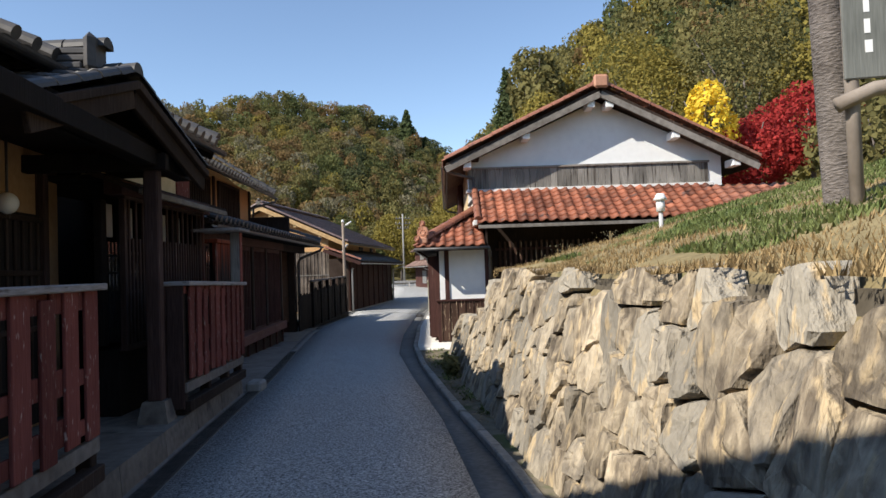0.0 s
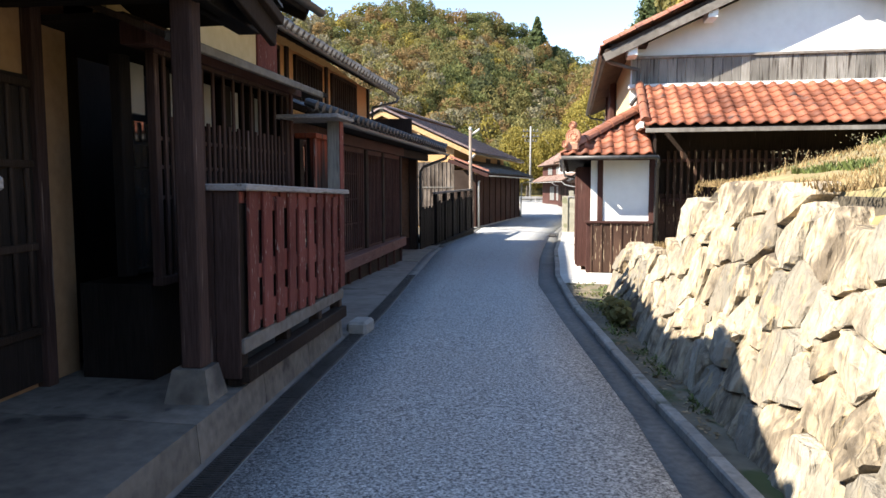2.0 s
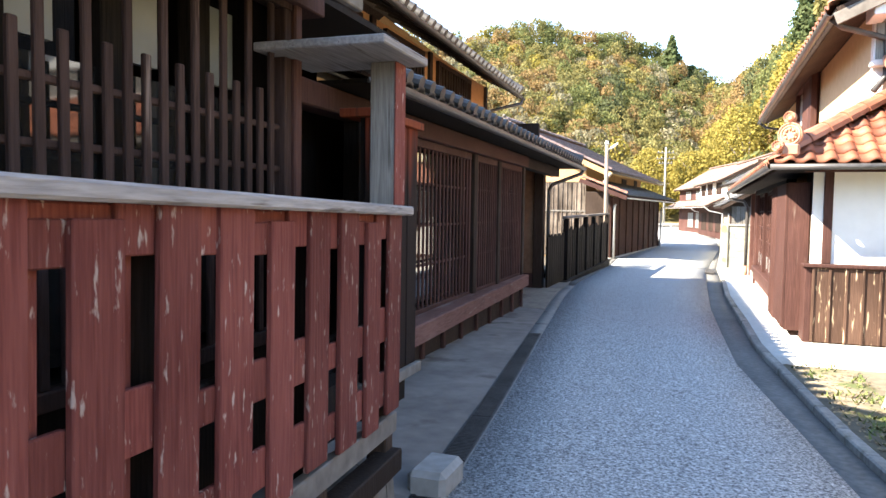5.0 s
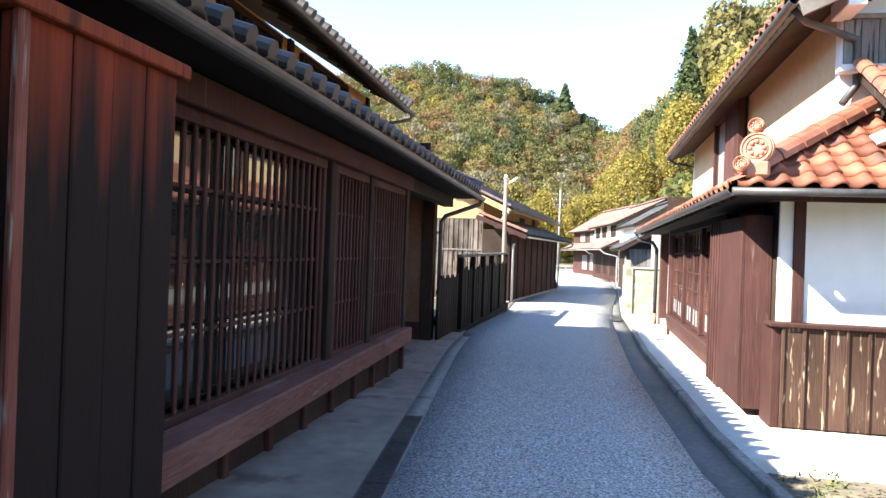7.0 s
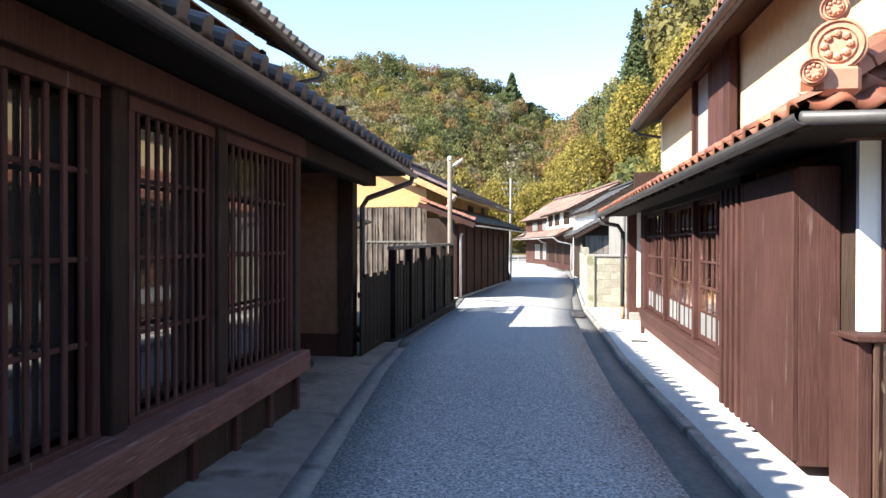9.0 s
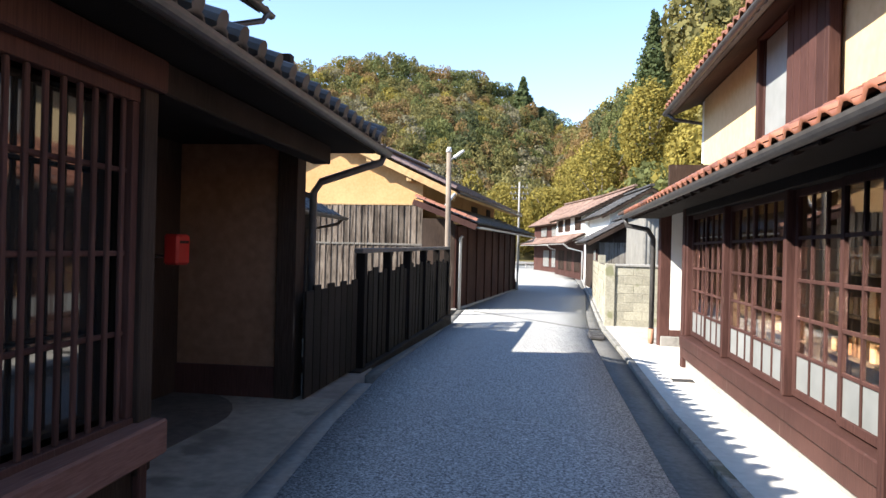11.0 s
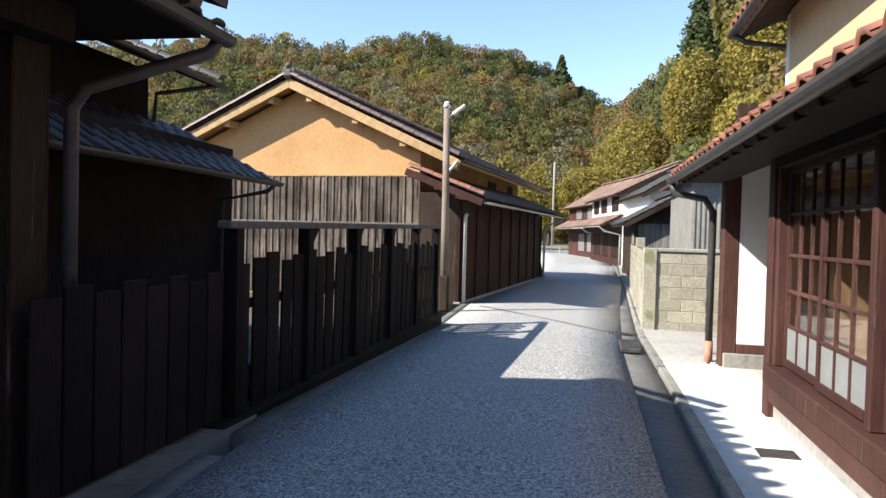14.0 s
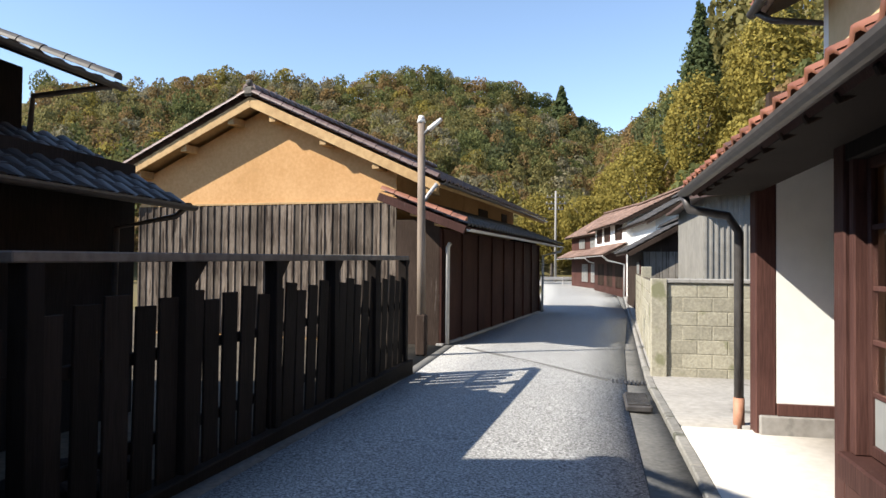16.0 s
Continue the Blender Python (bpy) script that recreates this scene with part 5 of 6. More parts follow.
def mound():
    V, F = [], []
    ys, ds = np.arange(-9, 12.9, 0.35), np.concatenate([np.arange(0, 4, 0.25), np.arange(4, 19, 1.0)])
    for y in ys:
        for d in ds:
            x = wall_x(min(y, 8.6)) + 0.42 + d
            V.append((x, y, mound_z(x, y) - (0.3 if d == 0 else 0.0)))
    m = len(ds)
    for i in range(len(ys) - 1):
        for j in range(m - 1):
            F.append((i * m + j, i * m + j + 1, (i + 1) * m + j + 1, (i + 1) * m + j))
    ob = big_mesh("mound", V, F, M["turf"], smooth=True)
    tagged(ob, "grassy earth bank held by the stone wall", "bank", kind="structure")
    rnd = random.Random(4)
    for mat, n, test, label in (("blades", 60000, 1, "green weeds and grass on the bank"), ("drygrass", 34000, 0, "dry straw-coloured grass along the wall top")):
        V, F = [], []
        for _ in range(n):
            y = -6 + 17 * rnd.random()
            d = (rnd.random() ** 1.6) * (7 if test else 3.4) + (0.5 if test else -0.02)
            x = wall_x(min(y, 8.6)) + 0.44 + d
            q = noise.noise((x * 0.6, y * 0.6, 3.0)) * 1.2 + 0.16 * (d - 1.7)
            if (q > 0.02) != bool(test):
                continue
            z = mound_z(x, y)
            h = (0.02 + 0.045 * rnd.random()) * (1.0 if test else 0.9)
            a = rnd.random() * 6.283
            w = (0.012 if test else 0.006) * (0.6 + rnd.random())
            lx, ly = h * 0.7 * math.cos(a + 1.3), h * 0.7 * math.sin(a + 1.3)
            o = len(V)
            V += [(x - w * math.cos(a), y - w * math.sin(a), z - 0.01), (x + w * math.cos(a), y + w * math.sin(a), z - 0.01), (x + lx, y + ly, z + h)]
            F.append((o, o + 1, o + 2))
        ob = big_mesh("grass", V, F, M[mat])
        tagged(ob, label, "grass", kind="stuff")
    # moss and weeds on the verge and at the wall's foot
    V, F = [], []
    for _ in range(1500):
        y = 4 + 7.2 * rnd.random()
        a, b = kb(y) + 0.15, min(wall_x(min(y, 8.6)), 2.4)
        x = a + (b - a) * rnd.random() ** (0.6)
        if noise.noise((x * 2, y * 2, 9.0)) < 0.0:
            continue
        z, h, t = G(y) + 0.035, 0.015 + 0.05 * rnd.random() ** 2, rnd.random() * 6.283
        o = len(V)
        V += [(x - 0.012 * math.cos(t), y - 0.012 * math.sin(t), z), (x + 0.012 * math.cos(t), y + 0.012 * math.sin(t), z), (x + h * math.cos(t + 1.5), y + h * math.sin(t + 1.5), z + h)]
        F.append((o, o + 1, o + 2))
    tagged(big_mesh("weeds", V, F, M["blades"]), "low weeds on the mossy verge", "weeds", kind="stuff")
    V, F = [], []
    for _ in range(1400):
        y = 3.5 + 7.6 * rnd.random()
        a, b = kb(y) + 0.12, min(wall_x(min(y, 8.6)) + 0.05, 2.4)
        c = Vector((a + (b - a) * rnd.random(), y, G(y) + 0.042 + 0.006 * rnd.random()))
        t, q = rnd.random() * 6.283, 0.008 + 0.016 * rnd.random()
        u, v = Vector((math.cos(t), math.sin(t), 0.25 * (rnd.random() - 0.5))) * q, Vector((-math.sin(t), math.cos(t), 0.4 * (rnd.random() - 0.5))) * q * 0.6
        o = len(V)
        V += [tuple(c - u), tuple(c + v), tuple(c + u), tuple(c - v)]
        F.append((o, o + 1, o + 2, o + 3))
    tagged(big_mesh("leaf_litter", V, F, M["litter"]), "small dry leaves and chips on the verge", "leaves", kind="stuff")
    V, F = [], []
    for _ in range(420):
        y = 7.5 + 0.3 * rnd.gauss(0, 1)
        x = wall_x(min(y, 8.6)) - 0.05 - 0.18 * rnd.random()
        z, t, s = G(y) + 0.03 + 0.26 * rnd.random() ** 1.5, rnd.random() * 6.283, 0.02 + 0.025 * rnd.random()
        o = len(V)
        c = Vector((x, y, z))
        u, v = Vector((math.cos(t), math.sin(t), 0.3)) * s, Vector((-math.sin(t), math.cos(t), 0.6)) * s
        V += [tuple(c - u), tuple(c + v), tuple(c + u), tuple(c - v)]
        F.append((o, o + 1, o + 2, o + 3))
    tagged(big_mesh("leafy_weed", V, F, M["leaf_olive"]), "leafy green weed at the foot of the stone wall", "weed", kind="stuff")


mound()


# ---- right: red-tiled house ----
h5 = base("red_tiled_house", Matrix(), "two-storey house with white gable, red tiled roofs and dark boarding", "house")
prof = ((2.15, 3.0), (8.3, 3.0), (8.3, 4.1), (5.33, 5.5), (2.15, 4.1))
for y0, y1 in ((13.6, 13.75), (24.2, 24.35)):
    bm = bmesh.new()
    f, b = [bm.verts.new((x, y0, z)) for x, z in prof], [bm.verts.new((x, y1, z)) for x, z in prof]
    bm.faces.new(f), bm.faces.new(b[::-1])
    for i in range(5):
        bm.faces.new((f[i], b[i], b[(i + 1) % 5], f[(i + 1) % 5]))
    part("gable_wall", bm, M["white"], h5, "white plastered gable")
box("upper_wall", h5, "cream", 2.15, 2.3, 13.75, 24.2, 2.7, 4.25, "cream plaster side wall", 0)
box("wall", h5, "cream", 8.2, 8.3, 13.75, 24.2, 0, 4.1, "", 0)
me = mesh_box("band_board", "grey", 0.16, 0.02, 0.5)
copies("band_board", h5, me, [Matrix.Translation((2.25 + i * 0.166, 13.58, 3.44)) for i in range(35)])
box("band_rail", h5, "greybeam", 2.1, 8.0, 13.53, 13.59, 3.93, 3.98)
box("flashing", h5, "mortar", 2.1, 8.05, 13.44, 13.58, 3.36, 3.44, "white mortar flashing", 0.01)
# upper roof, ridge running away from the lane's bend
VY0, VY1 = 13.05, 24.75
for s, xe, ze in ((-1, 1.62, 4.03), (1, 9.0, 3.85)):
    roof = slab("upper_roof", h5, "dark", (5.33, VY0, 5.72), (xe, VY0, ze), (xe, VY1, ze), (5.33, VY1, 5.72), 0.12)
    if s < 0:
        tiled(roof, "tilej", (xe - 0.03, VY1, ze + 0.03), (xe - 0.03, VY0 - 0.02, ze + 0.03), (5.33, VY1, 5.76))
    else:
        tiled(roof, "tilej", (xe + 0.03, VY0 - 0.02, ze + 0.03), (xe + 0.03, VY1, ze + 0.03), (5.33, VY0 - 0.02, 5.76))
    beam("bargeboard", h5, "greybeam", (5.33, VY0 + 0.02, 5.56), (xe, VY0 + 0.02, ze - 0.14), 0.05, 0.15, "grey weathered bargeboard")
    half_round("verge_tile", h5, "tilej", (xe, VY0, ze + 0.09), (5.33, VY0, 5.83), 0.085)
    for k in (0.06, 0.48, 0.86):
        x, z = 5.33 + (xe - 5.33) * k, 5.50 + (ze - 0.2 - 5.50) * k
        box("purlin_end", h5, "white", x - 0.09, x + 0.09, VY0 + 0.05, 13.62, z - 0.14, z + 0.03, "white plastered purlin end", 0.01)
half_round("ridge", h5, "tilej", (5.33, VY0 - 0.05, 5.86), (5.33, VY1, 5.86), 0.15)
box("ridge_end", h5, "oni", 5.15, 5.51, VY0 - 0.14, VY0 - 0.05, 5.68, 6.0, "red ridge-end tile", 0.05)
box("soffit", h5, "dark", 1.68, 2.42, VY0 + 0.1, VY1 - 0.1, 4.12, 4.16, "", 0)
gutter(h5, (1.56, VY0, 3.98), (1.56, VY1, 3.98), 0.055)
tube("downpipe", h5, "gutterm", ((1.58, 24.6, 3.94), (1.7, 24.5, 3.82), (2.3, 24.36, 3.7), (2.34, 24.35, 2.9)), 0.035)
tube("downpipe", h5, "gutterm", ((1.6, 13.25, 3.94), (1.75, 13.35, 3.85), (2.28, 13.55, 3.72), (2.3, 13.56, 3.25), (2.15, 13.5, 3.05)), 0.04)
# upstairs window with its sliding shutter
box("window_frame", h5, "brown", 2.080, 2.150, 18.1, 20.3, 2.74, 4.1, "brown window frame")
box("pane", h5, "paper", 2.065, 2.080, 19.25, 20.2, 2.82, 4.0, "pale window pane", 0)
for y in (19.18, 20.2):
    box("mullion", h5, "brown", 2.05, 2.09, y, y + 0.07, 2.79, 4.05)
box("shutter", h5, "brown", 2.010, 2.070, 18.08, 19.22, 2.72, 4.08, "dark brown sliding shutter")
for i in range(5):
    box("shutter_board", h5, "brown", 1.990, 2.012, 18.1 + i * 0.222, 18.3 + i * 0.222, 2.76, 4.05)
for z in (2.70, 4.03):
    box("frame_rail", h5, "brown", 1.985, 2.10, 18.02, 20.36, z, z + 0.09, "dark brown window rail", 0.008)
for y in (18.0, 20.27):
    box("frame_stile", h5, "brown", 1.99, 2.10, y, y + 0.09, 2.70, 4.12, "", 0.008)
# front tiled roof
box("wall", h5, "dark", 2.55, 10.2, 13.45, 13.6, -0.2, 3.35, "", 0)
roof = slab("front_roof", h5, "dark", (2.3, 12.08, 2.52), (10.4, 12.08, 2.52), (10.4, 13.5, 3.36), (2.3, 13.5, 3.36), 0.07)
tiled(roof, "tile", (2.28, 12.05, 2.55), (7.9, 12.05, 2.55), (2.28, 13.48, 3.39), w=0.222, l=0.2, pieces=True)
tiled(roof, "tilej", (7.9, 12.05, 2.53), (10.4, 12.05, 2.53), (7.9, 13.48, 3.33))
half_round("verge_tile", h5, "tilej", (2.3, 12.1, 2.62), (2.3, 13.48, 3.44), 0.08)
box("fascia", h5, "greybeam", 2.3, 10.4, 12.05, 12.08, 2.42, 2.5, "grey fascia board")
box("mortar_edge", h5, "mortar", 2.2, 2.28, 12.1, 13.45, 2.5, 2.62, "white mortar verge", 0.01)
me = mesh_box("wall_board", "flaked", 0.17, 0.02, 1.35)
copies("wall_board", h5, me, [Matrix.Translation((2.75 + i * 0.18, 13.42, 0.0)) for i in range(26)])
me = mesh_box("slat", "flaked", 0.055, 0.03, 1.05)
copies("slat", h5, me, [Matrix.Translation((2.85 + i * 0.125, 13.34, 1.1 + 0.03 * random.random())) for i in range(38)])
for z in (1.2, 1.95):
    box("slat_rail", h5, "brown", 2.75, 7.6, 13.36, 13.40, z, z + 0.06)
# Panel added only to stop a stripe of sun crossing the boards.
box("eave_infill", h5, "dark", 2.46, 2.50, 12.2, 13.42, 2.0, 2.5, "", 0)
# corner bay with white panels
box("bay_wall", h5, "dark", 1.42, 2.5, 12.7, 13.4, -0.1, 2.4, "", 0)
box("white_panel", h5, "white", 1.62, 2.46, 12.66, 12.7, 0.86, 1.98, "white plaster panel", 0)
box("white_panel", h5, "white", 1.40, 1.52, 12.66, 12.7, 0.86, 1.98, "", 0)
box("post", h5, "brown", 1.52, 1.62, 12.63, 12.72, 0.86, 2.1)
box("post", h5, "brown", 2.44, 2.55, 12.62, 12.75, -0.1, 2.1)
box("head_beam", h5, "brown", 1.3, 2.55, 12.6, 12.72, 1.97, 2.08)
me = mesh_box("wainscot_board", "flaked", 0.165, 0.025, 0.9)
copies("wainscot_board", h5, me, [Matrix.Translation((1.51 + i * 0.178, 12.5, -0.08)) for i in range(6)])
me = mesh_box("batten", "flaked", 0.03, 0.02, 0.9)
copies("batten", h5, me, [Matrix.Translation((1.42 + i * 0.178, 12.48, -0.08)) for i in range(7)])
box("wainscot_back", h5, "dark", 1.42, 2.5, 12.515, 12.7, -0.1, 0.83, "", 0)
box("wainscot_cap", h5, "brown", 1.30, 2.52, 12.45, 12.70, 0.82, 0.86, "", 0.008)
box("return_panel", h5, "brown", 1.33, 1.41, 12.5, 12.9, -0.1, 0.83, "red-brown return panel")
# shutter housing on the side
box("shutter_housing", h5, "brown", 1.16, 1.42, 12.95, 14.85, -0.03, 1.86, "tall brown boarded shutter housing", 0.01)
for i in range(5):
    box("rib", h5, "brown", 1.125, 1.162, 14.05 + i * 0.17, 14.12 + i * 0.17, -0.03, 1.84)
box("foot_board", h5, "brown", 1.13, 1.17, 12.95, 14.05, 0.0, 1.84, "", 0.006)
# pent roof round the corner
roof = slab("pent_roof", h5, "brown", (0.92, 12.1, 2.02), (2.45, 12.1, 2.02), (2.45, 13.45, 2.92), (2.40, 13.45, 2.92), 0.05)
tiled(roof, "tile", (0.90, 12.06, 2.05), (2.42, 12.06, 2.05), (0.90, 13.45, 2.93), w=0.215, l=0.2, pieces=True, hip_a=1.5)
roof = slab("pent_roof", h5, "brown", (0.94, 12.1, 2.02), (0.86, 24.1, 2.02), (2.40, 24.1, 2.92), (2.40, 13.45, 2.92), 0.05)
tiled(roof, "tilej", (0.83, 24.1, 2.05), (0.90, 12.06, 2.05), (2.40, 24.1, 2.95), hip_b=1.4)
half_round("hip_ridge", h5, "tilej", (1.02, 12.16, 2.17), (2.42, 13.44, 3.0), 0.12)
for x, y, z, r in ((1.07, 12.12, 2.38, 0.137), (1.06, 12.13, 2.575, 0.068), (0.94, 12.07, 2.24, 0.068)):
    bm = bmesh.new()
    bmesh.ops.create_cone(bm, cap_ends=True, segments=24, radius1=r, radius2=r, depth=0.06)
    bmesh.ops.transform(bm, matrix=pose(x, y, z, 90, 0, -25), verts=bm.verts)
    disc = part("ridge_disc", bm, M["oni"], h5, "round ridge-end tile with a flower crest")
    bm = bmesh.new()
    for k in range(8):
        g = bmesh.ops.create_uvsphere(bm, u_segments=6, v_segments=4, radius=r * 0.17)
        bmesh.ops.translate(bm, vec=(r * 0.42 * math.cos(k * math.pi / 4), r * 0.42 * math.sin(k * math.pi / 4), 0.03), verts=g["verts"])
    for q in (0.62, 0.86):
        ring = [[bm.verts.new((r * (q + w) * math.cos(k * math.pi / 12), r * (q + w) * math.sin(k * math.pi / 12), 0.03 + hgt)) for k in range(24)] for w, hgt in ((0, 0), (0.03, 0.012), (0.07, 0))]
        for a, b in zip(ring, ring[1:]):
            for k in range(24):
                bm.faces.new((a[k], a[(k + 1) % 24], b[(k + 1) % 24], b[k]))
    bmesh.ops.transform(bm, matrix=pose(x, y, z, 90, 0, -25), verts=bm.verts)
    part("crest", bm, M["oni"], disc)
box("crest_base", h5, "oni", 0.95, 1.17, 12.05, 12.14, 2.12, 2.28, "", 0.03)
tube("gutter_front", h5, "gutterm", ((0.86, 12.02, 2.0), (2.5, 12.02, 2.0)), 0.035)
gutter(h5, (0.87, 12.0, 2.02), (0.79, 24.15, 2.02), 0.055)
tube("downpipe", h5, "gutterm", ((2.5, 12.02, 2.0), (2.55, 12.3, 1.9), (2.56, 12.55, 1.8), (2.56, 12.58, -0.1)), 0.04, "dark downpipe")
# Underside of the eave coloured black to carry its own shade.
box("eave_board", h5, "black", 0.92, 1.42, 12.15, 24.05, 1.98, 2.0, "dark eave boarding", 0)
for i in range(27):
    beam("rafter", h5, "dark", (1.42, 12.4 + i * 0.44, 2.22), (0.90, 12.4 + i * 0.44, 1.97), 0.045, 0.05)
# shop windows along the lane
WX = 1.38
box("sill", h5, "brown", 1.27, 1.46, 14.86, 21.12, 0.10, 0.25, "red-brown sill beam", 0.012)
box("apron", h5, "brown", 1.31, 1.42, 14.9, 21.1, -0.06, 0.10, "", 0.008)
box("plinth", h5, "concrete", 1.36, 1.5, 14.9, 21.1, -0.35, -0.05, "", 0.01)
# Head and transom coloured black where the eave's shadow falls.
box("head", h5, "black", 1.32, 1.46, 14.86, 21.12, 1.88, 2.0, "", 0.01)
box("transom_back", h5, "black", 1.42, 1.46, 14.86, 21.12, 2.0, 2.27, "", 0)
for k in range(4):
    y = 14.92 + k * 2.04
    box("window_post", h5, "brown", 1.33, 1.44, y - 0.04, y + 0.04, 0.25, 1.9, "", 0.008)
bars = mesh_box("glazing_bar", "brown", 0.03, 0.026, 1.58, 0.003)
for k in range(3):
    for s in range(2):
        y0 = 14.98 + k * 2.04 + s * 0.96
        xs = WX + 0.03 * s
        sash = boxes("sash", h5, "brown", [(xs - 0.02, xs + 0.02, y0, y0 + 0.055, 0.27, 1.88), (xs - 0.02, xs + 0.02, y0 + 0.905, y0 + 0.96, 0.27, 1.88),
                                             (xs - 0.02, xs + 0.02, y0 + 0.055, y0 + 0.905, 0.27, 0.33), (xs - 0.02, xs + 0.02, y0 + 0.055, y0 + 0.905, 1.82, 1.88)], "brown glazed sash", 0.003)
        copies("glazing_bar", sash, bars, [Matrix.Translation((xs, y0 + 0.055 + 0.283 * j, 0.29)) for j in (1, 2)])
        for z in (0.60, 0.88, 1.17, 1.50):
            box("glazing_bar", sash, "brown", xs - 0.014, xs + 0.014, y0 + 0.05, y0 + 0.91, z - 0.014, z + 0.014, "", 0.003)
        low = box("frosted_pane", sash, "paper", xs - 0.004, xs + 0.004, y0 + 0.05, y0 + 0.91, 0.32, 0.60, "frosted lower pane", 0)
        pane = box("pane", sash, "glass", xs - 0.003, xs + 0.003, y0 + 0.05, y0 + 0.91, 0.60, 1.83, "clear glass pane", 0)
        pane.visible_shadow = False
# shop interior
box("floor", h5, "interior", 1.46, 5.0, 14.8, 21.2, 0.1, 0.14, "", 0)
box("ceiling", h5, "interior", 1.46, 5.0, 14.8, 21.2, 2.3, 2.34, "", 0)
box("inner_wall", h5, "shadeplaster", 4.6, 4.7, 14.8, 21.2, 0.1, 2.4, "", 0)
for y in (14.78, 21.16):
    box("inner_wall", h5, "interior", 1.46, 5.0, y, y + 0.06, 0.1, 2.4, "", 0)
for i in range(3):
    sh = base("display_shelf", Matrix.Translation((2.3, 15.6 + i * 1.85, 0.14)), "wooden display shelf with packaged goods", "shelf", "shop shelves")
    for y in (0, 1.4):
        box("side", sh, "interior", 0, 0.3, y, y + 0.04, 0, 1.3)
    for z in (0.25, 0.65, 1.05):
        box("board", sh, "interior", 0, 0.3, 0, 1.44, z, z + 0.03)
    rnd = random.Random(i)
    for z in (0.28, 0.68, 1.08):
        y = 0.08
        while y < 1.25:
            w, h = 0.08 + 0.1 * rnd.random(), 0.1 + 0.16 * rnd.random()
            gd = base("carton", Matrix.Translation((2.35, 15.6 + i * 1.85 + y, 0.14 + z)), "small coloured carton on a shop shelf", "carton", "shop goods")
            box("box", gd, "goods", 0, 0.18, 0, w, 0, h, "", 0.006)
            y += w + 0.05 + 0.1 * rnd.random()
# doorway boards, meter box, white wall
box("alcove_side", h5, "black", 1.46, 2.2, 21.24, 21.30, -0.3, 2.3, "", 0)
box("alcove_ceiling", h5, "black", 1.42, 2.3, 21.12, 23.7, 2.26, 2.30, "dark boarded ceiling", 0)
box("alcove_back", h5, "brown", 2.16, 2.24, 21.3, 23.7, -0.3, 2.3, "", 0)
for i in range(14):
    box("door_board", h5, "brown", 2.125, 2.158, 21.32 + i * 0.168, 21.475 + i * 0.168, -0.2, 2.1)
box("door_rail", h5, "brown", 2.10, 2.13, 21.3, 23.68, 1.02, 1.08)
box("white_wall", h5, "white", 1.55, 2.158, 23.655, 23.695, 0.05, 2.26, "white plaster return wall", 0)
box("wall_sill", h5, "brown", 1.55, 2.12, 23.63, 23.69, -0.06, 0.05)
box("plinth", h5, "concrete", 1.40, 2.12, 23.60, 23.69, -0.4, -0.06, "grey plinth", 0.01)
box("end_post", h5, "brown", 1.31, 1.46, 21.1, 21.28, -0.3, 2.0, "brown end post", 0.01)
box("corner_post", h5, "brown", 1.37, 1.55, 23.66, 23.9, -0.3, 2.3, "wide brown corner post", 0.012)
box("wall", h5, "dark", 1.5, 5.0, 23.7, 23.85, -0.3, 2.9, "", 0)
tube("downpipe", h5, "gutterm", ((0.80, 24.08, 1.98), (0.84, 24.08, 1.85), (1.2, 24.05, 1.78), (1.30, 24.05, 1.62), (1.30, 24.05, -0.05)), 0.045, "dark downpipe")
tube("pipe_foot", h5, "oni", ((1.30, 24.05, -0.35), (1.30, 24.05, 0.02)), 0.052, "faded red pipe foot")
mb = base("meter_box", Matrix.Translation((2.12, 23.45, 1.0)), "grey electric meter box on the wall", "meter box")
box("case", mb, "dark", -0.12, 0.0, -0.13, 0.13, 0, 0.36, "", 0.02)
box("dial", mb, "paper", -0.125, -0.12, -0.07, 0.07, 0.18, 0.30, "", 0)
tube("conduit", mb, "gutterm", ((-0.04, 0, 0.36), (-0.04, 0, 1.1)), 0.014)
vl = base("manhole_cover", Matrix.Translation((1.12, 19.95, G(20) + 0.057)), "grey steel utility lid in the pavement", "lid")
box("plate", vl, "iron", -0.13, 0.13, -0.1, 0.1, 0, 0.008, "", 0.002)
gc = base("drain_cover", Matrix.Translation((0.41, 25.1, G(25))), "raised dark slotted drain cover beside the kerb", "drain cover")
box("frame", gc, "gutterm", -0.14, 0.14, -0.4, 0.4, 0.0, 0.07, "", 0.015)
for i in range(9):
    box("bar", gc, "iron", -0.12, 0.12, -0.36 + i * 0.085, -0.32 + i * 0.085, 0.07, 0.085)
gg = base("drain_grating", Matrix.Translation((0.42, 26.9, G(27) - 0.01)), "slotted grating across the gutter", "grating")
for i in range(9):
    box("bar", gg, "iron", -0.25 + i * 0.055, -0.22 + i * 0.055, -0.16, 0.16, -0.02, 0.02, "", 0)


# ---- right: block wall, sheds and far houses ----
bw = base("block_wall", Matrix.Translation((0.82, 27.35, -0.42)), "weathered grey concrete-block wall", "wall", kind="structure")
me = mesh_box("concrete_block", "block", 0.395, 0.12, 0.19, 0.006)
spots = []
for r in range(7):
    for i in range(5):
        spots.append(Matrix.Translation((0.33 + i * 0.405 + (0.2 if r % 2 else 0), 0, 0.07 + r * 0.2)))
    for i in range(33):
        y = 0.35 + i * 0.405 + (0.2 if r % 2 else 0)
        spots.append(Matrix.Translation((0.035 * y, y, 0.07 + r * 0.2)) @ Matrix.Rotation(radians(88), 4, "Z"))
copies("concrete_block", bw, me, spots)
box("pier", bw, "block", -0.1, 0.12, -0.1, 0.12, 0, 1.53, "", 0.01)
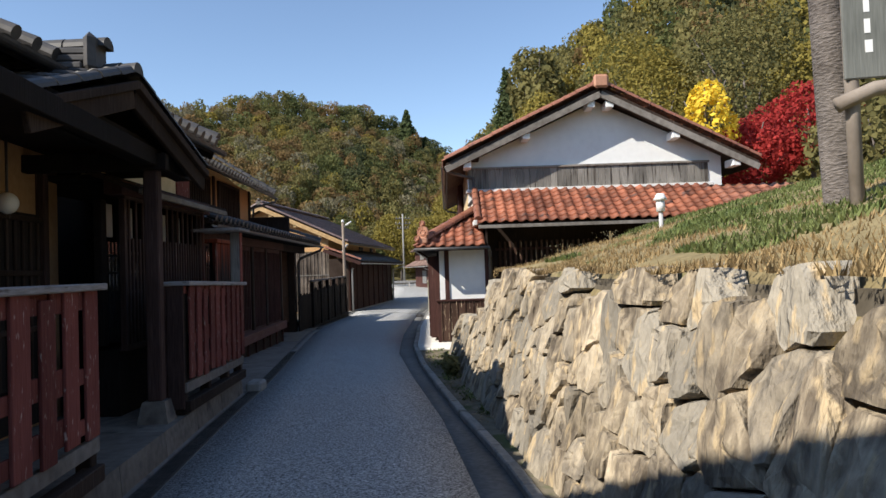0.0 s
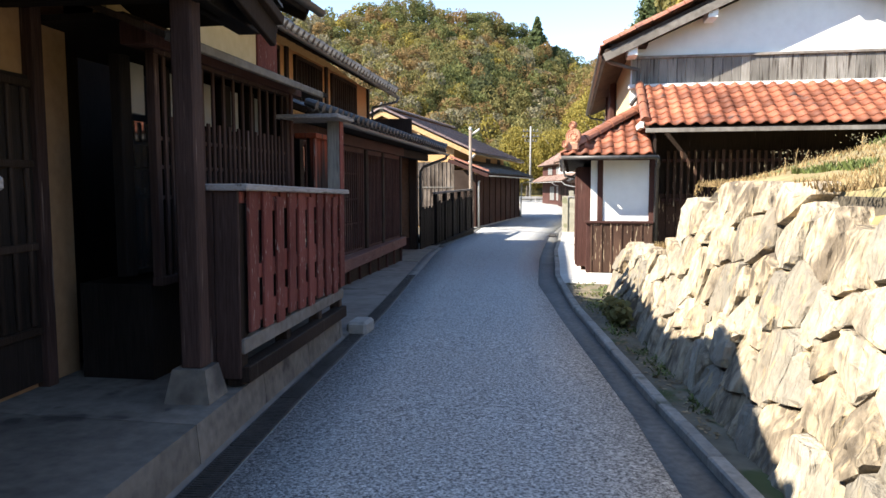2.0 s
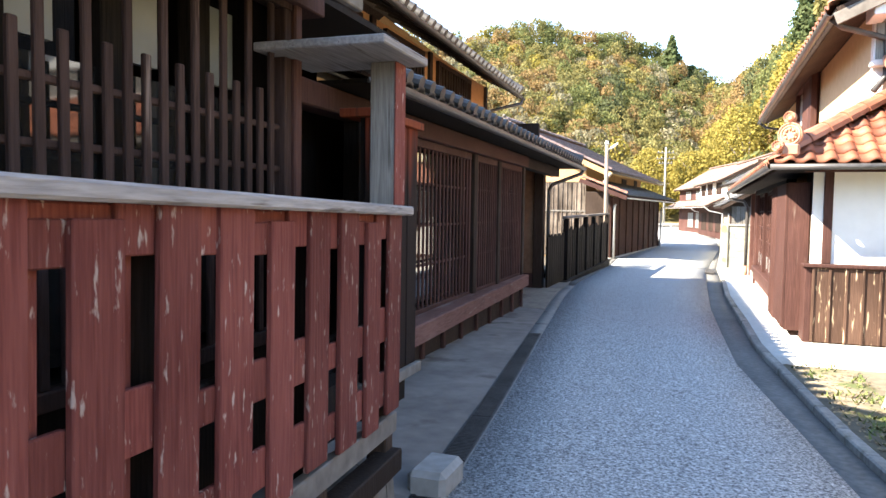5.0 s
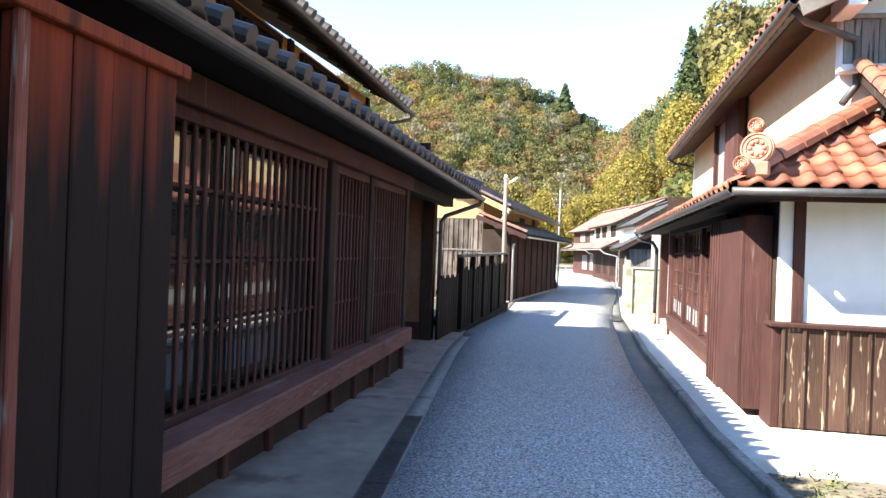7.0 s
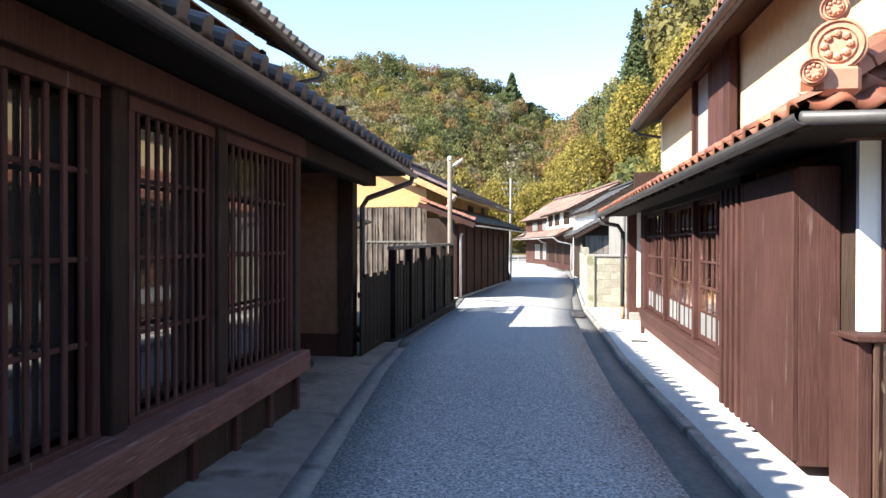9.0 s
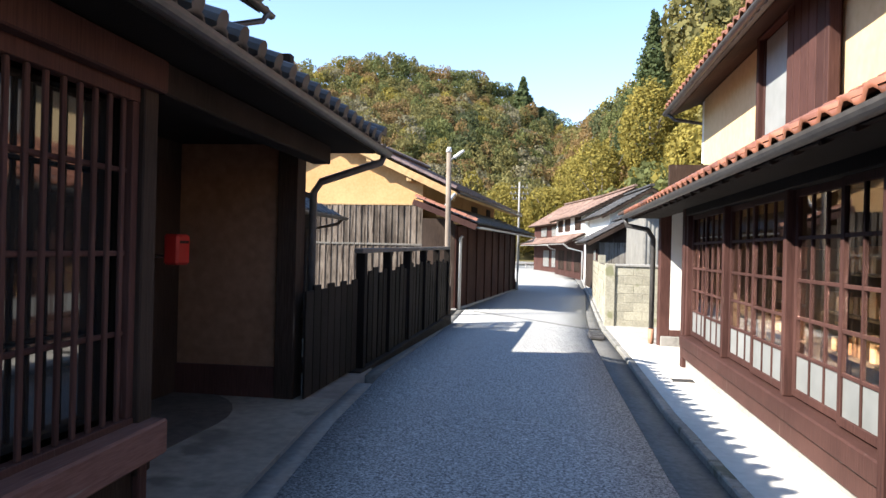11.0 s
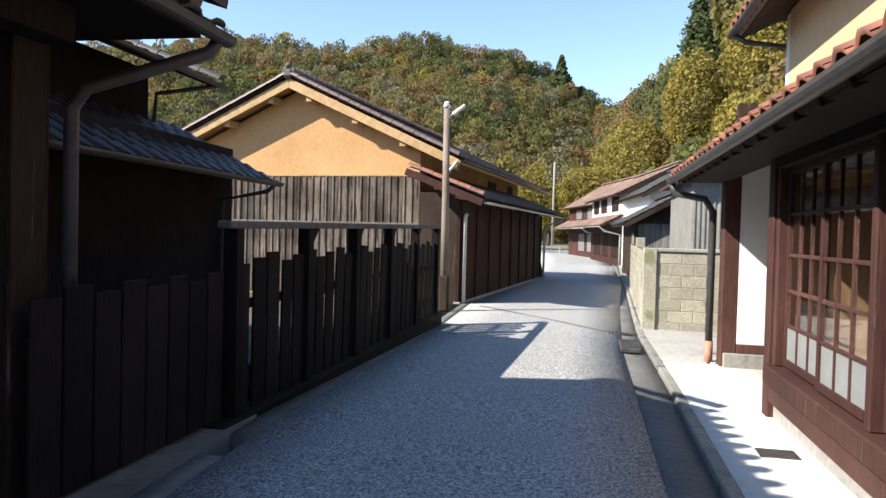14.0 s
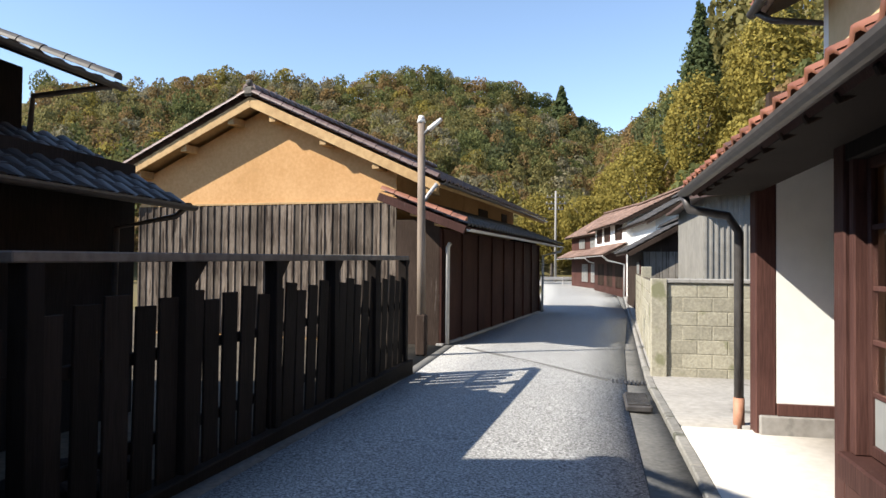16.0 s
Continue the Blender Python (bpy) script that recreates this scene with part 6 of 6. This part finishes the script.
box("pier", bw, "block", 0.14, 0.36, 5.9, 6.12, 0, 1.7, "", 0.01)
box("coping", bw, "concrete", 0.0, 2.4, -0.09, 0.09, 1.47, 1.53, "", 0.01)
box("mortar_bed", bw, "block", 0.1, 2.3, -0.055, 0.055, 0.0, 1.47, "", 0)
beam("mortar_bed", bw, "joint", (0.0, 0.1, 0.74), (0.46, 13.6, 0.74), 0.09, 1.46)
sb = base("steel_shed", Matrix.Translation((2.3, 33.6, -0.4)), "grey ribbed-steel shed behind the block wall", "shed")
box("wall", sb, "sheet", 0.03, 3.0, 0.03, 5.0, 0, 3.3, "", 0)
rib = mesh_box("rib", "sheet", 0.05, 0.03, 3.28)
copies("rib", sb, rib, [Matrix.Translation((0.08 + i * 0.12, 0.02, 0)) for i in range(25)])
slab("roof", sb, "browntile", (-0.3, -0.4, 3.25), (-0.3, 5.3, 3.25), (3.2, 5.3, 3.75), (3.2, -0.4, 3.75), 0.06)


def far_house(name, m, w, d, eave, apex, wall, rooft, label, windows=(), lower=None, board=False, pieces=()):
    """A gabled house: gable end along local x, ridge along local y."""
    h = base(name, m, label, "house", "far houses")
    gable_prism("wall", h, wall, 0, w, 0, d, -0.5, eave, w / 2, apex)
    for s in (0, 1):
        xe = -0.5 if s == 0 else w + 0.5
        slope = (apex - eave) / (w / 2)
        ze = eave - 0.5 * slope + 0.12
        roof = slab("roof", h, "dark", (w / 2, -0.45, apex + 0.14), (xe, -0.45, ze), (xe, d + 0.45, ze), (w / 2, d + 0.45, apex + 0.14), 0.1)
        if s == 0:
            tiled(roof, rooft, (xe, d + 0.45, ze + 0.02), (xe, -0.45, ze + 0.02), (w / 2, d + 0.45, apex + 0.16), 0.3, 0.3)
        else:
            tiled(roof, rooft, (xe, -0.45, ze + 0.02), (xe, d + 0.45, ze + 0.02), (w / 2, -0.45, apex + 0.16), 0.3, 0.3)
        beam("bargeboard", h, "dark", (w / 2, -0.43, apex + 0.02), (xe, -0.43, ze - 0.1), 0.05, 0.15)
    half_round("ridge", h, rooft, (w / 2, -0.5, apex + 0.24), (w / 2, d + 0.5, apex + 0.24), 0.14)
    for y0, y1, z0, z1, mt in windows:
        wd = box("window", h, "brown", -0.05, 0.02, y0, y1, z0, z1)
        n = max(2, int((y1 - y0) / 0.35))
        for i in range(n):
            box("pane", wd, mt, -0.06, -0.05, y0 + 0.05 + i * (y1 - y0) / n, y0 + (i + 0.88) * (y1 - y0) / n, z0 + 0.06, z1 - 0.06, "", 0)
    if lower:
        out, zl, zu = lower
        roof = slab("lower_roof", h, "dark", (-out, -0.3, zl), (-out, d + 0.3, zl), (0, d + 0.3, zu), (0, -0.3, zu), 0.08)
        tiled(roof, rooft, (-out, d + 0.3, zl + 0.02), (-out, -0.3, zl + 0.02), (0, d + 0.3, zu + 0.03), 0.3, 0.3)
        gutter(h, (-out - 0.06, -0.3, zl - 0.03), (-out - 0.06, d + 0.3, zl - 0.03), 0.05, "pipe")
        tube("downpipe", h, "pipe", ((-out, 0.0, zl - 0.05), (-out + 0.3, 0.1, zl - 0.3), (-0.1, 0.1, zl - 0.5), (-0.1, 0.1, -0.4)), 0.05)
    return h


hut = far_house("board_hut", Matrix.Translation((1.55, 42.3, -0.4)) @ Matrix.Rotation(radians(2), 4, "Z"), 2.9, 6.5, 2.35, 3.15, "dark", "darktile", "small dark boarded hut with a tiled gable roof",
                windows=((0.6, 1.6, 0.8, 1.9, "paper"),))
me = mesh_box("board", "grey", 0.2, 0.02, 2.3)
copies("board", hut, me, [Matrix.Translation((0.12 + i * 0.215, -0.02, -0.1)) for i in range(13)])
box("teal_door", hut, "teal", 2.75, 3.15, -0.2, -0.05, 0.4, 1.9, "teal sheet leaning by the hut", 0.01)
far_house("white_storehouse", Matrix.Translation((2.6, 50.0, -0.4)) @ Matrix.Rotation(radians(6), 4, "Z"), 4.2, 8, 3.9, 5.1, "white", "darktile", "white plastered storehouse with a dark tiled roof")
fr = far_house("brick_red_house", Matrix.Translation((1.6, 56.5, -0.4)) @ Matrix.Rotation(radians(8.7), 4, "Z"), 6.0, 11, 4.2, 5.7, "white", "farroof", "long two-storey white house with faded red roofs and red-brown lower walls",
          windows=((1, 3, 0.4, 1.9, "dark"), (4, 6, 0.4, 1.9, "dark"), (7, 9.5, 0.4, 1.9, "dark"), (1.2, 3.2, 3.2, 4.2, "dark"), (5, 7, 3.2, 4.2, "dark"), (8, 10, 3.2, 4.2, "dark")), lower=(1.3, 2.3, 2.95))
box("lower_wall", fr, "brown", -0.05, -0.003, 0, 11, -0.3, 2.5, "red-brown boarded lower wall", 0)
far_house("roadside_house", Matrix.Translation((0.4, 69, -0.4)) @ Matrix.Rotation(radians(14), 4, "Z"), 6.0, 10, 4.2, 6.0, "brown", "farroof", "distant brown house with a faded red roof",
          windows=((1, 3, 0.4, 1.9, "paper"), (4, 6, 0.4, 1.9, "paper"), (1.2, 3.2, 3.0, 3.9, "paper"), (5, 7, 3.0, 3.9, "paper")), lower=(1.2, 2.3, 2.9))

up = base("utility_pole", Matrix.Translation((-4.15, 92.6, -0.4)), "grey utility pole with three crossarms", "utility pole")
tube("pole", up, "concrete", ((0, 0, 0), (0, 0, 9.6)), 0.15, "", 10, 0.11)
for z, w in ((8.9, 1.0), (8.2, 1.1), (7.6, 0.8)):
    box("crossarm", up, "gutterm", -w, w, -0.05, 0.05, z, z + 0.1)
    for x in (-0.85, -0.4, 0.4, 0.85):
        tube("insulator", up, "concrete", ((x * w, 0, z + 0.1), (x * w, 0, z + 0.3)), 0.05)
rail = base("guard_rail", Matrix.Translation((-4.6, 78, -0.4)) @ Matrix.Rotation(radians(-70), 4, "Z"), "pale guard rail at the bend", "guard rail")
box("beam", rail, "pipe", -0.03, 0.03, 0, 6, 0.5, 0.75)
for i in range(4):
    box("post", rail, "pipe", -0.05, 0.05, i * 1.9, i * 1.9 + 0.1, 0, 0.7)

# ---- bank: tree with sign, garden lamp, dry weeds ----
ct = base("roadside_tree", Matrix.Translation((4.72, 2.0, 1.62)), "rough-barked tree trunk on the bank", "tree")
tube("trunk", ct, "bark", ((0, 0, -0.2), (0.0, 0, 0.3), (-0.03, 0.02, 1.2), (-0.06, 0.03, 2.2), (-0.05, 0, 3.4)), 0.15, "", 16, 0.11)
for a, b, c in (((-0.05, 0, 3.3), (0.5, 0.4, 4.2), (1.0, 0.9, 5.2)), ((-0.05, 0, 3.3), (-0.2, 0.2, 4.4), (-0.1, 0.8, 5.6)), ((-0.05, 0, 3.2), (0.4, -0.5, 4.1), (0.8, -1.2, 5.0))):
    tube("limb", ct, "bark", (a, b, c), 0.085, "", 8, 0.03)
sg = base("bark_sign", Matrix.Translation((4.42, 1.5, 1.62)) @ Matrix.Rotation(radians(-12), 4, "Z"), "dark wooden notice board with white writing on a log frame", "sign")
tube("log", sg, "log", ((0.0, -0.02, 1.02), (0.25, -0.02, 1.12), (0.8, -0.02, 1.17), (1.5, 0, 1.2)), 0.055, "bent peeled log")
tube("log", sg, "log", ((1.45, 0.02, -0.1), (1.45, 0.02, 2.6)), 0.06)
tube("log", sg, "log", ((0.12, 0.03, -0.1), (0.12, 0.03, 2.6)), 0.05)
box("panel", sg, "sign", 0.06, 1.4, -0.03, 0.0, 1.20, 2.5, "dark grey-green plank panel", 0.008)
rnd = random.Random(8)
for c in range(5):
    z = 2.38
    for r in range(7):
        h = 0.08 + 0.05 * rnd.random()
        box("writing", sg, "lampwhite", 0.20 + c * 0.24, 0.225 + c * 0.24 + 0.03 * rnd.random(), -0.034, -0.03, z - h, z, "white brush stroke", 0)
        z -= h + 0.05
gl = base("garden_lamp", Matrix.Translation((4.55, 6.2, 1.75)), "small white-capped garden lamp on the bank", "lamp")
tube("stem", gl, "pipe", ((0, 0, 0), (0, 0, 0.5)), 0.03)
tube("head", gl, "lampwhite", ((0, 0, 0.5), (0, 0, 0.66)), 0.06)
tube("cap", gl, "lampwhite", ((0, 0, 0.66), (0, 0, 0.7), (0, 0, 0.75)), 0.1, "", 14, 0.05)
for i, (x, y, hgt) in enumerate(((3.3, 7.2, 0.55), (3.05, 7.0, 0.4), (3.75, 7.6, 0.3), (2.85, 7.5, 0.25), (4.2, 7.8, 0.25))):
    w = base("dry_weed", Matrix.Translation((x, y, mound_z(x, y) - 0.02)), "tall dry weed stalk with seed heads on the bank", "weed", "dry weeds")
    rnd = random.Random(20 + i)
    for k in range(5):
        a = rnd.random() * 6.28
        tip = (0.16 * math.cos(a) * hgt * 2, 0.16 * math.sin(a) * hgt * 2, hgt * (0.6 + 0.5 * rnd.random()))
        tube("stalk", w, "drygrass", ((0, 0, 0), (tip[0] * 0.3, tip[1] * 0.3, tip[2] * 0.5), tip), 0.006, "", 5, 0.003)
    V, F = [], []
    for k in range(60):
        c = Vector((rnd.gauss(0, 0.11), rnd.gauss(0, 0.11), hgt * (0.55 + 0.5 * rnd.random())))
        u, v = Vector((rnd.random() - 0.5, rnd.random() - 0.5, rnd.random() - 0.5)) * 0.024, Vector((rnd.random() - 0.5, rnd.random() - 0.5, rnd.random() - 0.5)) * 0.024
        o = len(V)
        V += [tuple(c - u), tuple(c + v), tuple(c + u), tuple(c - v)]
        F.append((o, o + 1, o + 2, o + 3))
    big_mesh("seed_spray", V, F, M["leaf_grey"], w)


# ---- trees and wooded slopes ----
def crown_cards(rng, n, size, rx, rz, shape="round"):
    """Leaf clumps as small bent quads filling an uneven crown; centred on its base."""
    d = rng.normal(size=(n, 3))
    d /= np.linalg.norm(d, axis=1)[:, None]
    if shape == "round":
        lob = rng.normal(size=(7, 3))
        lob /= np.linalg.norm(lob, axis=1)[:, None]
        near = np.max(d @ lob.T, axis=1)
        rad = (0.68 + 0.38 * near ** 3) * (0.55 + 0.45 * rng.random(n) ** 0.4)
        c = d * rad[:, None] * np.array([rx, rx, rz])
        c[:, 2] += rz
    else:
        h = 1 - rng.random(n) ** 0.62
        t = rng.random(n) * 6.283
        tier = np.floor(h * 13)
        reach = 0.72 + 0.34 * np.sin(t * 3 + tier * 2.1) * np.sin(t * 2 + tier * 4.7)
        out = rng.random(n) ** 0.45
        r = rx * (1 - h) ** 0.92 * reach * out
        c = np.stack([r * np.cos(t), r * np.sin(t), (h + 0.035 * (1 - out) - 0.02 * out) * 2 * rz], 1)
        d = np.stack([np.cos(t), np.sin(t), 0.5 * np.ones(n)], 1)
        d /= np.linalg.norm(d, axis=1)[:, None]
    nrm = d + 0.8 * rng.normal(size=(n, 3))
    nrm /= np.linalg.norm(nrm, axis=1)[:, None]
    a = np.cross(nrm, rng.normal(size=(n, 3)))
    a /= np.linalg.norm(a, axis=1)[:, None]
    b = np.cross(nrm, a)
    s = (size * (0.6 + 0.8 * rng.random(n)))[:, None]
    lift = nrm * s * 0.25
    V = np.stack([c - a * s, c - b * s * 0.6 + lift, c + a * s, c + b * s * 0.7 - lift], 1)
    return V.reshape(-1, 3)


def forest():
    rng = np.random.default_rng(5)
    rnd = random.Random(5)
    protos = [crown_cards(rng, 430, 0.052, 0.5, 0.55) for _ in range(6)]
    parts = {k: [] for k in LEAF}
    step = 3.5
    for gx in np.arange(-135, 95, step):
        for gy in np.arange(26, 232, step):
            x, y = gx + step * (rnd.random() - 0.5) * 0.9, gy + step * (rnd.random() - 0.5) * 0.9
            z = hill(x, y)
            if z < 0.4:
                continue
            a = math.degrees(math.atan2(x, y - 8))
            r = math.hypot(x, y - 8)
            if a < -40 or a > 55 or r > lerp(HILL_R1, a) + 8:
                continue
            q, p = rnd.random(), noise.noise((x * 0.035, y * 0.035, 7.0))
            if a > 3:
                table = (("gold", 0.30), ("olive", 0.55), ("green", 0.80), ("rust", 0.88), ("deep", 1.0))
            elif p > 0.15:
                table = (("rust", 0.42), ("gold", 0.52), ("olive", 0.8), ("grey", 1.0))
            elif p < -0.2:
                table = (("green", 0.45), ("deep", 0.62), ("olive", 0.88), ("rust", 1.0))
            else:
                table = (("olive", 0.4), ("green", 0.6), ("rust", 0.76), ("grey", 0.9), ("gold", 1.0))
            kind = next(k for k, c in table if q <= c)
            w, h = 3.5 + 2.5 * rnd.random(), 4.4 + 3.0 * rnd.random()
            V = protos[rnd.randrange(6)]
            t = rnd.random() * 6.283
            R = np.array([[math.cos(t), -math.sin(t), 0], [math.sin(t), math.cos(t), 0], [0, 0, 1]])
            parts[kind].append((V @ R.T) * np.array([w, w, h * 0.9]) + np.array([x, y, z + 0.5]))
    for k, chunk in parts.items():
        if chunk:
            V = np.concatenate(chunk)
            ob = big_mesh("forest_trees", V, np.arange(len(V)).reshape(-1, 4), M["leaf_" + k])
            tagged(ob, {"gold": "golden autumn trees on the hillside", "olive": "olive-green trees on the hillside", "green": "green trees on the hillside", "rust": "rust-coloured autumn trees on the hillside",
                        "deep": "dark evergreen trees on the hillside", "grey": "grey half-bare trees on the hillside"}.get(k, "trees on the hillside"), "trees", kind="stuff")


forest()


def tree(x, y, z, w, h, leaf, label, n=2200, size=0.16, shape="round", stem=0.35, seed=1, bark="bark"):
    rng = np.random.default_rng(seed)
    t = base("tree", Matrix.Translation((x, y, z)), label, "tree", "trees beyond the houses")
    tube("trunk", t, bark, ((0, 0, -0.5), (0.1, 0, h * 0.3), (0.0, 0.1, h * 0.75)), 0.018 * h + 0.05, "", 8, 0.04)
    for i in range(5 if shape == "round" else 0):
        a = i * 1.256 + seed
        tube("limb", t, bark, ((0.05, 0, h * (0.28 + 0.05 * i)), (w * 0.16 * math.cos(a), w * 0.16 * math.sin(a), h * (0.45 + 0.05 * i)), (w * 0.34 * math.cos(a), w * 0.34 * math.sin(a), h * (0.6 + 0.06 * i))), 0.01 * h, "", 6, 0.02)
    ch = h * (1 - stem)
    if shape == "round":
        V = crown_cards(rng, n, 1.0, 0.5, 0.5)
        c = V.reshape(-1, 4, 3).mean(1)
        d = (V.reshape(-1, 4, 3) - c[:, None]) * size
        V = (c * np.array([w, w, ch]))[:, None] + d
    else:
        V = crown_cards(rng, n, 1.0, 0.5, 0.5, "cone")
        c = V.reshape(-1, 4, 3).mean(1)
        d = (V.reshape(-1, 4, 3) - c[:, None]) * size
        V = (c * np.array([w, w, ch]))[:, None] + d
    V = V.reshape(-1, 3) + np.array([0, 0, h * stem])
    big_mesh("crown", V, np.arange(len(V)).reshape(-1, 4), M["leaf_" + leaf], t)


tree(-9.1, 212, hill(-9.1, 212) - 3, 13, 50 - hill(-9.1, 212) + 3.0, "cedar", "tall dark cedar on the ridge", 2600, 0.6, "cone", 0.05, 3)
tree(-3.5, 214, hill(-3.5, 214) - 3, 11, 44 - hill(-3.5, 214) + 1.0, "cedar", "dark cedar on the ridge", 1500, 0.6, "cone", 0.05, 4)
tree(10.65, 95, hill(10.65, 95) - 1, 13.0, 30.0 - hill(10.65, 95), "cedar", "tall dark cedar on the slope", 9000, 0.24, "cone", 0.08, 5)
tree(13.5, 84, hill(13.5, 84), 8, 17, "olive", "tall leafy tree on the slope", 3000, 0.35, "round", 0.15, 6)
for i, (x, y, w, h, lf) in enumerate(((-5, 100, 8, 11, "gold"), (0, 96, 8, 10, "gold"), (-9, 104, 8, 10, "olive"), (5, 92, 9, 13, "gold"), (9, 84, 8, 14, "gold"), (3.5, 104, 8, 14, "gold"), (-13, 92, 7, 9, "green"),
                                       (13, 74, 8, 12, "gold"), (-2, 108, 8, 12, "olive"), (10.5, 66, 6, 8, "gold"), (-7.5, 84, 4, 5, "green"))):
    tree(x, y, -0.4 + hill(x, y), w, h, lf, {"gold": "yellow-leaved autumn tree behind the houses", "olive": "olive-green tree behind the houses", "green": "green leafy tree behind the houses"}[lf], 8000, 0.155, "round", 0.12, 10 + i)
tree(13.6, 24, 3.4, 4.2, 3.8, "red", "crimson maple behind the house", 5000, 0.085, "round", 0.2, 31)
tree(16.2, 24.6, 4.2, 5.0, 4.4, "red", "wide crimson maple behind the house", 5000, 0.085, "round", 0.2, 41)
tree(11.45, 22.9, 3.8, 2.3, 5.2, "yellow", "bright yellow shrub behind the house", 1500, 0.11, "round", 0.05, 32)
tree(16.5, 21, 3.0, 4.5, 4.2, "olive", "green shrub on the bank", 2600, 0.13, "round", 0.05, 33)
tree(20, 27, 4.5, 6, 6, "olive", "leafy tree on the bank", 2600, 0.18, "round", 0.1, 34)
tree(14, 38, hill(14, 38), 9, 15, "gold", "golden tree above the roof", 15000, 0.10, "round", 0.15, 35)
tree(19, 37, hill(19, 37), 9, 14, "olive", "olive tree above the roof", 15000, 0.10, "round", 0.15, 36)
tree(24, 34, hill(24, 34), 9, 12, "gold", "golden tree above the bank", 15000, 0.10, "round", 0.15, 37)
tree(11, 46, hill(11, 46), 8, 13, "green", "green tree behind the roof", 9000, 0.14, "round", 0.15, 38)
tree(-16, 60, -0.4, 7, 8, "grey", "half-bare tree behind the storehouse", 1500, 0.22, "round", 0.2, 39)
